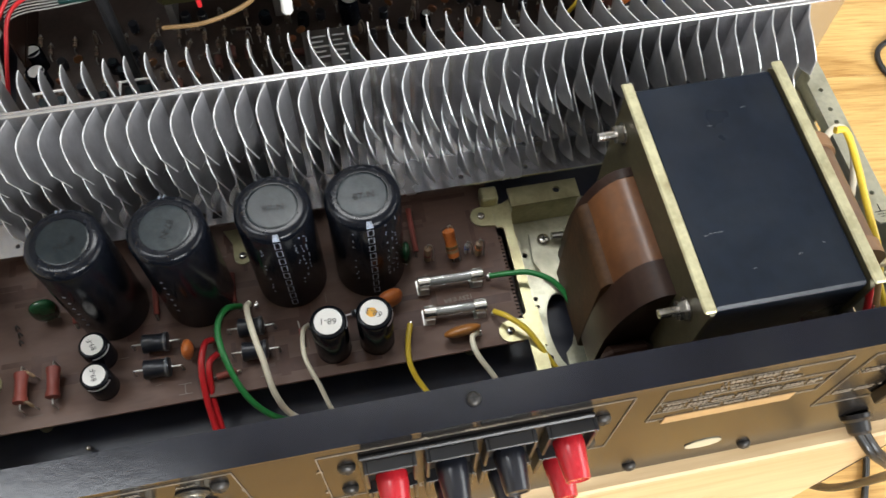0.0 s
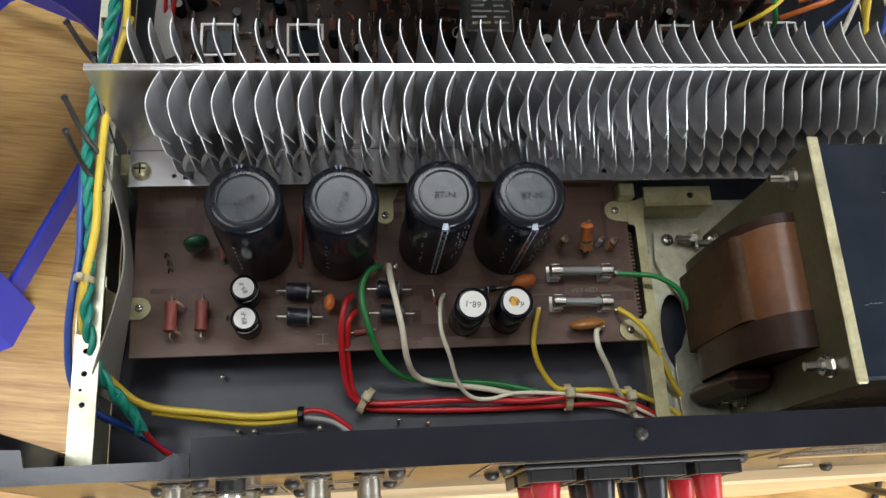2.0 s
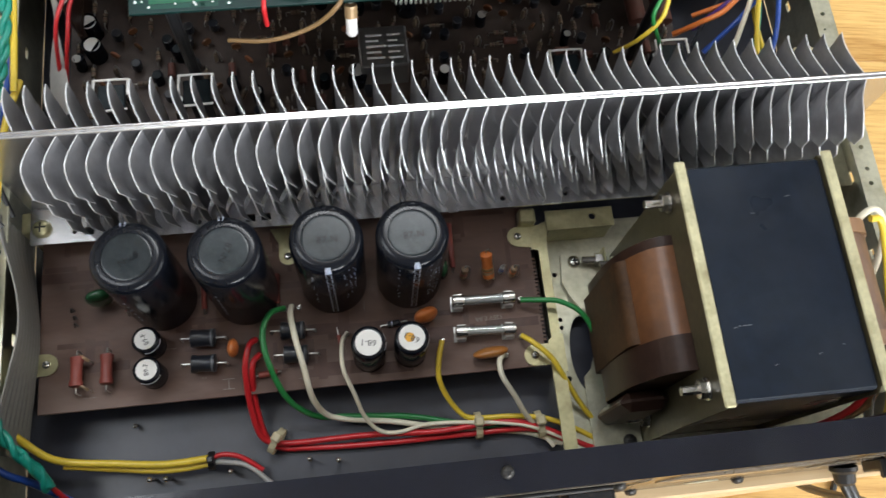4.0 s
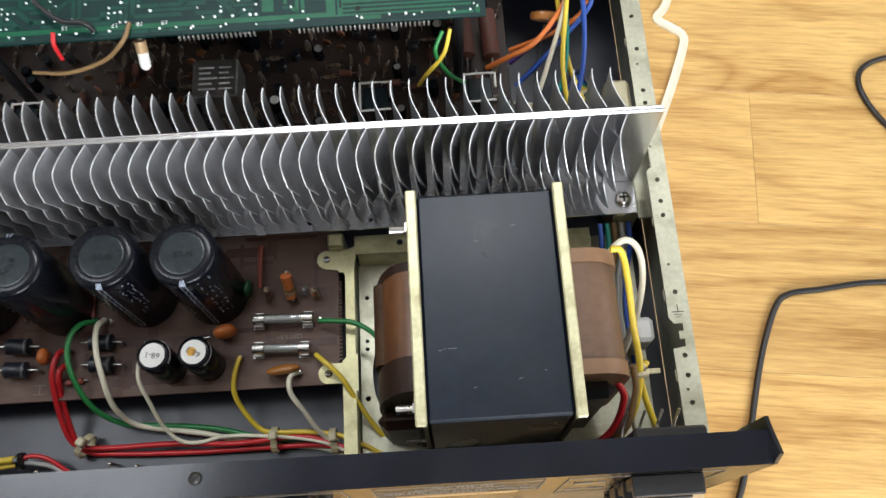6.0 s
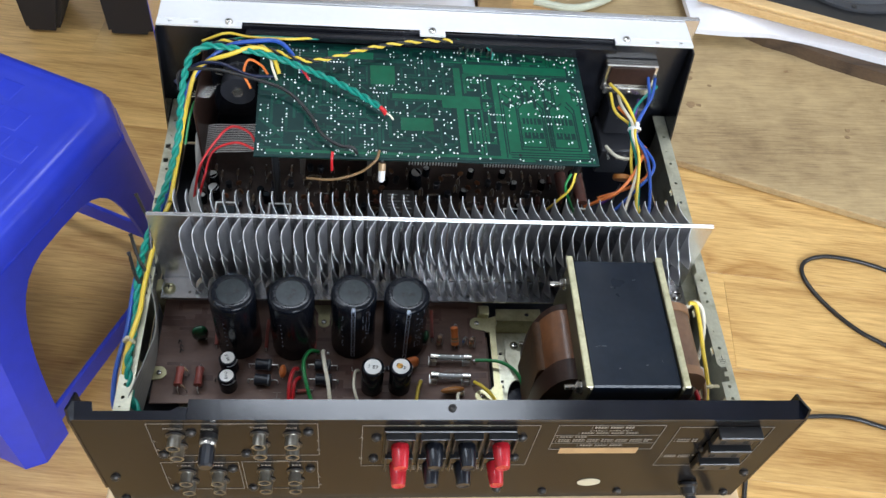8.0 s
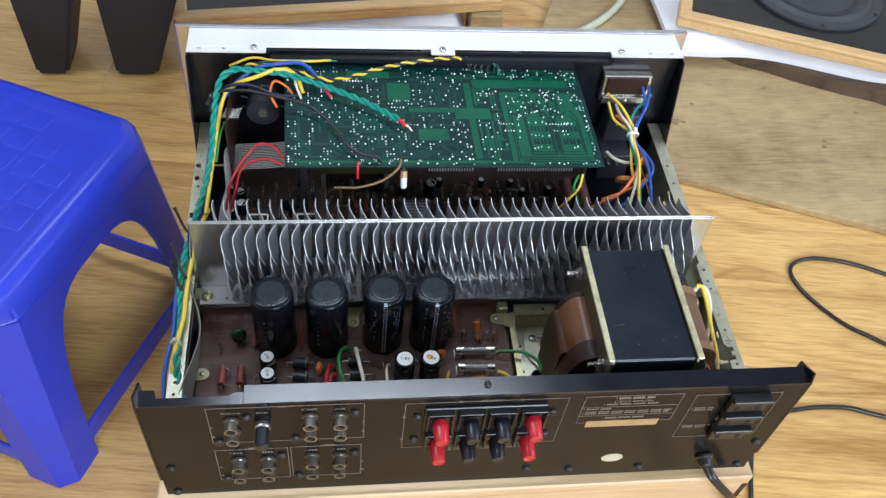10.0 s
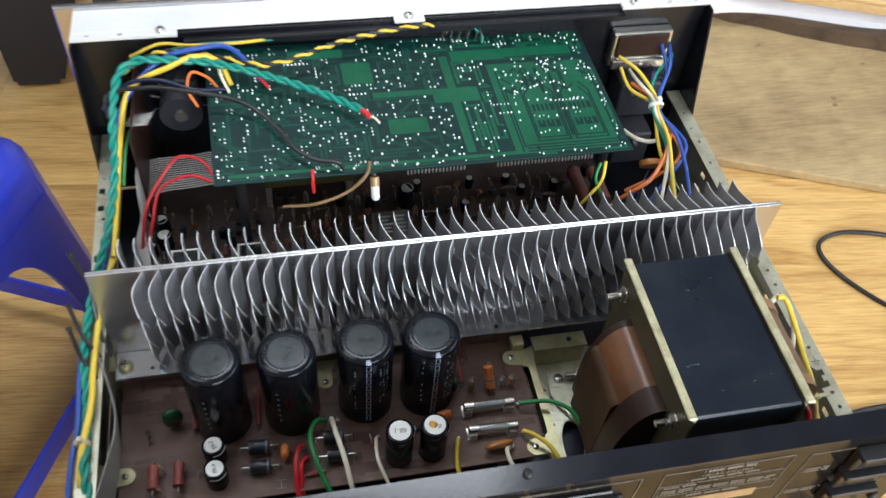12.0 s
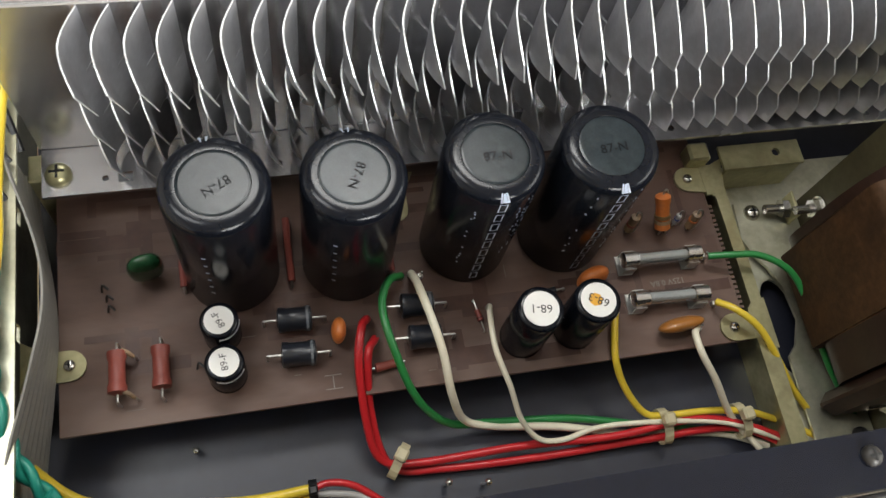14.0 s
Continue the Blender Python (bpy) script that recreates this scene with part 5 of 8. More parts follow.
for x, y, y2 in ((-0.1665, 0.128, 0.1135), (-0.1285, 0.136, 0.111), (-0.0915, 0.126, 0.1105), (0.0005, 0.146, 0.1215)):
    t = thing("wire_link", (x, y, ZB), "red-sleeved wire link between filter capacitors", "wire link", "red sleeved links")
    part("sleeve", tube([(x + 0.0003, y, ZB + 0.004), (x, (y + y2) / 2, ZB + 0.0048), (x, y2, ZB + 0.0035)], 0.0014, 8), "res_red", t)
    part("lead", tube([(x, y2, ZB + 0.0035), (x, y2 - 0.001, ZB + 0.002), (x, y2 - 0.0012, ZB)], 0.0005, 6), "lead", t)
axial((-0.0625, 0.0955), (-0.0605, 0.0830), 0.0011, 0.0045, "res_red", "tiny red glass diode on the supply board", [(0.7, "hole")], 0.0018, "diode", "rectifier diodes", lead_r=0.0003)
axial((-0.1045, 0.0742), (-0.0920, 0.0757), 0.0017, 0.0095, "res_red", "thin red-brown resistor at the board edge", height=0.0022)
axial((-0.0400, 0.0940), (-0.0265, 0.0955), 0.0016, 0.0065, "diode", "small black resistor behind two capacitors", [(0.3, "print_blue")], 0.0022)
for x, y in ((-0.1955, 0.1165), (-0.194, 0.1125), (-0.1935, 0.1085), (-0.1645, 0.0835)):
    t = thing("component_lead", (x, y, ZB), "dark cut lead standing on the board", "lead", "cut leads")
    part("wire", tube([(x, y, ZB), (x + 0.001, y + 0.001, ZB + 0.0035), (x + 0.003, y - 0.001, ZB + 0.004)], 0.0004, 6), "steel_dark", t)
for x, y in ((-0.1035, 0.0925), (-0.1015, 0.0845), (-0.0885, 0.1075), (-0.0845, 0.1085), (-0.081, 0.1075), (-0.0575, 0.0915), (-0.0095, 0.083), (0.0195, 0.0745), (0.0335, 0.1015), (0.0315, 0.0815), (0.0225, 0.0725)):
    t = thing("solder_pin", (x, y, ZB), "tinned wrap pin on the supply board", "pin", "solder pins")
    part("post", cyl((x, y, ZB), (x + 0.0004, y + 0.0003, ZB + 0.0055), 0.0005, 6), "nickel", t)
    part("wrap", lathe([(0.001, 0), (0.0013, 0.0008), (0.0009, 0.0022)], (x, y, ZB + 0.0012), (0, 0, 1), 10), "lead", t, smooth=60)


def fuse(x0, y0, x1, y1):
    a, b = Vector((x0, y0, 0.2925)), Vector((x1, y1, 0.2925))
    d = (b - a).normalized()
    t = thing("glass_fuse", ((a + b) / 2 - Vector((0, 0, 0.006))), "clear glass fuse with nickel end caps in clips", "fuse", "glass fuses")
    part("glass_tube", cyl(a + d * 0.004, b - d * 0.004, 0.0029, 20), "fuse_glass", t, "clear glass tube", smooth=40)
    part("filament", tube([a + d * 0.003, b - d * 0.003], 0.00025, 5, raw=True), "lead", t)
    part("sleeve_core", cyl(a + d * 0.0062, b - d * 0.0062, 0.0020, 12), "wire_grey", t, "pale core in the tube")
    for p, s in ((a, 1), (b, -1)):
        part("end_cap", lathe([(0.0025, 0), (0.0032, 0.0005), (0.0032, 0.0062), (0.0029, 0.0064)], p, d * s, 20), "nickel", t, "nickel end cap", 40)
        n = Vector((-d.y, d.x, 0))
        c = p + d * s * 0.0032
        cb_ = bmesh.new()
        rot = Matrix((d, n, Vector((0, 0, 1)))).transposed().to_4x4()
        for o in (-1, 1):
            box(-0.0022, 0.0022, o * 0.0036 - 0.0002, o * 0.0036 + 0.0002, -0.0064, -0.0005, bm=cb_)
        box(-0.0036, 0.0022, -0.004, 0.004, -0.0064, -0.0057, bm=cb_)
        bmesh.ops.transform(cb_, matrix=Matrix.Translation(c) @ rot, verts=cb_.verts)
        part("clip", cb_, "lead", t, "spring clip")


fuse(-0.0024, 0.1023, 0.0305, 0.1017)
fuse(-0.0024, 0.0862, 0.0288, 0.0850)
bd = bpy.data.objects["power_supply_board"]
letters("125V 0.8A", 0.0034, pose(0.0165, 0.0935, ZB + 0.0002, 0, 0, 181), "print_gold", bd)
sk = bmesh.new()
rs = random.Random(11)
for k in range(16):
    x, y = rs.uniform(-0.2, 0.03), rs.uniform(0.069, 0.15)
    w, h = rs.choice(((0.006, 0.00018), (0.00018, 0.005), (0.0025, 0.0002)))
    box(x - w / 2, x + w / 2, y - h / 2, y + h / 2, ZB + 0.00005, ZB + 0.00012, bm=sk)
for sx in (-0.118,):
    box(sx - 0.003, sx + 0.003, 0.0745, 0.0748, ZB + 0.00005, ZB + 0.00013, bm=sk)
    box(sx - 0.003, sx + 0.003, 0.0695, 0.0698, ZB + 0.00005, ZB + 0.00013, bm=sk)
    box(sx - 0.0002, sx + 0.0002, 0.0698, 0.0745, ZB + 0.00005, ZB + 0.00013, bm=sk)
tagged(part("board_print", sk, "print_gold", bd), kind="stuff")
trk = bmesh.new()
rs = random.Random(14)
for k in range(42):
    x, y = rs.uniform(-0.205, 0.035), rs.uniform(0.07, 0.15)
    w = rs.uniform(0.0018, 0.006)
    for s in range(rs.randrange(2, 5)):
        dx, dy = rs.choice(((1, 0), (-1, 0), (0, 1), (0, -1)))
        ln = rs.uniform(0.004, 0.03) * (1 if dx else 0.45)
        x2, y2 = min(0.040, max(-0.208, x + dx * ln)), min(0.154, max(0.068, y + dy * ln))
        x0, x1, y0, y1 = min(x, x2) - w / 2, max(x, x2) + w / 2, min(y, y2) - w / 2, max(y, y2) + w / 2
        z = ZB + 0.00002 + 0.000001 * (k * 5 + s) / 10
        trk.faces.new([trk.verts.new(p) for p in ((x0, y0, z), (x1, y0, z), (x1, y1, z), (x0, y1, z))])
        x, y = x2, y2
g = bmesh.ops.extrude_face_region(trk, geom=trk.faces[:])
bmesh.ops.translate(trk, verts=[v for v in g["geom"] if isinstance(v, bmesh.types.BMVert)], vec=(0, 0, 0.00004))
tagged(part("copper_track", trk, "board_track", bd, "dark copper tracks showing through the board"), kind="stuff")
tops = [o for o in bpy.data.objects if o.name.startswith("filter_capacitor")]
for o, turn in zip(sorted(tops, key=lambda q: q.location.x), (208, 245, 0, 3)):
    letters("87-N", 0.0046, Matrix.Translation((o.location.x + 0.0006, o.location.y - 0.001, 0.35634)) @ pose(0, 0, 0, 0, 0, turn), "cap_ink", o)
c3 = sorted(tops, key=lambda q: q.location.x)[2]
lb = box(-0.0022, 0.0022, -0.0012, 0.0012, 0, 0.00012)
box(-0.0016, 0.0016, -0.0006, 0.0006, 0.00012, 0.0002, bm=lb)
bmesh.ops.transform(lb, matrix=Matrix.Translation((-0.0523, 0.1105, 0.3558)) @ pose(0, 0, 0, 14, 8, 45), verts=lb.verts)
part("shoulder_print", lb, "print_blue", c3)

# ---------------------------------------------------------------- wiring of the supply board


def wire(name, pts, r, material, label, group="supply board wiring", per=7):
    t = thing(name, pts[0], label, "wire", group)
    part("insulation", tube(pts, r, 9, per=per), material, t, smooth=80)
    return t


wire("wire", [(-0.1035, 0.0925, 0.2905), (-0.1062, 0.0880, 0.2955), (-0.1088, 0.0760, 0.2925), (-0.1078, 0.0560, 0.2780), (-0.1035, 0.0450, 0.2690), (-0.0900, 0.0420, 0.2680), (-0.0500, 0.0420, 0.2690), (-0.0150, 0.0400, 0.2700), (0.0200, 0.0415, 0.2710), (0.0420, 0.0350, 0.2700), (0.0650, 0.0230, 0.2700), (0.09, 0.016, 0.268)], 0.00155, "wire_red", "thick red wire bundled along the rear panel")
wire("wire", [(-0.1015, 0.0850, 0.2900), (-0.1052, 0.0780, 0.2930), (-0.1058, 0.0600, 0.2780), (-0.1000, 0.0425, 0.2660), (-0.0800, 0.0390, 0.2650), (-0.0400, 0.0375, 0.2650), (0.0000, 0.0375, 0.2660), (0.0350, 0.0365, 0.2670), (0.0550, 0.0270, 0.2670), (0.08, 0.014, 0.267)], 0.00155, "wire_red", "thick red wire bundled along the rear panel")
wire("wire", [(-0.0885, 0.1075, 0.2905), (-0.0945, 0.1030, 0.2990), (-0.0985, 0.0930, 0.3010), (-0.0965, 0.0780, 0.2990), (-0.0895, 0.0620, 0.2860), (-0.0770, 0.0540, 0.2720), (-0.0600, 0.0525, 0.2690), (-0.0300, 0.0495, 0.2690), (-0.0050, 0.0435, 0.2690), (0.0200, 0.0390, 0.2640), (0.0450, 0.0340, 0.2640), (0.0680, 0.0300, 0.2690), (0.0980, 0.0215, 0.2700)], 0.0015, "wire_green", "green wire looping off the supply board")
wire("wire", [(-0.0845, 0.1080, 0.2905), (-0.0845, 0.1010, 0.2995), (-0.0825, 0.0880, 0.3030), (-0.0795, 0.0740, 0.2990), (-0.0770, 0.0610, 0.2880), (-0.0715, 0.0540, 0.2740), (-0.0600, 0.0510, 0.2690), (-0.0350, 0.0470, 0.2690), (-0.0050, 0.0405, 0.2650), (0.03, 0.036, 0.263), (0.05, 0.028, 0.263)], 0.00155, "wire_white", "cream white wire looping off the supply board")
wire("wire", [(-0.0575, 0.0915, 0.2905), (-0.0600, 0.0850, 0.2985), (-0.0605, 0.0720, 0.2990), (-0.0560, 0.0600, 0.2910), (-0.0520, 0.0500, 0.2810), (-0.0450, 0.0430, 0.2735), (-0.0350, 0.0415, 0.2715), (-0.0200, 0.0440, 0.2715), (0.0030, 0.0425, 0.2720), (0.03, 0.0385, 0.271), (0.052, 0.029, 0.27)], 0.0011, "wire_white", "thin white wire looping off the supply board")
wire("wire", [(-0.0095, 0.0830, 0.2900), (-0.0120, 0.0745, 0.2900), (-0.0130, 0.0650, 0.2870), (-0.0095, 0.0560, 0.2800), (-0.0020, 0.0470, 0.2730), (0.0060, 0.0445, 0.2720), (0.0250, 0.0435, 0.2725), (0.0420, 0.0405, 0.2720), (0.0570, 0.0335, 0.2710), (0.0700, 0.0260, 0.2700), (0.088, 0.02, 0.269)], 0.0014, "wire_yellow", "yellow wire bundled along the rear panel")
wire("wire", [(0.0215, 0.0730, 0.2895), (0.0180, 0.0690, 0.2935), (0.0185, 0.0610, 0.2935), (0.0245, 0.0520, 0.2860), (0.0300, 0.0440, 0.2770), (0.0360, 0.0380, 0.2690), (0.0450, 0.0270, 0.2650)], 0.0014, "wire_white", "short white wire dropping off the board")
wire("wire", [(0.0315, 0.0815, 0.2910), (0.0370, 0.0760, 0.2945), (0.0450, 0.0680, 0.2925), (0.0520, 0.0570, 0.2860), (0.0600, 0.0450, 0.2770), (0.0690, 0.0350, 0.2710), (0.08, 0.026, 0.27)], 0.0014, "wire_yellow", "yellow wire from a fuse to the deck")
wire("wire", [(0.0335, 0.1000, 0.2920), (0.0420, 0.0985, 0.2945), (0.0530, 0.0965, 0.2955), (0.0640, 0.0890, 0.2945), (0.0705, 0.0760, 0.2890), (0.0745, 0.0600, 0.2820), (0.0790, 0.0450, 0.2770), (0.0860, 0.0310, 0.2720), (0.097, 0.022, 0.27)], 0.0014, "wire_green", "green wire from a fuse to the transformer")
for x, y, dx in ((-0.0975, 0.0437, -0.6), (0.0060, 0.0410, 0), (0.0380, 0.0385, 0.1)):
    t = thing("cable_tie", (x, y, 0.262), "yellowed nylon tie round the wire bundle", "cable tie", "nylon ties")
    m = Matrix.Translation((x, y, 0.269)) @ pose(0, 0, 0, 0, 0, math.degrees(dx))
    bm = bmesh.new()
    ring = [bm.verts.new(m @ Vector((sx * 0.0017, 0.0062 * math.cos(a), 0.0055 * math.sin(a)))) for sx in (-1, 1) for a in (2 * math.pi * k / 16 for k in range(16))]
    for k in range(16):
        bm.faces.new((ring[k], ring[(k + 1) % 16], ring[16 + (k + 1) % 16], ring[16 + k]))
    g = bmesh.ops.extrude_face_region(bm, geom=bm.faces[:])
    mid = m.translation
    for v in [v for v in g["geom"] if isinstance(v, bmesh.types.BMVert)]:
        d = m.inverted() @ v.co
        v.co = m @ Vector((d.x, d.y * 1.13, d.z * 1.15))
    bmesh.ops.recalc_face_normals(bm, faces=bm.faces[:])
    part("strap", bm, "nylon", t)
    part("lock", box(-0.0023, 0.0023, -0.0015, 0.0035, 0.0052, 0.0102, 0.0008, m=m), "nylon", t)
for x, y in ((-0.0813, 0.0335), (-0.0670, 0.0315), (-0.1205, 0.0315), (-0.152, 0.031), (-0.16, 0.0315), (-0.169, 0.06)):
    t = thing("rivet_pin", (x, y, 0.2612), "thin nickel pin rising from the black pan", "pin", "pan pins")
    h = 0.0125 if y < 0.05 else 0.004
    part("post", cyl((x, y, 0.2612), (x, y - 0.001, 0.2612 + h), 0.0009, 8), "nickel", t)
    part("tip", lathe([(0.0009, 0), (0.0014, 0.0006), (0.0012, 0.0016), (0.0004, 0.0022)], (x, y - 0.001, 0.2612 + h), (0, 0, 1), 10), "nickel", t, smooth=60)

# left harness along the side rail
PATH = [(-0.2000, 0.0290, 0.296), (-0.2033, 0.0372, 0.303), (-0.2086, 0.0443, 0.311), (-0.2152, 0.0553, 0.318), (-0.2190, 0.0738, 0.325), (-0.2198, 0.0913, 0.327), (-0.2200, 0.1164, 0.327), (-0.2235, 0.1500, 0.329), (-0.2215, 0.1740, 0.333), (-0.2160, 0.2033, 0.340), (-0.2100, 0.2320, 0.346), (-0.2030, 0.2600, 0.366), (-0.1995, 0.2780, 0.391), (-0.1955, 0.3080, 0.403), (-0.1850, 0.3200, 0.406), (-0.1719, 0.3201, 0.4065), (-0.1392, 0.3154, 0.4055), (-0.1088, 0.3058, 0.402), (-0.0715, 0.2884, 0.398), (-0.0440, 0.2690, 0.396)]
t = thing("twisted_cable", (-0.2, 0.03, 0.262), "teal green twisted cable along the side rail", "cable")
part("strand", twisted(PATH, 0.0016, 0.021, 0, 10), "wire_teal", t, smooth=80)
part("strand", twisted(PATH, 0.0016, 0.021, math.pi, 10), "wire_teal", t, smooth=80)
part("heat_shrink", tube([(-0.0440, 0.2690, 0.396), (-0.0410, 0.2660, 0.395), (-0.0395, 0.2635, 0.3935)], 0.0019, 9), "wire_red", t, "red end sleeve", 80)
part("bare_core", tube([(-0.0400, 0.2640, 0.3945), (-0.0365, 0.2620, 0.3945), (-0.0335, 0.2600, 0.3915)], 0.0008, 6), "wire_white", t)
part("sleeve", tube([(-0.2086, 0.0443, 0.311), (-0.2033, 0.0372, 0.303), (-0.2000, 0.0310, 0.297)], 0.0026, 9), "wire_teal", t, "", 80)
part("core_red", tube([(-0.2000, 0.0310, 0.297), (-0.1950, 0.0240, 0.285), (-0.1880, 0.0190, 0.275)], 0.0013, 8), "wire_red", t)
wire("wire", [(-0.2118, 0.2540, 0.330), (-0.2160, 0.2100, 0.329), (-0.2240, 0.1750, 0.326), (-0.2255, 0.1400, 0.3265), (-0.2245, 0.1056, 0.3262), (-0.2262, 0.0869, 0.3262), (-0.2284, 0.0682, 0.320), (-0.2268, 0.0498, 0.314), (-0.2190, 0.0383, 0.304), (-0.2091, 0.0330, 0.293), (-0.1980, 0.0260, 0.284), (-0.19, 0.02, 0.275)], 0.0018, "wire_blue", "blue wire running along the side rail", "side harness")
wire("wire", [(-0.2061, 0.2224, 0.336), (-0.2120, 0.2000, 0.335), (-0.2160, 0.1740, 0.3305), (-0.2180, 0.1400, 0.328), (-0.2172, 0.1166, 0.330), (-0.2215, 0.0841, 0.327), (-0.2215, 0.0644, 0.313), (-0.2145, 0.0528, 0.292), (-0.2017, 0.0436, 0.281), (-0.1751, 0.0398, 0.276), (-0.1518, 0.0372, 0.275), (-0.1298, 0.0379, 0.275)], 0.0019, "wire_yellow", "yellow wire running round the supply board", "side harness")
wire("wire", [(-0.2000, 0.0410, 0.278), (-0.1751, 0.0375, 0.2725), (-0.1518, 0.0345, 0.272), (-0.1298, 0.0355, 0.272)], 0.0016, "wire_yellow", "yellow wire lying along the black pan", "side harness")
wire("wire", [(-0.1298, 0.0379, 0.2745), (-0.1236, 0.0392, 0.274), (-0.1150, 0.0370, 0.273), (-0.105, 0.03, 0.27)], 0.0013, "wire_red", "short red wire at the rear panel", "side harness")
wire("wire", [(-0.1298, 0.0360, 0.2725), (-0.1230, 0.0355, 0.272), (-0.1120, 0.0325, 0.271), (-0.1, 0.022, 0.27)], 0.0013, "wire_grey", "short grey wire at the rear panel", "side harness")
for x, y, z, a in ((-0.1295, 0.0368, 0.2738, 0), (-0.2215, 0.0935, 0.3265, 90)):
    t = thing("cable_tie", (x, y, z), "tie wrapped round the side harness", "cable tie", "harness ties")
    part("strap", lathe([(0.0036, -0.0016), (0.0046, -0.0014), (0.0046, 0.0014), (0.0036, 0.0016)], (x, y, z), (1, 0, 0) if a == 0 else (0.1, 1, 0), 16), "plastic_black" if a == 0 else "nylon", t)
    part("lock", box(x - 0.0015, x + 0.0015, y - 0.0015, y + 0.0015, z + 0.004, z + 0.0075, 0.0005), "plastic_black" if a == 0 else "nylon", t)
# grey ribbon standing between the harness and the board
t = thing("ribbon_cable", (-0.212, 0.1, 0.287), "grey flat ribbon cable standing beside the board", "ribbon cable")
rb = bmesh.new()
cols = []
for k in range(25):
    y = 0.045 + 0.112 * k / 24
    bulge = 0.0135 * math.sin(math.pi * min(1, max(0, (y - 0.045) / 0.112))) ** 1.5
    row = []
    for j in range(17):
        z = 0.287 + 0.044 * j / 16
        row.append(rb.verts.new((-0.2168 + bulge * (0.5 + 0.5 * j / 16) + (0.00035 if j % 2 else 0), y, z - 0.010 * max(0, 1 - k / 8) - 0.004 * max(0, (k - 16) / 8))))
    cols.append(row)
for a, b in zip(cols, cols[1:]):
    for j in range(16):
        rb.faces.new((a[j], b[j], b[j + 1], a[j + 1]))
g = bmesh.ops.extrude_face_region(rb, geom=rb.faces[:])
bmesh.ops.translate(rb, verts=[v for v in g["geom"] if isinstance(v, bmesh.types.BMVert)], vec=(-0.0007, 0, 0))
bmesh.ops.recalc_face_normals(rb, faces=rb.faces[:])
part("ribbon", rb, mat("dusty_flat_ribbon", (0.2, 0.19, 0.17), 0.5, 0, 0.15, 120), t)
for (a, b) in (((-0.2120, 0.1900, 0.330), (-0.2295, 0.2083, 0.352)), ((-0.2135, 0.158, 0.318), (-0.2168, 0.1915, 0.352)), ((-0.2150, 0.1500, 0.325), (-0.2275, 0.1695, 0.352)), ((-0.2170, 0.1380, 0.322), (-0.2265, 0.1540, 0.350))):
    t = thing("strap_end", a, "stiff black cable tie tail sticking up", "cable tie", "black tie tails")
    part("tail", tube([a, ((a[0] + b[0]) / 2 - 0.002, (a[1] + b[1]) / 2, (a[2] + b[2]) / 2 - 0.002), b], 0.0013, 6), "plastic_black", t)
    part("lock", lathe([(0.0014, 0), (0.0017, 0.0006), (0.0014, 0.002)], b, (Vector(b) - Vector(a)), 8), "plastic_black", t)

# transformer leads on the far side
wire("wire", [(0.1780, 0.1000, 0.378), (0.1830, 0.0990, 0.377), (0.1855, 0.0880, 0.371), (0.1875, 0.0700, 0.361), (0.1905, 0.0500, 0.348), (0.1880, 0.0330, 0.330), (0.1750, 0.0180, 0.312), (0.15, 0.0165, 0.295)], 0.0016, "wire_yellow", "yellow insulated transformer lead", "transformer leads")
wire("wire", [(0.1760, 0.1000, 0.358), (0.1860, 0.1080, 0.366), (0.1940, 0.1060, 0.362), (0.1975, 0.0950, 0.350), (0.1960, 0.0800, 0.330), (0.192, 0.066, 0.30)], 0.0016, "wire_white", "white transformer lead looping up", "transformer leads")
wire("wire", [(0.1785, 0.0450, 0.352), (0.1820, 0.0380, 0.345), (0.1760, 0.0250, 0.332), (0.1600, 0.0180, 0.318), (0.1400, 0.0165, 0.300)], 0.0017, "wire_red", "red transformer lead along the rear panel", "transformer leads")
wire("wire", [(0.1810, 0.0450, 0.345), (0.1850, 0.0370, 0.337), (0.1790, 0.0240, 0.322), (0.1620, 0.0175, 0.306), (0.14, 0.016, 0.29)], 0.0016, "wire_grey", "grey transformer lead along the rear panel", "transformer leads")
wire("wire", [(0.1870, 0.0520, 0.352), (0.1880, 0.0400, 0.342), (0.1800, 0.0230, 0.328), (0.1500, 0.0165, 0.312), (0.1150, 0.0160, 0.290)], 0.0016, "wire_brown", "ochre transformer lead along the rear panel", "transformer leads")
wire("wire", [(0.1930, 0.0540, 0.345), (0.1905, 0.0460, 0.340), (0.1890, 0.0360, 0.328), (0.1920, 0.0260, 0.315), (0.196, 0.018, 0.30)], 0.0016, "wire_white", "white lead dropping to the mains outlets", "transformer leads")
wire("wire", [(0.1960, 0.0560, 0.340), (0.1920, 0.0500, 0.341), (0.1950, 0.0400, 0.332), (0.2010, 0.0290, 0.318), (0.204, 0.02, 0.305)], 0.0016, "wire_yellow", "yellow lead dropping to the mains outlets", "transformer leads")
t = thing("cable_tie", (0.191, 0.051, 0.34), "pale nylon tie round transformer leads", "cable tie", "harness ties")
part("strap", lathe([(0.0045, -0.0014), (0.0052, 0), (0.0045, 0.0014)], (0.1905, 0.0500, 0.3455), (-0.1, 0.9, 0.5), 14, cap=False), "nylon", t)
part("tail", box(0.193, 0.2005, 0.049, 0.0515, 0.345, 0.3462, 0.0004), "nylon", t)
t = thing("wire_connector", (0.203, 0.085, 0.262), "white nylon wire connector beside the side rail", "connector")
part("shell", box(0.1985, 0.209, 0.073, 0.086, 0.291, 0.312, 0.002), "label_white", t)
part("collar", box(0.2, 0.2075, 0.0745, 0.0845, 0.262, 0.2909, 0.001), "nylon", t)
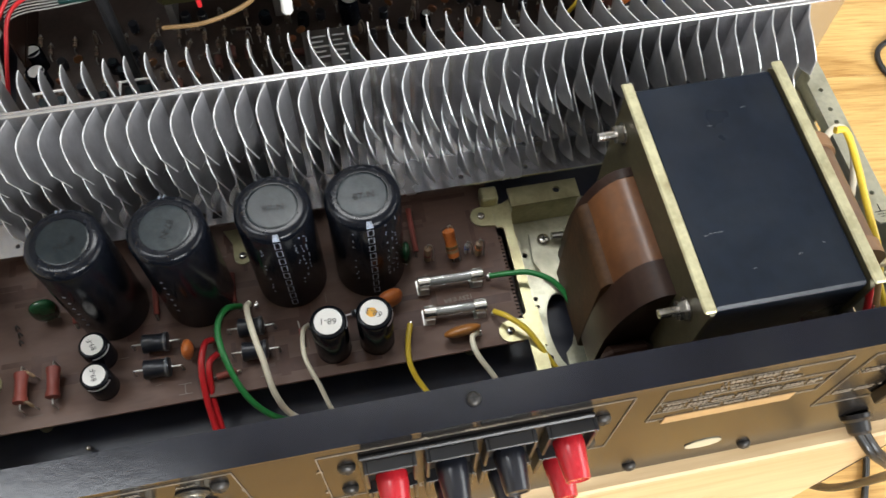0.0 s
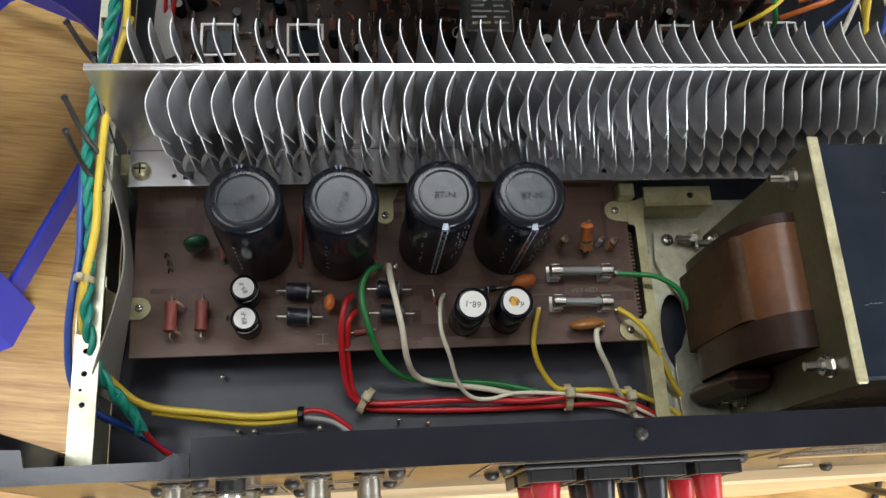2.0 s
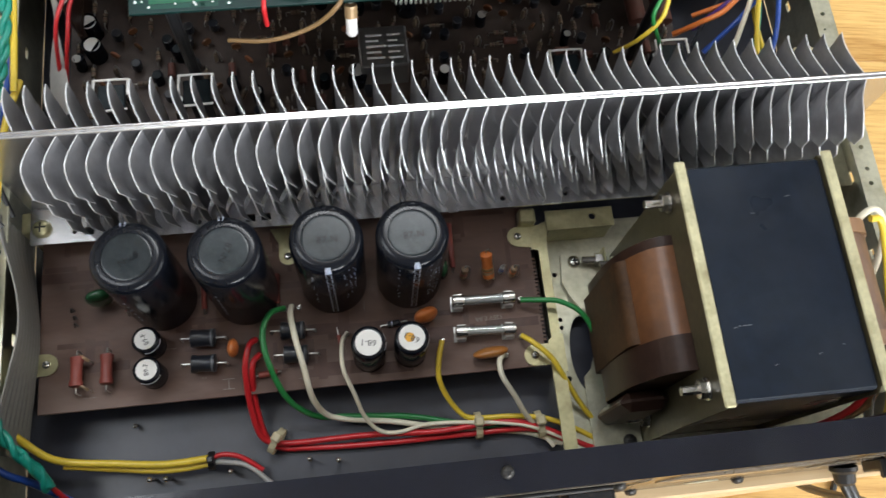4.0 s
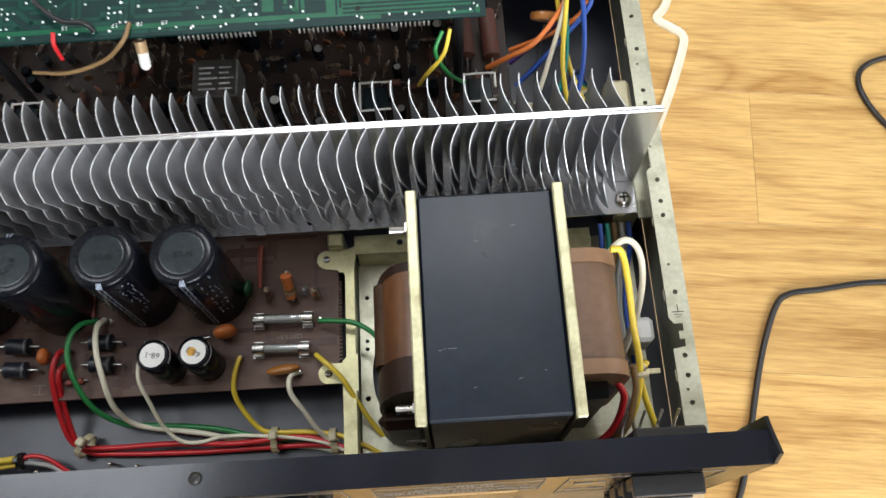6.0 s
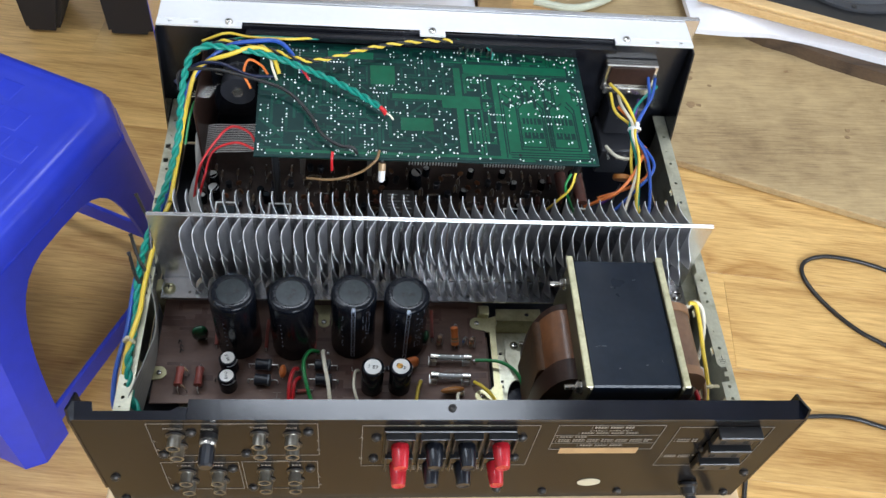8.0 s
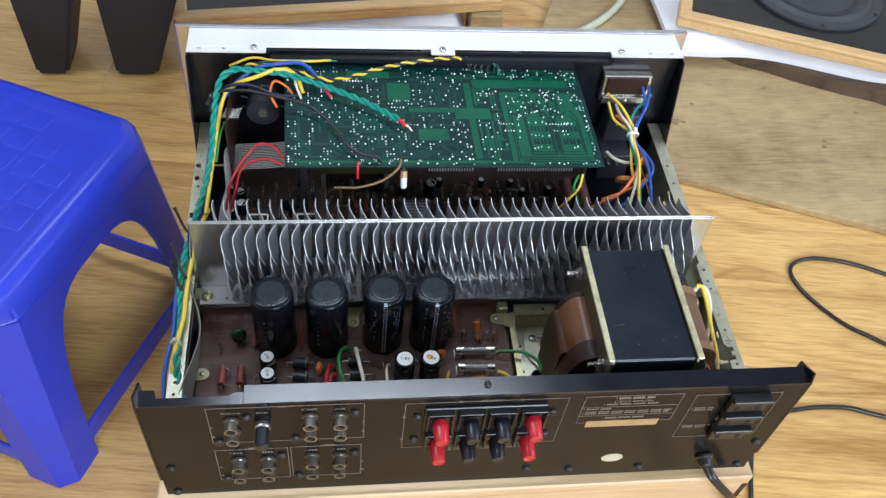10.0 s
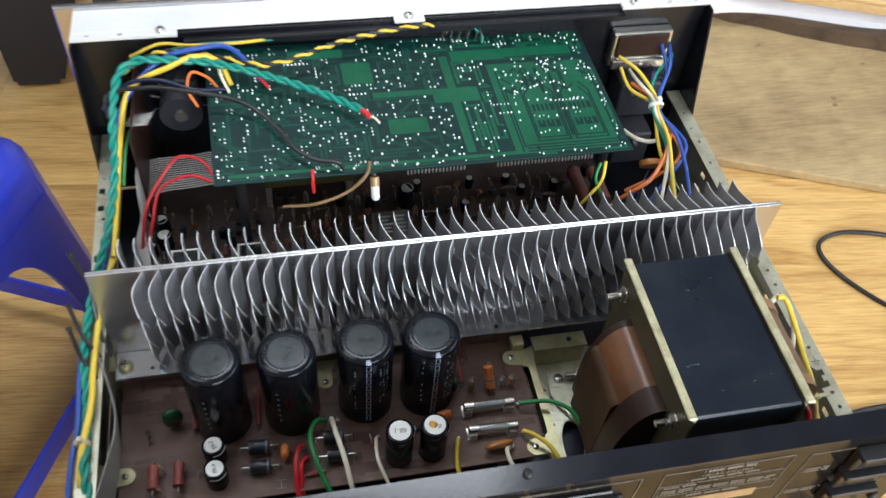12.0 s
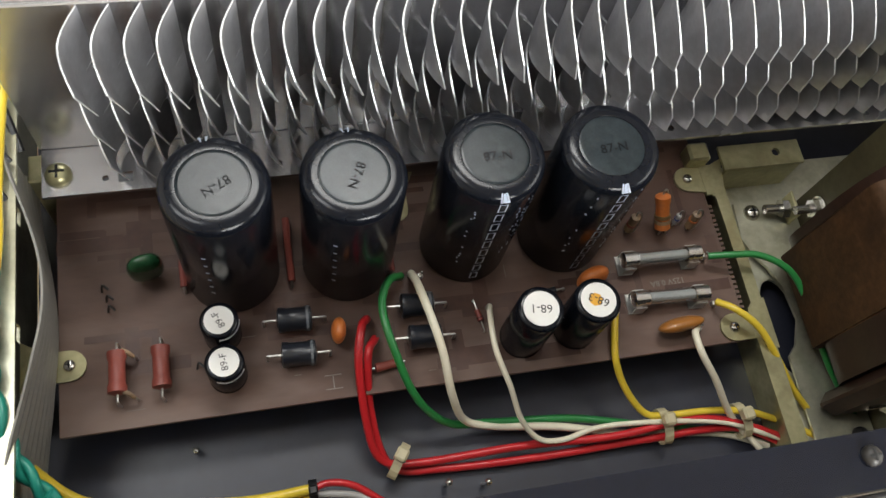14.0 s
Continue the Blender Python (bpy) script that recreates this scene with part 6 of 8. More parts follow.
for k, (c, x) in enumerate((("wire_blue", 0.192), ("wire_teal", 0.196), ("wire_brown", 0.2), ("wire_grey", 0.204), ("wire_blue", 0.208))):
    wire("wire", [(x, 0.147, 0.292), (x + 0.001, 0.135, 0.284), (x - 0.002, 0.12, 0.277), (x - 0.004, 0.1, 0.274), (x - 0.003, 0.07, 0.2735)], 0.0015, c, "wire passing under the heat sink corner", "corner wires")
t = thing("outlet_block", (0.2, 0.014, 0.33), "black moulded rear body of the mains outlets", "outlet")
part("body", box(0.176, 0.206, 0.0018, 0.0185, 0.318, 0.3865, 0.001), "plastic_black", t)
for k in range(4):
    part("solder_tag", tube([(0.1800 + k * 0.0075, 0.0185, 0.335), (0.1815 + k * 0.0078, 0.026, 0.337), (0.184 + k * 0.008, 0.033, 0.341)], 0.0007, 6), "nickel", t)

# ---------------------------------------------------------------- rear panel fittings


def rca(x, z, group="input jacks"):
    t = thing("phono_jack", (x, 0, z), "silver phono jack on the dark rear panel", "jack", group)
    part("ring", lathe([(0.0058, 0), (0.0058, 0.0005), (0.0048, 0.001)], (x, -0.0002, z), (0, -1, 0), 24), "plastic_black", t)
    part("shell", lathe([(0.0042, 0), (0.0042, 0.0008), (0.0040, 0.001), (0.0040, 0.0072), (0.0043, 0.0074), (0.0043, 0.0080), (0.0033, 0.0080), (0.0033, 0.002), (0.0, 0.002)], (x, -0.001, z), (0, -1, 0), 24, cap=False), "jack_nickel", t, "nickel shell", 40)
    part("core", lathe([(0.0030, 0), (0.0030, 0.0045), (0.0016, 0.0046), (0.0016, 0.001)], (x, -0.0032, z), (0, -1, 0), 16, cap=False), "plastic_black", t)


for x, z in ((-0.1695, 0.3749), (-0.1695, 0.3599), (-0.1183, 0.3770), (-0.1183, 0.3618), (-0.0984, 0.3763), (-0.0984, 0.3612), (-0.1700, 0.3173), (-0.1700, 0.3015), (-0.1497, 0.3171), (-0.1497, 0.3023), (-0.1187, 0.3190), (-0.1187, 0.3032), (-0.0990, 0.3179), (-0.0990, 0.3028)):
    rca(x, z)
t = thing("ground_post", (-0.149, 0, 0.376), "black ground terminal with knurled nickel collar", "terminal")
part("base", lathe([(0.0055, 0), (0.0055, 0.0038)], (-0.149, -0.0001, 0.376), (0, -1, 0), 20), "plastic_black", t)
part("collar", lathe([(0.0050, 0), (0.0054, 0.0008), (0.0054, 0.0030), (0.0050, 0.0038)], (-0.149, -0.004, 0.376), (0, -1, 0), 20), "nickel", t, "knurled nickel collar", 30)
part("cap", lathe([(0.0046, 0), (0.0048, 0.001), (0.0046, 0.012), (0.0038, 0.0135)], (-0.149, -0.0079, 0.376), (0, -1, 0), 12), "post_black", t, "fluted black cap")
t = thing("speaker_terminal_block", (0, 0, 0.355), "black moulded block carrying the speaker posts", "terminal block")
part("back_plate", box(-0.0415, 0.0425, -0.002, -0.0001, 0.3335, 0.3835, 0.0006), "plastic_black", t)
for x in (-0.031, -0.0095, 0.0115, 0.0335):
    for z in (0.3690, 0.3400):
        sh = box(x - 0.0092, x - 0.0078, -0.0068, -0.0021, z - 0.0085, z + 0.0135, 0.0003)
        box(x + 0.0078, x + 0.0092, -0.0068, -0.0021, z - 0.0085, z + 0.0135, 0.0003, bm=sh)
        box(x - 0.0078, x + 0.0078, -0.0068, -0.0021, z + 0.0125, z + 0.0135, 0.0003, bm=sh)
        part("shroud", sh, "plastic_black", t)
for i, x in enumerate((-0.031, -0.0095, 0.0115, 0.0335)):
    for z in (0.3690, 0.3400):
        c = "post_red" if i in (0, 3) else "post_black"
        w_ = "red" if i in (0, 3) else "black"
        p = thing("binding_post", (x, -0.002, z), f"glossy {w_} screw-down speaker binding post", "binding post", f"{w_} speaker posts")
        part("stud", cyl((x, -0.0021, z), (x, -0.0045, z), 0.0024, 14), "nickel", p)
        part("washer", lathe([(0.0047, 0), (0.0047, 0.001)], (x, -0.0035, z), (0, -1, 0), 20), "nickel", p)
        bm = lathe([(0.0057, 0), (0.0059, 0.0008), (0.0056, 0.005), (0.0046, 0.0146), (0.0043, 0.0153), (0.0037, 0.0153), (0.0035, 0.0148)], (x, -0.0046, z), (0, -1, 0), 18)
        part("cap", bm, c, p, f"tapered {w_} plastic cap", 25)
t = thing("mains_outlets", (0.19, 0, 0.355), "stack of black mains outlet sockets on the rear panel", "outlet")
for z in (0.3785, 0.3575, 0.3365):
    x = 0.187
    ob = part("socket", box(x - 0.0138, x + 0.0138, -0.0052, -0.0002, z - 0.0095, z + 0.0052, 0.0006), "plastic_black", t)
    part("hood", box(x - 0.0145, x + 0.0145, -0.0088, -0.0002, z + 0.0053, z + 0.0090, 0.0006), "plastic_black", ob, "projecting black hood")
    for dx in (-0.0078, 0.0078):
        part("slot", box(x + dx - 0.0018, x + dx + 0.0018, -0.0054, -0.0046, z - 0.0070, z + 0.0015), "hole", ob)
t = thing("mains_cable", (0.1855, 0, 0.29), "black twin mains cable leaving through a strain relief", "cable")
part("strain_relief", lathe([(0.0068, 0), (0.007, 0.002), (0.0056, 0.0035), (0.0052, 0.008), (0.004, 0.0095)], (0.1835, -0.0002, 0.2915), (0, -1, -0.25), 14), "plastic_black", t, "", 30)
for o in (-0.0016, 0.0016):
    part("core", tube([(0.1840 + o, -0.008, 0.2890), (0.1890 + o, -0.017, 0.2840), (0.2015 + o, -0.021, 0.2700), (0.2153 + o, -0.021, 0.2490), (0.236 + o, -0.018, 0.2), (0.252 + o, -0.005, 0.1), (0.27 + o, 0.02, 0.02), (0.3 + o, 0.04, 0.0035), (0.334 + o, 0.03, 0.0035)], 0.0023, 8), "wire_black", t, smooth=80)
for x, z in ((-0.218, 0.3095), (-0.2187, 0.2705), (-0.1595, 0.3795), (-0.1807, 0.3467), (-0.1288, 0.348), (-0.0884, 0.3805), (-0.1807, 0.2903), (-0.1397, 0.323), (-0.1291, 0.289), (-0.0888, 0.3224), (-0.0461, 0.3715), (-0.047, 0.339), (0.0475, 0.3712), (0.0473, 0.3393), (0.0435, 0.282), (0.0778, 0.2774), (0.1343, 0.2763), (0.2176, 0.2723), (0.2192, 0.3104), (0.1745, 0.3525), (0.19, 0.2835)):
    screw("screw", (x, -0.0001, z), (0, -1, 0), 0.0032, "steel_dark", "rear panel screws", "black domed screw on the rear panel")
# printed frames and words on the panel


def outline(x0, x1, z0, z1, name="print_frame", gap=()):
    w = 0.00035
    bm = box(x0, x1, -0.0004, -0.0001, z1 - w, z1)
    box(x0, x1, -0.0004, -0.0001, z0, z0 + w, bm=bm)
    box(x0, x0 + w, -0.0004, -0.0001, z0 + w, z1 - w, bm=bm)
    box(x1 - w, x1, -0.0004, -0.0001, z0 + w, z1 - w, bm=bm)
    part(name, bm, "print_gold", rp)


outline(-0.1846, -0.0822, 0.3448, 0.3924)
outline(-0.1852, -0.1350, 0.2872, 0.3340)
outline(-0.1332, -0.0836, 0.2874, 0.3346)
outline(-0.0552, 0.0566, 0.3265, 0.3895)
outline(0.1476, 0.2110, 0.3245, 0.3865)
outline(0.0680, 0.1380, 0.3525, 0.3895)
bars = bmesh.new()
for x0, x1, z, h in ((0.090, 0.118, 0.3862, 0.0026), (0.083, 0.124, 0.3780, 0.0016), (0.070, 0.090, 0.3720, 0.0015), (0.070, 0.135, 0.3680, 0.0013), (0.070, 0.133, 0.3655, 0.0013), (0.086, 0.118, 0.3590, 0.0020),
                     (-0.028, 0.035, 0.3235, 0.0012), (-0.028, 0.035, 0.3205, 0.0012), (0.150, 0.166, 0.3680, 0.0013), (0.150, 0.166, 0.3650, 0.0013), (0.149, 0.172, 0.3420, 0.0012), (0.149, 0.170, 0.3395, 0.0012), (0.176, 0.200, 0.3862, 0.0013), (0.068, 0.138, 0.3745, 0.0003), (0.068, 0.138, 0.3625, 0.0003),
                     (-0.175, -0.166, 0.3285, 0.0014), (-0.155, -0.145, 0.3285, 0.0014), (-0.123, -0.114, 0.3285, 0.0014), (-0.103, -0.094, 0.3285, 0.0014), (-0.164, -0.152, 0.3352, 0.0018), (-0.112, -0.1, 0.3352, 0.0018)):
    n = max(1, int((x1 - x0) / 0.0019)) if h > 0.0005 else 1
    for k in range(n):
        a = x0 + (x1 - x0) * k / n
        box(a, a + (x1 - x0) / n * (0.7 if n > 1 else 1) * (1 if n < 3 or (k * 7) % 5 else 0.25), -0.0004, -0.0001, z - h / 2, z + h / 2, bm=bars)
tagged(part("print_rest", bars, "print_gold", rp), kind="stuff")
for txt, x, z, s in (("STEREO AMPLIFIER", 0.1035, 0.3815, 0.0034), ("INPUT", -0.1336, 0.3918, 0.0036), ("PHONO", -0.1694, 0.3852, 0.0034), ("GND", -0.1492, 0.3845, 0.0034), ("TUNER", -0.1183, 0.3868, 0.0034), ("AUX", -0.0984, 0.3862, 0.0034), ("L", -0.183, 0.3675, 0.004), ("R", -0.183, 0.3535, 0.004), ("L", -0.0825, 0.3675, 0.004), ("R", -0.0825, 0.3535, 0.004),
                     ("L", -0.183, 0.308, 0.004), ("R", -0.183, 0.294, 0.004), ("L", -0.0825, 0.308, 0.004), ("R", -0.0825, 0.294, 0.004), ("A", -0.0555, 0.3715, 0.0042), ("B", -0.0555, 0.3395, 0.0042), ("R", -0.018, 0.3895, 0.0046), ("SPEAKERS", 0.003, 0.3895, 0.0034), ("L", 0.024, 0.3895, 0.0046)):
    letters(txt, s, pose(x, -0.0003, z, 90, 0, 0), "print_gold", rp)
part("sticker", box(0.0757, 0.1290, -0.0005, -0.0001, 0.3462, 0.3548), "sticker", rp, "aged gold strip sticker")
ov = lathe([(0.0085, 0), (0.0085, 0.0004)], (0, 0, 0), (0, -1, 0), 28)
bmesh.ops.transform(ov, matrix=Matrix.Translation((0.1088, -0.0001, 0.2944)) @ Matrix.Diagonal((1, 1, 0.75, 1)), verts=ov.verts)
part("sticker", ov, "sticker_oval", rp, "torn pale oval sticker")

# ---------------------------------------------------------------- green board, solder side up
NL, UX = Vector((-0.1393, 0.2195, 0.3895)), Vector((0.2707, 0.0075, -0.0085))
GU = UX.normalized()
GV = (Vector((-0.0277, 1, 0.03)) - GU * GU.dot(Vector((-0.0277, 1, 0.03)))).normalized()
GM = Matrix((GU, GV, GU.cross(GV))).transposed().to_4x4()
GM.translation = NL
GW, GD = 0.2709, 0.126
gb = thing("green_circuit_board", (0, 0.28, 0.3), "green circuit board with its solder side facing up", "circuit board")
part("board", box(0, GW, 0, GD, -0.0016, 0, 0.0002, m=GM), "pcb_dark", gb, "dark green laminate")
part("connector_tab", box(0.165, 0.225, GD, GD + 0.012, -0.0016, -0.0001, 0.0002, m=GM), "pcb_dark", gb)
rs = random.Random(21)
CELL = 0.0029
NX, NY = int(GW / CELL) - 1, int(GD / CELL) - 1
taken = {}
copper, thin, pads = bmesh.new(), bmesh.new(), []


def at_cell(c):
    return Vector(((c[0] + 1) * CELL, (c[1] + 1) * CELL, 0))


def strip(bm, a, b, w, h, over=0.45):
    d = (b - a)
    ln = d.length
    if ln < 1e-6:
        return
    d = d / ln
    n = Vector((-d.y, d.x, 0)) * w / 2
    a, b = a - d * w * over, b + d * w * over
    q = [a - n, b - n, b + n, a + n]
    hi = [bm.verts.new(GM @ (p + Vector((0, 0, h)))) for p in q]
    lo = [bm.verts.new(GM @ (p + Vector((0, 0, 0.00001)))) for p in q]
    bm.faces.new(hi)
    for i in range(4):
        bm.faces.new((lo[i], lo[(i + 1) % 4], hi[(i + 1) % 4], hi[i]))


DIRS = [(1, 0), (0, 1), (-1, 0), (0, -1), (1, 1), (-1, 1), (1, -1), (-1, -1)]
# broad pours first, with dark islands left in them
islands = bmesh.new()
for lift, (px, py, pw, ph) in enumerate(((30, 27, 8, 8), (54, 2, 3, 34), (57, 33, 32, 4), (36, 22, 16, 2), (2, 1, 86, 1), (18, 37, 14, 3), (65, 1, 26, 31), (38, 10, 10, 5), (50, 19, 12, 5))):
    for i in range(px, min(px + pw, NX)):
        for j in range(py, min(py + ph, NY)):
            taken[(i, j)] = -1
    a, b = at_cell((px, py + ph / 2 - 0.5)), at_cell((min(px + pw, NX) - 1, py + ph / 2 - 0.5))
    strip(copper, a, b, ph * CELL * 0.95, 0.00005 + 0.000004 * lift, 0.0)
# two amplifier chips side by side, with nested gaps bent round them
for cx in (0.2205, 0.2470):
    for k in range(6):
        for v in (0.0225, 0.0375, 0.0530):
            pads.append(Vector((cx + (k - 2.5) * 0.0031, v + rs.uniform(-0.0012, 0.0012), 0)))
    for v in (0.0300, 0.0455):
        strip(islands, Vector((cx - 0.0085, v, 0)), Vector((cx + 0.0085, v, 0)), 0.0068, 0.0001, 0.0)
    for k in range(5):
        x = cx + (k - 2) * 0.0031 - 0.0016
        strip(copper, Vector((x, 0.027 + 0.003 * (k % 2), 0)), Vector((x, 0.049, 0)), 0.0011, 0.00014, 0.0)
    for w, lo, hi in ((0.0098, 0.0175, 0.0590), (0.0113, 0.0145, 0.0520 + 0.012)):
        for p, q in (((-w, lo), (w, lo)), ((-w, lo), (-w, hi)), ((w, lo), (w, hi - 0.004)), ((-w, hi), (-w + 0.006, hi + 0.008)), ((w, hi - 0.004), (w - 0.005, hi + 0.004)), ((-w + 0.006, hi + 0.008), (-w + 0.006, hi + 0.022))):
            strip(islands, Vector((cx + p[0], p[1], 0)), Vector((cx + q[0], q[1], 0)), 0.0012, 0.0001)
    for k in range(14):
        pads.append(Vector((cx + rs.uniform(-0.012, 0.012), rs.uniform(0.063, 0.094), 0)))
for k in range(13):
    for x in (0.2025, 0.2655):
        pads.append(Vector((x + rs.uniform(-0.001, 0.001), 0.008 + k * 0.0068 + rs.uniform(-0.0015, 0.0015), 0)))
for x, v0, v1 in ((0.1965, 0.006, 0.084), (0.1985, 0.01, 0.07), (0.2338, 0.018, 0.078), (0.2352, 0.018, 0.082)):
    strip(islands, Vector((x, v0, 0)), Vector((x, v1, 0)), 0.0012, 0.0001)
for v in (0.0062, 0.0088, 0.0112):
    strip(islands, Vector((0.200, v, 0)), Vector((0.266, v, 0)), 0.0012, 0.0001)
for k in range(46):
    p = Vector((rs.uniform(0.199, 0.266), rs.uniform(0.06, 0.095), 0))
    q = p + rs.choice((Vector((0.006, 0, 0)), Vector((0, 0.006, 0)), Vector((0.004, 0.004, 0)), Vector((-0.004, 0.004, 0)))) * rs.uniform(0.5, 1.6)
    if q.x < 0.267 and q.y < 0.097:
        strip(islands, p, q, rs.choice((0.0009, 0.0012, 0.0026)), 0.00009 + 0.000001 * k)
        pads.append(p + Vector((0.0016, -0.0014, 0)))
        pads.append(q + Vector((-0.0012, 0.0018, 0)))
strip(islands, Vector((0.207, 0.0985, 0)), Vector((0.268, 0.0985, 0)), 0.0012, 0.0001)
tagged(part("mask_gap", islands, "pcb_dark", gb), kind="stuff")
for k in range(900):
    c = (rs.randrange(NX), rs.randrange(NY))
    if c in taken:
        continue
    taken[c] = k
    w = rs.choice((0.0017, 0.0022, 0.0025))
    start, run = c, [c]
    d = DIRS[rs.randrange(4)]
    for s in range(rs.randrange(1, 6)):
        for step in range(rs.randrange(1, 9)):
            n = (c[0] + d[0], c[1] + d[1])
            if not (0 <= n[0] < NX and 0 <= n[1] < NY) or n in taken:
                break
            if d[0] and d[1] and taken.get((c[0] + d[0], c[1]), -2) == taken.get((c[0], c[1] + d[1]), -3):
                break
            taken[n] = k
            c = n
        if c != run[-1]:
            run.append(c)
        d = DIRS[rs.randrange(8 if rs.random() < 0.4 else 4)]
    for a, b in zip(run, run[1:]):
        # tracks on the left take the green toned down for sheen
        strip(copper if at_cell(a).x > 0.165 else thin, at_cell(a), at_cell(b), w, 0.00007)
    if len(run) > 1:
        pads += [at_cell(run[0]), at_cell(run[-1])]
    else:
        strip(thin, at_cell(c) - Vector((0.0008, 0, 0)), at_cell(c) + Vector((0.0008, 0, 0)), 0.0018, 0.00007)
        if rs.random() < 0.6:
            pads.append(at_cell(c))
tagged(part("copper_track", copper, "pcb_green", gb, "green masked copper tracks"), kind="stuff")
tagged(part("copper_track", thin, "pcb_mid", gb, "green masked copper tracks, toned down for the sheen"), kind="stuff")
# rows of pins of integrated circuits
for cx, cy in ((0.195, 0.047), (0.2395, 0.047), (0.1, 0.075), (0.06, 0.1)):
    for k in range(7):
        for r in (-1, 1):
            pads.append(Vector((cx + (k - 3) * 0.0026, cy + r * 0.0042, 0)))
pads += [Vector((0.004 + 0.0027 * k, 0.004, 0)) for k in range(0, 98, 3)]
sp = bmesh.new()
for p in pads:
    if rs.random() < 0.36:
        continue
    r, h = rs.uniform(0.0005, 0.00095), rs.uniform(0.0006, 0.0014)
    rings = []
    for f, g in ((1, 0.00006), (0.72, 0.45), (0.25, 1)):
        rings.append([sp.verts.new(GM @ (p + Vector((r * f * math.cos(a), r * f * math.sin(a), h * g)))) for a in (math.pi * k / 3 for k in range(6))])
    for a, b in zip(rings, rings[1:]):
        for i in range(6):
            sp.faces.new((a[i], a[(i + 1) % 6], b[(i + 1) % 6], b[i]))
    sp.faces.new(rings[-1])
tagged(part("solder_joints", sp, "solder", gb, "bright solder joints", 60), kind="stuff")
for k, n in enumerate(("15", "16", "17", "18", "19")):
    letters(n, 0.0036, GM @ pose(0.063 + k * 0.0122, 0.0072, 0.0002, 0, 0, 180), "print_white", gb)
part("mounting_hole", lathe([(0.0014, 0), (0.0014, 0.0001)], GM @ Vector((0.207, 0.0085, 0.0001)), GM.to_3x3() @ Vector((0, 0, 1)), 16), "hole", gb)
for k in range(5):
    p = GM @ Vector((0.166 + k * 0.0062, 0.1195, 0))
    part("header_pin", tube([p, p + Vector((0.0003, 0, 0.006)), p + Vector((0.001, -0.0005, 0.0085))], 0.0007, 6), "nickel", gb, "tall header pin")
comb = bmesh.new()
for k in range(46):
    x = 0.118 + k * 0.0023 + (0.02 if k > 16 else 0)
    if x < GW - 0.004:
        box(x, x + 0.0008, -0.001, 0.0004, -0.0045, -0.0016, bm=comb, m=GM)
tagged(part("edge_pin", comb, "lead", gb), kind="stuff")
for x, y in ((-0.125, 0.232), (0.118, 0.24), (-0.12, 0.325), (0.12, 0.335)):
    part("spacer", cyl((x, y, 0.2895), (x, y, 0.3795), 0.003, 10), "plastic_black", gb)

# ---------------------------------------------------------------- main board behind the heat sink
mb = thing("main_circuit_board", (-0.02, 0.26, 0.2612), "dusty brown main circuit board behind the heat sink", "circuit board")
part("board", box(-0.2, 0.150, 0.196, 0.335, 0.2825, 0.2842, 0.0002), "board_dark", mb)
for x, y in ((-0.19, 0.205), (0.14, 0.205), (-0.19, 0.325), (0.14, 0.325)):
    part("standoff", cyl((x, y, 0.2612), (x, y, 0.2825), 0.003, 10), "zinc", mb)
ZM = 0.2842
rs = random.Random(8)
used = []


def free_spot(x, y, r):
    if any((x - a) ** 2 + (y - b) ** 2 < (r + c) ** 2 for a, b, c in used):
        return False
    used.append((x, y, r))
    return True


def mini_cap(x, y, r, h, material, label):
    t = thing("electrolytic_capacitor", (x, y, ZM), label, "capacitor", "main board capacitors")
    part("can", lathe([(r, 0), (r, h - 0.0008), (r * 0.9, h)], (x, y, ZM), (rs.uniform(-.1, .1), rs.uniform(-.1, .1), 1), 18), "cap_black", t, "", 40)
    part("top", lathe([(r * 0.8, 0), (r * 0.78, 0.0002)], (x, y, ZM + h), (0, 0, 1), 18), material, t)


for x, y, r, h, c in ((-0.1870, 0.2800, 0.0055, 0.013, "label_white"), (-0.1845, 0.2655, 0.0055, 0.013, "label_white"), (-0.0085, 0.2840, 0.0058, 0.018, "wire_grey"), (-0.041, 0.2385, 0.0052, 0.014, "wire_grey"), (0.0085, 0.2365, 0.0035, 0.012, "label_white"), (-0.1385, 0.2300, 0.0026, 0.009, "label_white"), (0.0820, 0.2550, 0.0026, 0.011, "wire_grey"), (-0.17, 0.2335, 0.004, 0.01, "wire_grey")):
    used.append((x, y, r))
    mini_cap(x, y, r, h, c, "small black capacitor with pale top on the main board")
t = thing("relay", (-0.0245, 0.2480, ZM), "relay under a dusty clear plastic cover", "relay")
used.append((-0.0245, 0.248, 0.017))
part("cover", box(-0.0385, -0.0115, 0.2355, 0.2610, ZM + 0.0003, ZM + 0.021, 0.001), "relay", t, "clear plastic cover")
part("coil", cyl((-0.034, 0.2480, ZM + 0.008), (-0.020, 0.2480, ZM + 0.008), 0.006, 18), "copper", t)
part("frame", box(-0.0365, -0.0140, 0.2385, 0.2395, ZM + 0.001, ZM + 0.018), "nickel", t)
for k in range(5):
    part("contact", box(-0.0355 + k * 0.0048, -0.0335 + k * 0.0048, 0.2400, 0.2580, ZM + 0.0165, ZM + 0.0173, 0.0003), "nickel", t, "nickel contact spring")
for k, ln in enumerate((0.010, 0.008, 0.011, 0.007, 0.009)):
    part("print_bar", box(-0.0345, -0.0345 + ln, 0.2400 + k * 0.0036, 0.2413 + k * 0.0036, ZM + 0.02105, ZM + 0.0212), "print_white", t)
    part("print_bar", box(-0.0225, -0.0225 + ln * 0.8, 0.2400 + k * 0.0036, 0.2411 + k * 0.0036, ZM + 0.02105, ZM + 0.0212), "print_white", t)
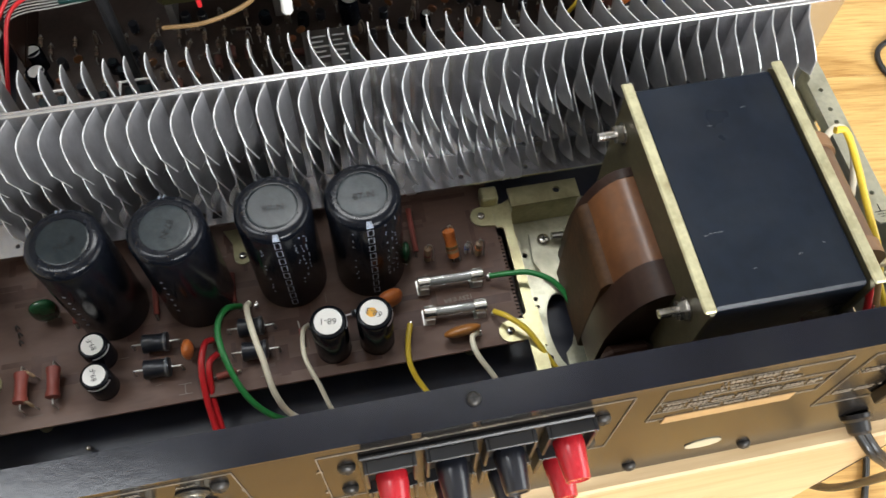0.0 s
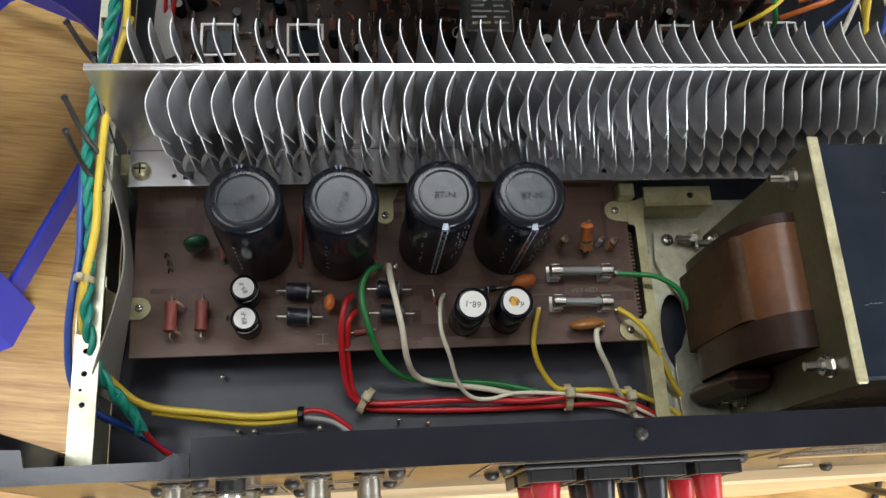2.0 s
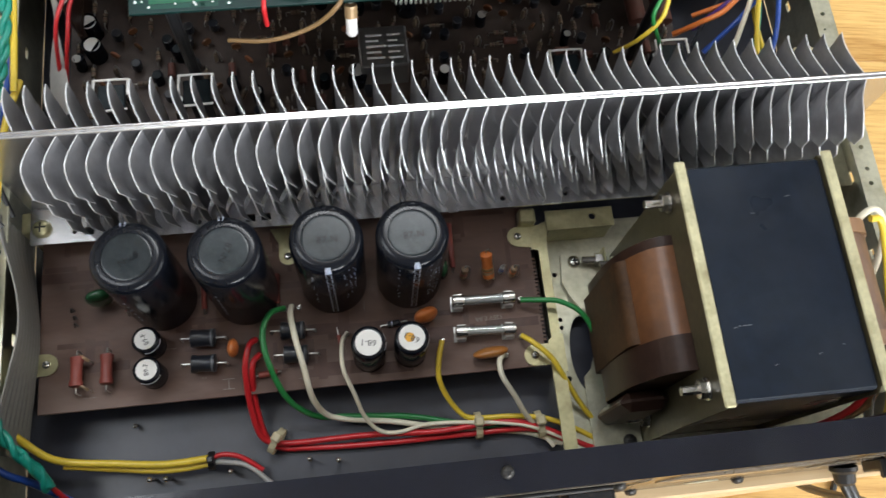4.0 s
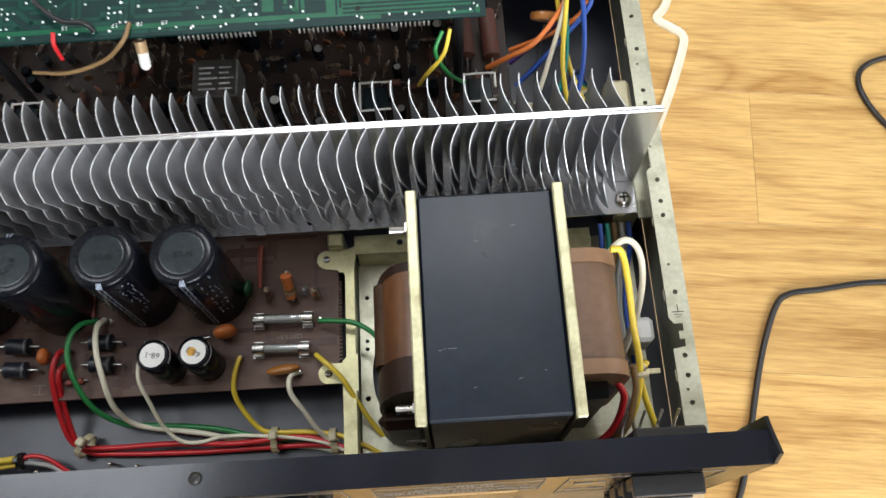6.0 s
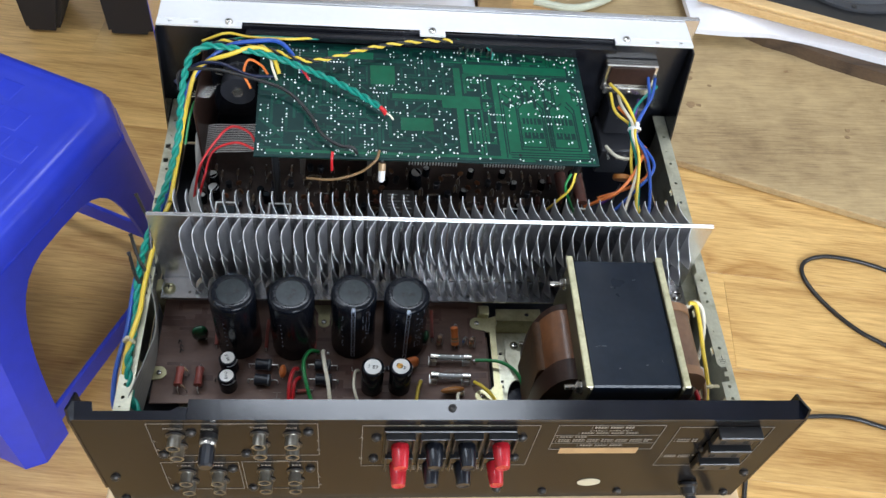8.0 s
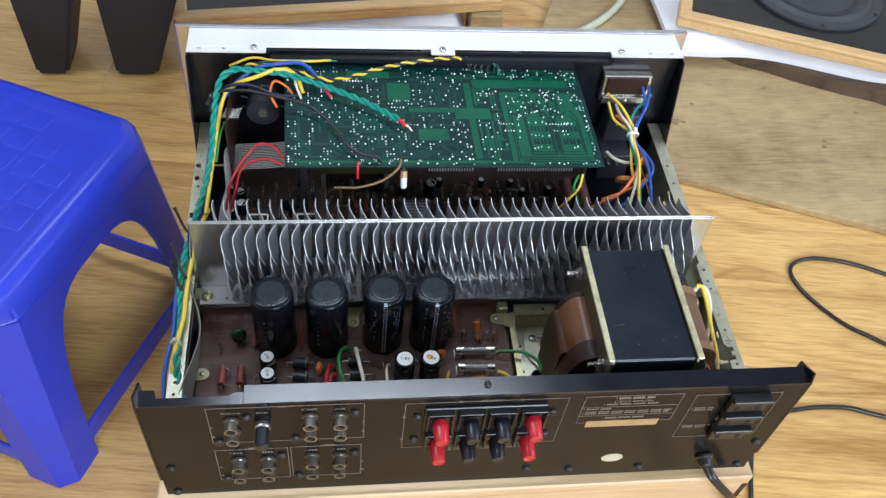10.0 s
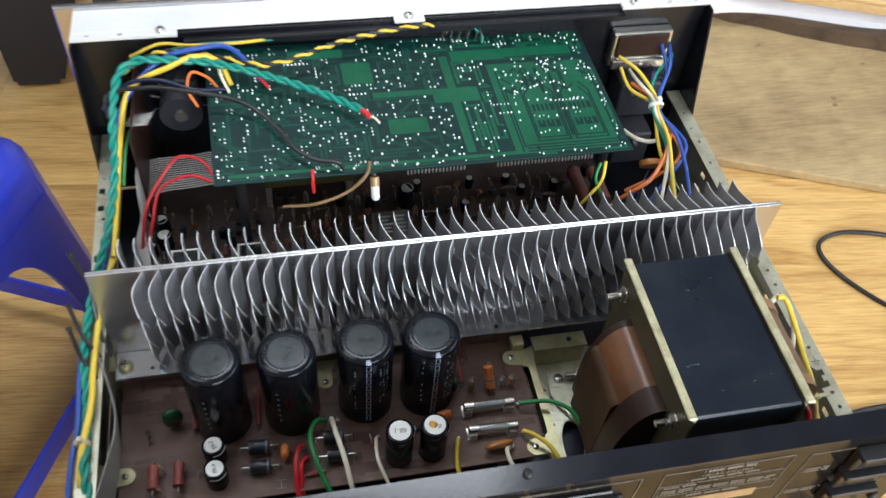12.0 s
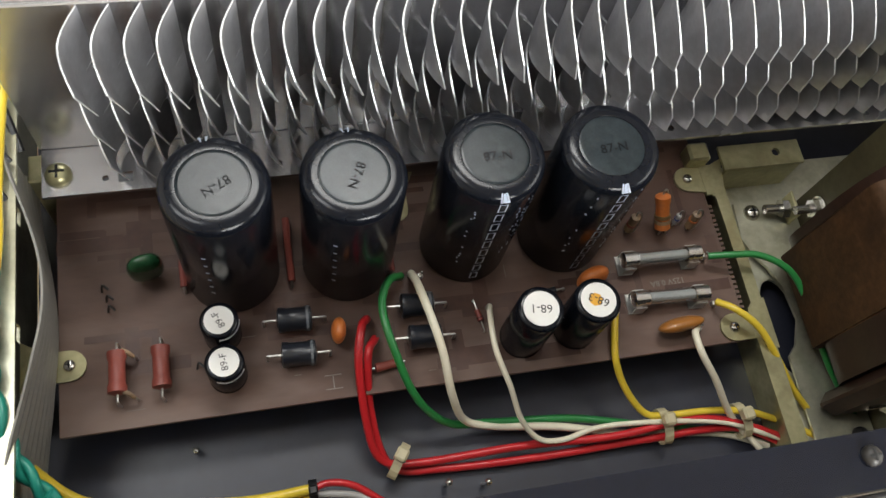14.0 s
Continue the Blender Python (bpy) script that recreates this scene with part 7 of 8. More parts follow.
for x, y in ((0.1237, 0.2740), (0.1388, 0.2725)):
    t = thing("power_resistor", (x, y, ZM), "large dusty brown power resistor on the main board", "resistor", "large power resistors")
    used.append((x, y, 0.014))
    part("body", lathe([(0.003, 0), (0.0052, 0.0008), (0.0052, 0.031), (0.003, 0.0318)], (x + 0.0008, y - 0.016, ZM + 0.012), (-0.06, 1, 0.1), 20), "dust_red", t, "", 40)
    part("lead", tube([(x + 0.0008, y - 0.016, ZM + 0.012), (x + 0.001, y - 0.019, ZM + 0.009), (x + 0.001, y - 0.0195, ZM)], 0.0006, 6), "lead", t)
    part("lead", tube([(x - 0.001, y + 0.016, ZM + 0.015), (x - 0.001, y + 0.019, ZM + 0.012), (x - 0.001, y + 0.0195, ZM)], 0.0006, 6), "lead", t)
# power transistors with pale clips against the heat sink
for x, y in ((-0.166, 0.216), (-0.1235, 0.216), (0.0705, 0.2165), (0.1290, 0.2185)):
    t = thing("power_transistor", (x, y, ZM), "grey power transistor in a pale wire clip", "transistor", "power transistors")
    used.append((x, y, 0.011))
    part("body", box(x - 0.0068, x + 0.0068, y - 0.006, y + 0.008, ZM + 0.0355, ZM + 0.0395, 0.0006), "cap_top", t)
    part("post", box(x - 0.004, x + 0.004, y - 0.005, y + 0.005, ZM, ZM + 0.0354, 0.0004), "plastic_black", t)
    z = ZM + 0.0405
    part("clip", tube([(x + 0.0085, y - 0.007, z), (x - 0.0075, y - 0.0075, z), (x - 0.0085, y - 0.006, z), (x - 0.0085, y + 0.009, z), (x - 0.007, y + 0.010, z), (x + 0.0075, y + 0.010, z), (x + 0.0085, y + 0.0085, z), (x + 0.0085, y + 0.001, z)], 0.0007, 6, per=3), "label_white", t, "pale bent wire clip")
    for k in (-1, 0, 1):
        part("leg", cyl((x + k * 0.0025, y + 0.0078, ZM), (x + k * 0.0025, y + 0.0078, ZM + 0.036), 0.0005, 6), "lead", t)


def lying(x, y, deg, r, ln, material, label, bands):
    d = Vector((math.cos(radians(deg)), math.sin(radians(deg)), 0))
    axial((x - d.x * ln, y - d.y * ln), (x + d.x * ln, y + d.y * ln), r, ln * 1.1, material, label, bands, 0.0035, "resistor", "main board resistors", ZM, 0.00035)


for k in range(2600):
    x, y = rs.uniform(-0.195, 0.147), rs.uniform(0.2, 0.298)
    if not free_spot(x, y, 0.0041):
        continue
    kind = rs.random()
    if kind < 0.42:
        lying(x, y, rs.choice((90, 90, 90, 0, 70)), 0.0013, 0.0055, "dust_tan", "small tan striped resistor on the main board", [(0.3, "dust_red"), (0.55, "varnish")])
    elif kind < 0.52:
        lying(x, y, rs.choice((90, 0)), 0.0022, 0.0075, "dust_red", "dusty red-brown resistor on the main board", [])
    elif kind < 0.66:
        t = thing("transistor", (x, y, ZM), "small black transistor on the main board", "transistor", "main board transistors")
        part("body", lathe([(0.0028, 0), (0.0028, 0.005), (0.0024, 0.0054)], (x, y, ZM + 0.003), (0, 0, 1), 12), "diode", t, "", 40)
        part("leg", cyl((x - 0.0012, y, ZM), (x - 0.0012, y, ZM + 0.003), 0.0004, 6), "lead", t)
        part("leg", cyl((x + 0.0012, y, ZM), (x + 0.0012, y, ZM + 0.003), 0.0004, 6), "lead", t)
    elif kind < 0.76:
        t = thing("disc_capacitor", (x, y, ZM), "small orange-brown disc capacitor on the main board", "capacitor", "main board disc capacitors")
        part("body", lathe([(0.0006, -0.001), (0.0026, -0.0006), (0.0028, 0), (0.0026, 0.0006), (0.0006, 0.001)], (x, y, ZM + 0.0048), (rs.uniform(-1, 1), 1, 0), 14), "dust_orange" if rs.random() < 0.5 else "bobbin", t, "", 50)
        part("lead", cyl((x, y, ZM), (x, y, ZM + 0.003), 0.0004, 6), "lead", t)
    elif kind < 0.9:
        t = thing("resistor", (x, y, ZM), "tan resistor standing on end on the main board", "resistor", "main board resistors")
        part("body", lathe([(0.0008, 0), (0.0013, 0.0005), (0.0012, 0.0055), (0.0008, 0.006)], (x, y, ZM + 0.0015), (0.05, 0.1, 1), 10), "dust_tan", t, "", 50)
        part("lead", tube([(x, y, ZM), (x, y, ZM + 0.002)], 0.0004, 6, raw=True), "lead", t)
        part("lead", tube([(x, y + 0.0008, ZM + 0.0075), (x + 0.001, y + 0.001, ZM + 0.010), (x + 0.0024, y, ZM + 0.007), (x + 0.0026, y, ZM)], 0.00035, 6, per=3), "lead", t)
    else:
        mini_cap(x, y, rs.uniform(0.0024, 0.0035), rs.uniform(0.007, 0.011), rs.choice(("wire_grey", "cap_top")), "small dusty capacitor on the main board")
# clear lamp under the green board edge
t = thing("lamp_bulb", (-0.0425, 0.2215, 0.355), "small tubular lamp with a tan base under the green board", "lamp")
part("base", lathe([(0.0028, 0), (0.0030, 0.001), (0.0030, 0.006)], (-0.0420, 0.2245, 0.3800), (-0.02, -0.5, -0.8), 16), "sticker", t)
part("bulb", lathe([(0.0027, 0), (0.0027, 0.008), (0.0015, 0.0095)], (-0.0421, 0.2212, 0.3750), (-0.02, -0.5, -0.8), 16), "label_white", t, "pale glossy bulb", 50)
part("stem", cyl((-0.0420, 0.225, 0.380), (-0.0420, 0.235, 0.3855), 0.0012, 8), "lead", t)
# dark metal box and olive can below the green board
t = thing("tuner_shield", (-0.02, 0.285, ZM), "olive drab metal shield box in the shade", "shield box")
part("box", box(-0.115, -0.045, 0.292, 0.334, ZM + 0.0195, ZM + 0.055, 0.003), mat("olive_shield", (0.06, 0.055, 0.02), 0.45, 0.3, 0.2, 60), t)
part("leg", box(-0.112, -0.108, 0.294, 0.33, ZM, ZM + 0.0194), "lead", t)
part("leg", box(-0.052, -0.048, 0.294, 0.33, ZM, ZM + 0.0194), "lead", t)

# ---------------------------------------------------------------- front compartment wiring and switches


def rotary(x, z, r, depth, label):
    t = thing("rotary_switch", (x, 0.349, z), label, "switch", "front switches")
    part("body", lathe([(r, 0), (r, depth * 0.3), (r * 0.9, depth * 0.32), (r * 0.9, depth * 0.6), (r, depth * 0.62), (r, depth)], (x, 0.3498, z), (0, -1, 0), 20), "plastic_grey_dark", t, "", 30)
    part("hub", lathe([(r * 0.35, 0), (r * 0.3, 0.002)], (x, 0.3498 - depth, z), (0, -1, 0), 14), "nickel", t)
    for k in range(10):
        a = 2 * math.pi * k / 10
        part("solder_tag", box(-0.0006, 0.0006, -0.0003, 0.0003, r, r + 0.006, m=Matrix.Translation((x, 0.3498 - depth * 0.5, z)) @ pose(0, 0, 0, 0, math.degrees(a), 0)), "nickel", t)


rotary(-0.1630, 0.358, 0.0145, 0.03, "dark rotary switch behind the front panel")
t = thing("switch_wafer", (-0.188, 0.33, 0.2842), "brown switch wafer with rows of long pins", "switch")
part("wafer", box(-0.1905, -0.1890, 0.268, 0.349, 0.300, 0.386, 0.001), "varnish", t, "brown wafer plate")
part("foot", box(-0.1908, -0.1887, 0.27, 0.33, 0.2843, 0.2999), "varnish", t)
for k in range(6):
    for s in (-1, 1):
        p = Vector((-0.1897, 0.298 + k * 0.0065, 0.372 - k * 0.004))
        part("pin", cyl(p + Vector((s * 0.0008, 0, 0)), p + Vector((s * 0.0075, 0.0, 0.0003 * k)), 0.0006, 6), "nickel", t)
t = thing("ribbon_cable", (-0.17, 0.27, 0.32), "wide grey ribbon cable curving under the green board", "ribbon cable")
rb = bmesh.new()
for k in range(16):
    q = k / 15
    y = 0.2765 + 0.031 * q
    xl = -0.181 - 0.008 * q
    tube([(-0.136, y + 0.001, 0.333), (-0.160, y, 0.331), (xl, y - 0.001, 0.330), (xl - 0.010, y - 0.008 - 0.003 * q, 0.326), (-0.1995 + 0.0006 * k, 0.246 - 0.001 * k, 0.314), (-0.203 + 0.0009 * k, 0.218, 0.300 + 0.0006 * k)], 0.00042, 6, rb, per=4)
tagged(part("ribbon", rb, "wire_grey", t, "", 80), kind="stuff")
FRONT = "front compartment wiring"
wire("wire", [(-0.2075, 0.2150, 0.3385), (-0.2040, 0.2500, 0.352), (-0.1990, 0.2850, 0.372), (-0.1900, 0.3090, 0.393), (-0.1628, 0.3146, 0.4045), (-0.1463, 0.3190, 0.408), (-0.1320, 0.3170, 0.404), (-0.1255, 0.3060, 0.393)], 0.0018, "wire_yellow", "yellow wire rising to the green board", FRONT)
wire("wire", [(-0.2120, 0.2546, 0.331), (-0.2060, 0.2800, 0.356), (-0.1950, 0.3030, 0.386), (-0.1700, 0.3220, 0.4035), (-0.1465, 0.3264, 0.408), (-0.1252, 0.3265, 0.408), (-0.1112, 0.3136, 0.4000), (-0.1060, 0.3080, 0.3935)], 0.0018, "wire_blue", "blue wire arching onto the green board", FRONT)
wire("wire", [(-0.2030, 0.2880, 0.3880), (-0.2016, 0.2989, 0.398), (-0.1750, 0.2960, 0.404), (-0.1502, 0.2891, 0.404), (-0.1240, 0.2830, 0.4000), (-0.1091, 0.2734, 0.3965), (-0.0970, 0.2560, 0.3950), (-0.0892, 0.2398, 0.3945), (-0.0760, 0.2290, 0.3935), (-0.0650, 0.2270, 0.3935), (-0.0615, 0.2255, 0.3885)], 0.0014, "wire_black", "black wire lying across the green board", FRONT)
wire("wire", [(-0.2080, 0.3000, 0.385), (-0.1900, 0.3080, 0.398), (-0.1700, 0.3060, 0.401), (-0.1500, 0.2960, 0.400), (-0.1380, 0.2990, 0.396), (-0.1290, 0.3030, 0.3925)], 0.0014, "wire_navy", "dark blue wire crossing to the green board", FRONT)
for c, pts in (("wire_orange", [(-0.1480, 0.2960, 0.385), (-0.1535, 0.3050, 0.393), (-0.1500, 0.3150, 0.3985), (-0.1400, 0.3120, 0.3955), (-0.1345, 0.3060, 0.3915)]),
               ("wire_white", [(-0.1330, 0.3190, 0.402), (-0.1310, 0.3080, 0.3985), (-0.1270, 0.2990, 0.3925)]),
               ("wire_red", [(-0.1100, 0.3130, 0.3965), (-0.1055, 0.3060, 0.3955), (-0.1010, 0.3020, 0.391)]),
               ("wire_red", [(-0.0802, 0.2238, 0.3915), (-0.0806, 0.2190, 0.388), (-0.0806, 0.2175, 0.378)]),
               ("wire_brown", [(-0.0445, 0.2290, 0.3885), (-0.0475, 0.2200, 0.387), (-0.0600, 0.2160, 0.377), (-0.0800, 0.2140, 0.371), (-0.1000, 0.2180, 0.367)]),
               ("wire_red", [(-0.1970, 0.2360, 0.305), (-0.1890, 0.2520, 0.338), (-0.1760, 0.2690, 0.352), (-0.1640, 0.2760, 0.361), (-0.1500, 0.2720, 0.360), (-0.1440, 0.2680, 0.350)]),
               ("wire_red", [(-0.1950, 0.2340, 0.303), (-0.1860, 0.2480, 0.330), (-0.1790, 0.2640, 0.344), (-0.1600, 0.2670, 0.352), (-0.1450, 0.2620, 0.350)]),
               ("wire_green", [(-0.2020, 0.2700, 0.345), (-0.1980, 0.2850, 0.362), (-0.1930, 0.2900, 0.374)]),
               ("wire_green", [(0.1090, 0.2240, 0.374), (0.1050, 0.2170, 0.366), (0.1110, 0.2130, 0.352), (0.12, 0.22, 0.33)]),
               ("wire_yellow", [(0.1130, 0.2250, 0.374), (0.1090, 0.2160, 0.365), (0.1000, 0.2130, 0.352), (0.095, 0.22, 0.33)]),
               ("wire_yellow", [(-0.1900, 0.3380, 0.396), (-0.1700, 0.3420, 0.402), (-0.1500, 0.3360, 0.404), (-0.1200, 0.3380, 0.402), (-0.1000, 0.3440, 0.399)]),
               ("wire_teal", [(-0.1900, 0.3360, 0.394), (-0.1500, 0.3420, 0.399), (-0.1100, 0.3430, 0.399), (-0.0700, 0.3460, 0.398), (-0.0350, 0.3470, 0.398)])):
    wire("wire", pts, 0.0011, c, "thin insulated hook-up wire in the front compartment", FRONT)
YB = [(-0.1950, 0.3220, 0.396), (-0.1700, 0.3300, 0.404), (-0.1400, 0.3240, 0.4045), (-0.1087, 0.3125, 0.4035), (-0.0898, 0.3133, 0.4035), (-0.0555, 0.3294, 0.4025), (-0.0252, 0.3398, 0.4015), (0.0103, 0.3448, 0.402), (0.0270, 0.3450, 0.3945)]
t = thing("twisted_cable", YB[0], "yellow and black twisted pair along the front", "cable")
part("strand", twisted(YB, 0.0011, 0.016, 0, 10), "wire_yellow", t, smooth=80)
part("strand", twisted(YB, 0.0011, 0.016, math.pi, 10), "wire_black", t, smooth=80)
TB = [(-0.06, 0.3475, 0.398), (-0.0100, 0.3480, 0.399), (0.0250, 0.3480, 0.4), (0.0480, 0.3440, 0.397), (0.0520, 0.3390, 0.3885)]
t = thing("twisted_cable", TB[0], "teal and black twisted pair at the header pins", "cable")
part("strand", twisted(TB, 0.0009, 0.012, 0, 10), "wire_teal", t, smooth=80)
part("strand", twisted(TB, 0.0009, 0.012, math.pi, 10), "wire_black", t, smooth=80)

# right: selector, toggle switches and their harness
t = thing("selector_switch", (0.18, 0.349, 0.371), "nickel framed selector switch on the front panel", "switch", "front switches")
part("frame", box(0.1545, 0.2015, 0.3405, 0.3498, 0.3565, 0.3865, 0.001), "nickel", t)
part("wafer", box(0.1580, 0.1980, 0.3385, 0.3404, 0.3660, 0.3850, 0.0005), "varnish", t)
part("tab", box(0.1560, 0.2000, 0.3365, 0.3404, 0.3560, 0.3640, 0.0008), "nickel", t)
screw("screw", (0.1795, 0.3364, 0.3600), (0, -1, 0), 0.0022, "nickel", "switch screws", "small nickel screw in the selector switch")
for z0, z1, y0, x0, x1 in ((0.318, 0.3505, 0.3240, 0.1635, 0.1960), (0.2850, 0.3165, 0.3050, 0.1600, 0.1900)):
    t = thing("toggle_switch", ((x0 + x1) / 2, y0, z0), "black boxed front panel switch", "switch", "front switches")
    part("body", box(x0, x1, y0, 0.3497, z0, z1, 0.0015), "plastic_grey_dark", t)
    for k in range(3):
        part("solder_tag", box(x0 + 0.006 + k * 0.008, x0 + 0.0085 + k * 0.008, y0 - 0.006, y0 - 0.0001, z1 - 0.006, z1 - 0.0052), "nickel", t)
t = thing("film_capacitor", (0.168, 0.255, 0.2842), "brown-orange round capacitor near the side rail", "capacitor")
part("body", lathe([(0.004, -0.003), (0.0085, -0.002), (0.009, 0), (0.0085, 0.002), (0.004, 0.003)], (0.1690, 0.2600, 0.3300), (0.1, 0.8, 0.5), 22), "orange_brown", t, "", 50)
part("lead", tube([(0.1690, 0.2600, 0.3220), (0.1690, 0.2620, 0.305), (0.169, 0.262, 0.2613)], 0.0006, 6), "lead", t)
cols = ("wire_blue", "wire_blue", "wire_yellow", "wire_white", "wire_teal", "wire_yellow", "wire_violet", "wire_orange")
starts = ((0.1935, 0.3400, 0.3760), (0.2005, 0.3395, 0.3740), (0.1600, 0.3360, 0.3690), (0.1700, 0.3330, 0.3580), (0.2030, 0.3360, 0.3680), (0.1620, 0.3330, 0.3610), (0.1900, 0.3330, 0.3540), (0.1690, 0.3230, 0.3540))
ends = ((0.1500, 0.2250, 0.3150), (0.1750, 0.1960, 0.3060), (0.1820, 0.1960, 0.3060), (0.1560, 0.2060, 0.3060), (0.1640, 0.1980, 0.3060), (0.1990, 0.2000, 0.2980), (0.1480, 0.2420, 0.3120), (0.1480, 0.2480, 0.3160))
for i, (c, s, e) in enumerate(zip(cols, starts, ends)):
    a = 2 * math.pi * i / 8
    o = Vector((math.cos(a) * 0.0033, 0, math.sin(a) * 0.003))
    mid = [Vector((0.1790, 0.3000, 0.3560)) + o, Vector((0.1785, 0.2880, 0.3515)) + o * 0.75]
    bow = Vector((0.1830 + 0.004 * math.cos(i * 1.7), 0.2630, 0.3420)) + o * 2.2
    low = (Vector(e) + bow) / 2 + Vector((0.006 * math.sin(i * 2.1), -0.004, 0.0015))
    wire("wire", [s, (Vector(s) + mid[0]) / 2 + o * 1.6, *mid, bow, low, e], 0.0014, c, "wire of the coloured switch harness", "switch harness")
wire("wire", [(0.1870, 0.2880, 0.3420), (0.1885, 0.2800, 0.3460), (0.1830, 0.2690, 0.3450), (0.1740, 0.2540, 0.3400), (0.1600, 0.2400, 0.3340), (0.1460, 0.2360, 0.3280), (0.134, 0.236, 0.318)], 0.0015, "wire_orange", "orange wire crossing to the main board", "switch harness")
wire("wire", [(0.160, 0.297, 0.33), (0.1640, 0.2850, 0.3330), (0.1720, 0.2790, 0.3340), (0.1800, 0.2800, 0.333)], 0.0016, "wire_white", "white wire looping beside the switch", "switch harness")
for k, (c, x0) in enumerate((("wire_white", 0.150), ("wire_yellow", 0.152), ("wire_teal", 0.15), ("wire_blue", 0.151), ("wire_navy", 0.149))):
    wire("wire", [(x0, 0.222 - k * 0.004, 0.300 + k * 0.002), (0.1630, 0.2130 - k * 0.003, 0.312 + k * 0.002), (0.1760, 0.2100 + k * 0.002, 0.314 - k * 0.002), (0.1860, 0.2200 + k * 0.004, 0.309), (0.1940, 0.2300, 0.296), (0.198, 0.234, 0.28)], 0.0014, c, "coloured wire looping behind the heat sink", "switch harness")
t = thing("cable_tie", (0.179, 0.296, 0.353), "white nylon tie round the switch harness", "cable tie", "harness ties")
part("strap", lathe([(0.0052, -0.0016), (0.006, 0), (0.0052, 0.0016)], (0.1788, 0.2950, 0.3545), (0, 1, 0.35), 16, cap=False), "label_white", t)
part("lock", box(0.1775, 0.181, 0.292, 0.296, 0.36, 0.3635, 0.0006), "label_white", t)
t = thing("side_connector", (0.207, 0.215, 0.2613), "pale plastic bracket inside the side wall", "bracket")
part("body", box(0.2, 0.2136, 0.203, 0.224, 0.2613, 0.318, 0.002), "nylon", t)
t = thing("white_cable", (0.345, 0.49, 0), "flat white cable lying folded on the floor beside the stand", "cable")
fb = bmesh.new()
line = smooth_line([(x, y, 0.0) for x, y in ((0.318, 0.62), (0.3342, 0.5677), (0.3439, 0.538), (0.3501, 0.5139), (0.344, 0.494), (0.334, 0.481), (0.346, 0.470), (0.3565, 0.460), (0.355, 0.4446), (0.3373, 0.4012), (0.318, 0.36), (0.29, 0.30))], 6)
rows_ = []
for i, q in enumerate(line):
    d = (line[min(i + 1, len(line) - 1)] - line[max(i - 1, 0)]).normalized()
    nn = Vector((-d.y, d.x, 0)) * 0.0042
    rows_.append([fb.verts.new(q + nn + Vector((0, 0, 0.0002))), fb.verts.new(q - nn + Vector((0, 0, 0.0002))), fb.verts.new(q - nn + Vector((0, 0, 0.0032))), fb.verts.new(q + Vector((0, 0, 0.0024))), fb.verts.new(q + nn + Vector((0, 0, 0.0032)))])
for p_, q_ in zip(rows_, rows_[1:]):
    for k in range(5):
        fb.faces.new((p_[k], p_[(k + 1) % 5], q_[(k + 1) % 5], q_[k]))
fb.faces.new(rows_[0])
fb.faces.new(list(reversed(rows_[-1])))
bmesh.ops.recalc_face_normals(fb, faces=fb.faces[:])
part("jacket", fb, "wire_white", t)
er = box(0.2163, 0.2223, 0.0842, 0.0846, 0.3229, 0.323)
box(0.2172, 0.2214, 0.0828, 0.0831, 0.3229, 0.323, bm=er)
box(0.2182, 0.2204, 0.0815, 0.0818, 0.3229, 0.323, bm=er)
box(0.2191, 0.2195, 0.0846, 0.0885, 0.3229, 0.323, bm=er)
part("earth_mark", er, "steel_dark", amp, "stamped earth symbol")

# ---------------------------------------------------------------- cords on the floor
t = thing("floor_cable", (0.56, 0.35, 0), "thin black cable looping on the wooden floor", "cable")
part("jacket", tube([(0.95, 0.05, 0.0028), (0.76, 0.16, 0.0028), (0.6075, 0.2760, 0.0028), (0.5638, 0.3080, 0.0028), (0.5327, 0.3486, 0.0028), (0.5190, 0.3830, 0.0028), (0.5230, 0.4060, 0.0028), (0.5440, 0.4180, 0.0028), (0.5750, 0.4190, 0.0028), (0.6250, 0.4050, 0.0028), (0.72, 0.36, 0.0028), (0.9, 0.3, 0.0028)], 0.0028, 8), "wire_black", t, smooth=80)
t = thing("floor_cable", (0.42, 0.18, 0), "black cable lying on the floor behind the amplifier", "cable")
part("jacket", tube([(0.95, 0.12, 0.0028), (0.65, 0.150, 0.0028), (0.5583, 0.1740, 0.0028), (0.5200, 0.1870, 0.0028), (0.4800, 0.1900, 0.0028), (0.4400, 0.1865, 0.0028), (0.4104, 0.1841, 0.0028), (0.3961, 0.1740, 0.0028), (0.3790, 0.1400, 0.0028), (0.3660, 0.1045, 0.0028), (0.3514, 0.0586, 0.0028), (0.338, 0.02, 0.0028), (0.30, -0.06, 0.0028), (0.26, -0.2, 0.0028), (0.3, -0.5, 0.0028)], 0.0028, 8), "wire_black", t, smooth=80)

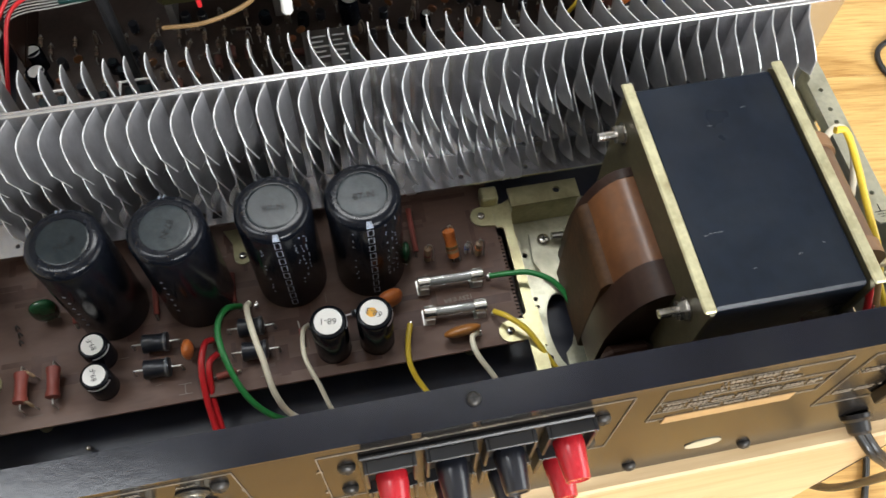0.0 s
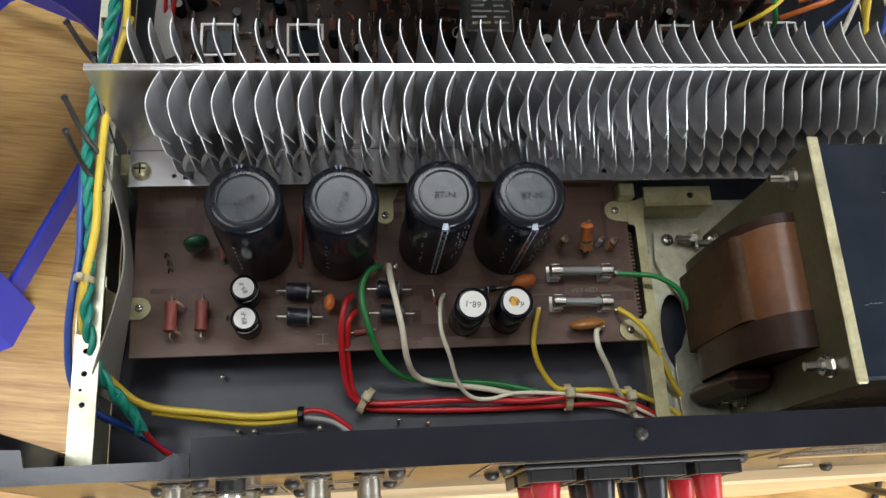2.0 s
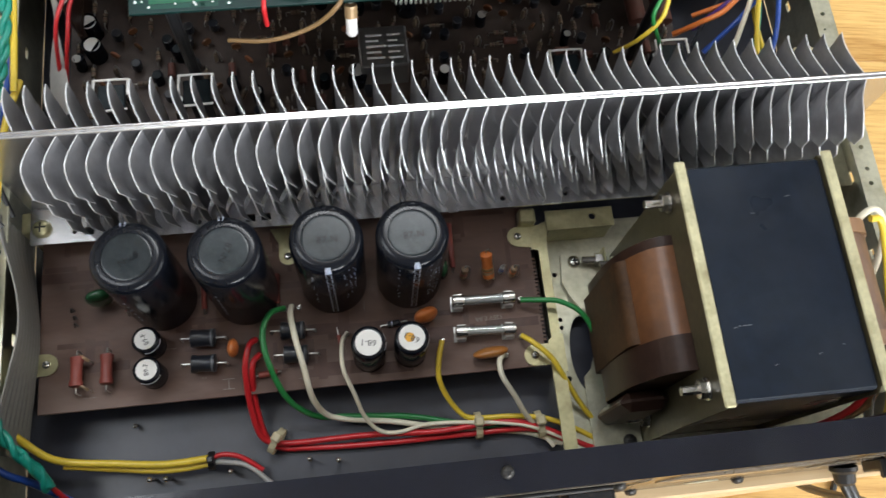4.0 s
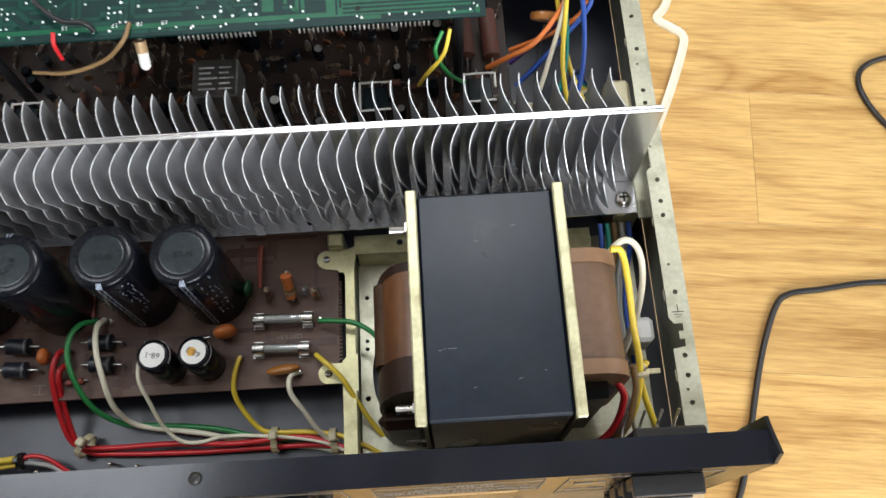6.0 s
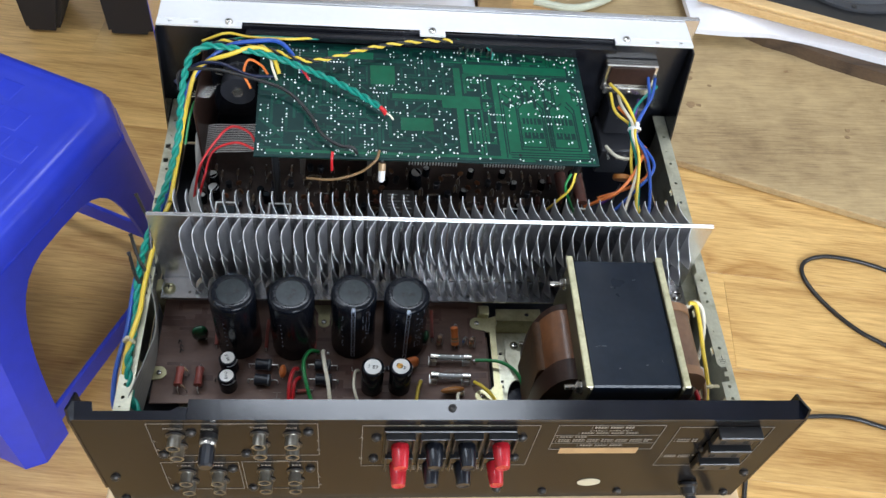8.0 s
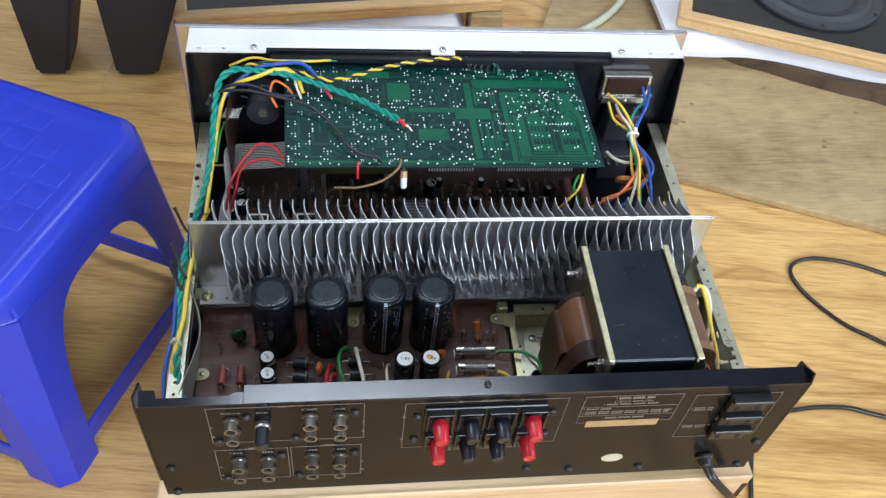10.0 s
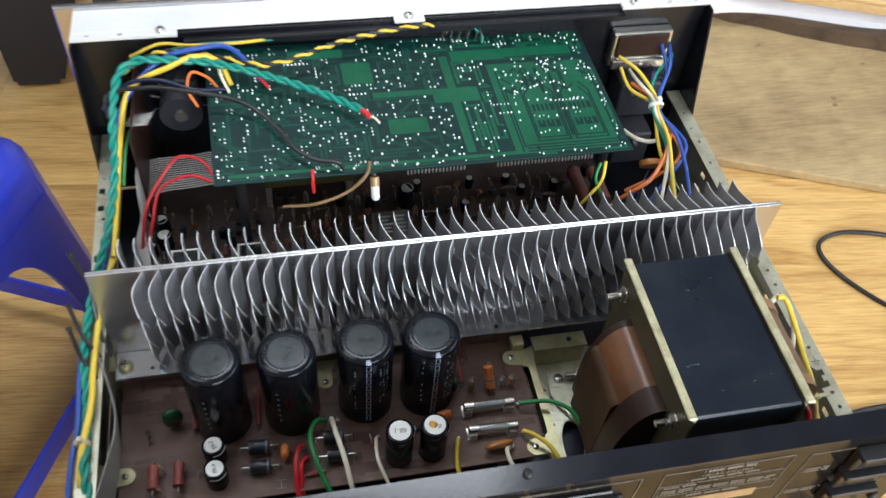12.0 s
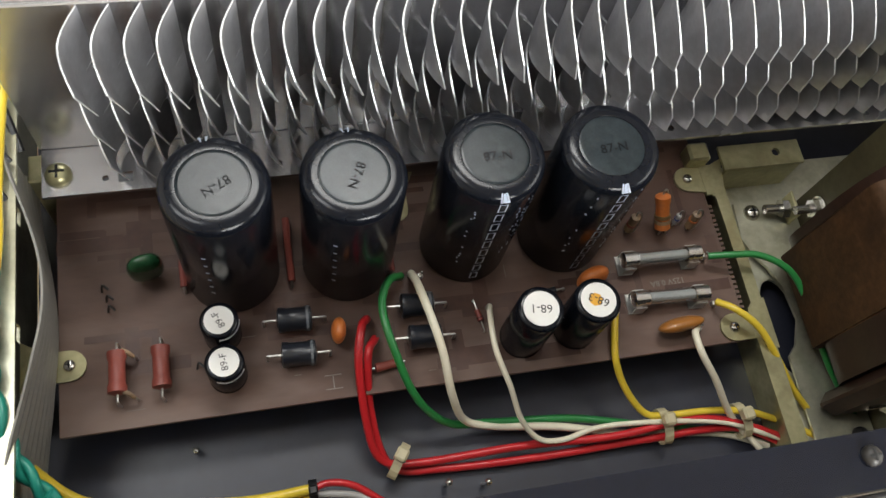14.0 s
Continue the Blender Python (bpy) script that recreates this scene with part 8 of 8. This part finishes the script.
# ---------------------------------------------------------------- laminate planks, joint by joint
PW, PL, PA = 0.139, 1.21, -6.5
pm = bpy.data.meshes.new("plank")
pb = box(-PL / 2 + 0.0001, PL / 2 - 0.0001, -PW / 2 + 0.00015, PW / 2 - 0.00015, -0.0058, 0.0, 0.00025)
pb.to_mesh(pm)
pb.free()
pm.materials.append(M["floor_wood"])
floor_ob = bpy.data.objects["floor"]
PR = pose(0.396, 0.2532, 0, 0, 0, PA)
for j in range(-22, 22):
    off = (0.0, 0.47, 0.83, 0.26)[j % 4] * PL
    for i in range(-3, 4):
        c = PR @ Vector((off + (i + 0.5) * PL, (j + 0.5) * PW, 0))
        pmx = Matrix.Translation(c) @ pose(0, 0, 0, 0, 0, PA)
        cs = [pmx @ Vector((sx * PL / 2, sy * PW / 2, 0)) for sx in (-1, 1) for sy in (-1, 1)]
        if max(p.x for p in cs) < XW0 or min(p.x for p in cs) > XW1 or max(p.y for p in cs) < YW0 or min(p.y for p in cs) > YW1:
            continue
        mesh = pm
        if min(p.x for p in cs) < XW0 or max(p.x for p in cs) > XW1 or min(p.y for p in cs) < YW0 or max(p.y for p in cs) > YW1:
            # sawn to length at the walls
            cut = bmesh.new()
            cut.from_mesh(pm)
            inv = pmx.inverted()
            for co, no in (((XW0, 0, 0), (-1, 0, 0)), ((XW1, 0, 0), (1, 0, 0)), ((0, YW0, 0), (0, -1, 0)), ((0, YW1, 0), (0, 1, 0))):
                bmesh.ops.bisect_plane(cut, geom=cut.verts[:] + cut.edges[:] + cut.faces[:], plane_co=inv @ Vector(co), plane_no=inv.to_3x3() @ Vector(no), clear_outer=True)
            if len(cut.faces) < 4:
                cut.free()
                continue
            bmesh.ops.holes_fill(cut, edges=[e for e in cut.edges if e.is_boundary])
            mesh = bpy.data.meshes.new("plank")
            cut.to_mesh(mesh)
            cut.free()
            if not mesh.materials:
                mesh.materials.append(M["floor_wood"])
        o = new("plank", mesh)
        o.parent = floor_ob
        o.matrix_basis = pmx
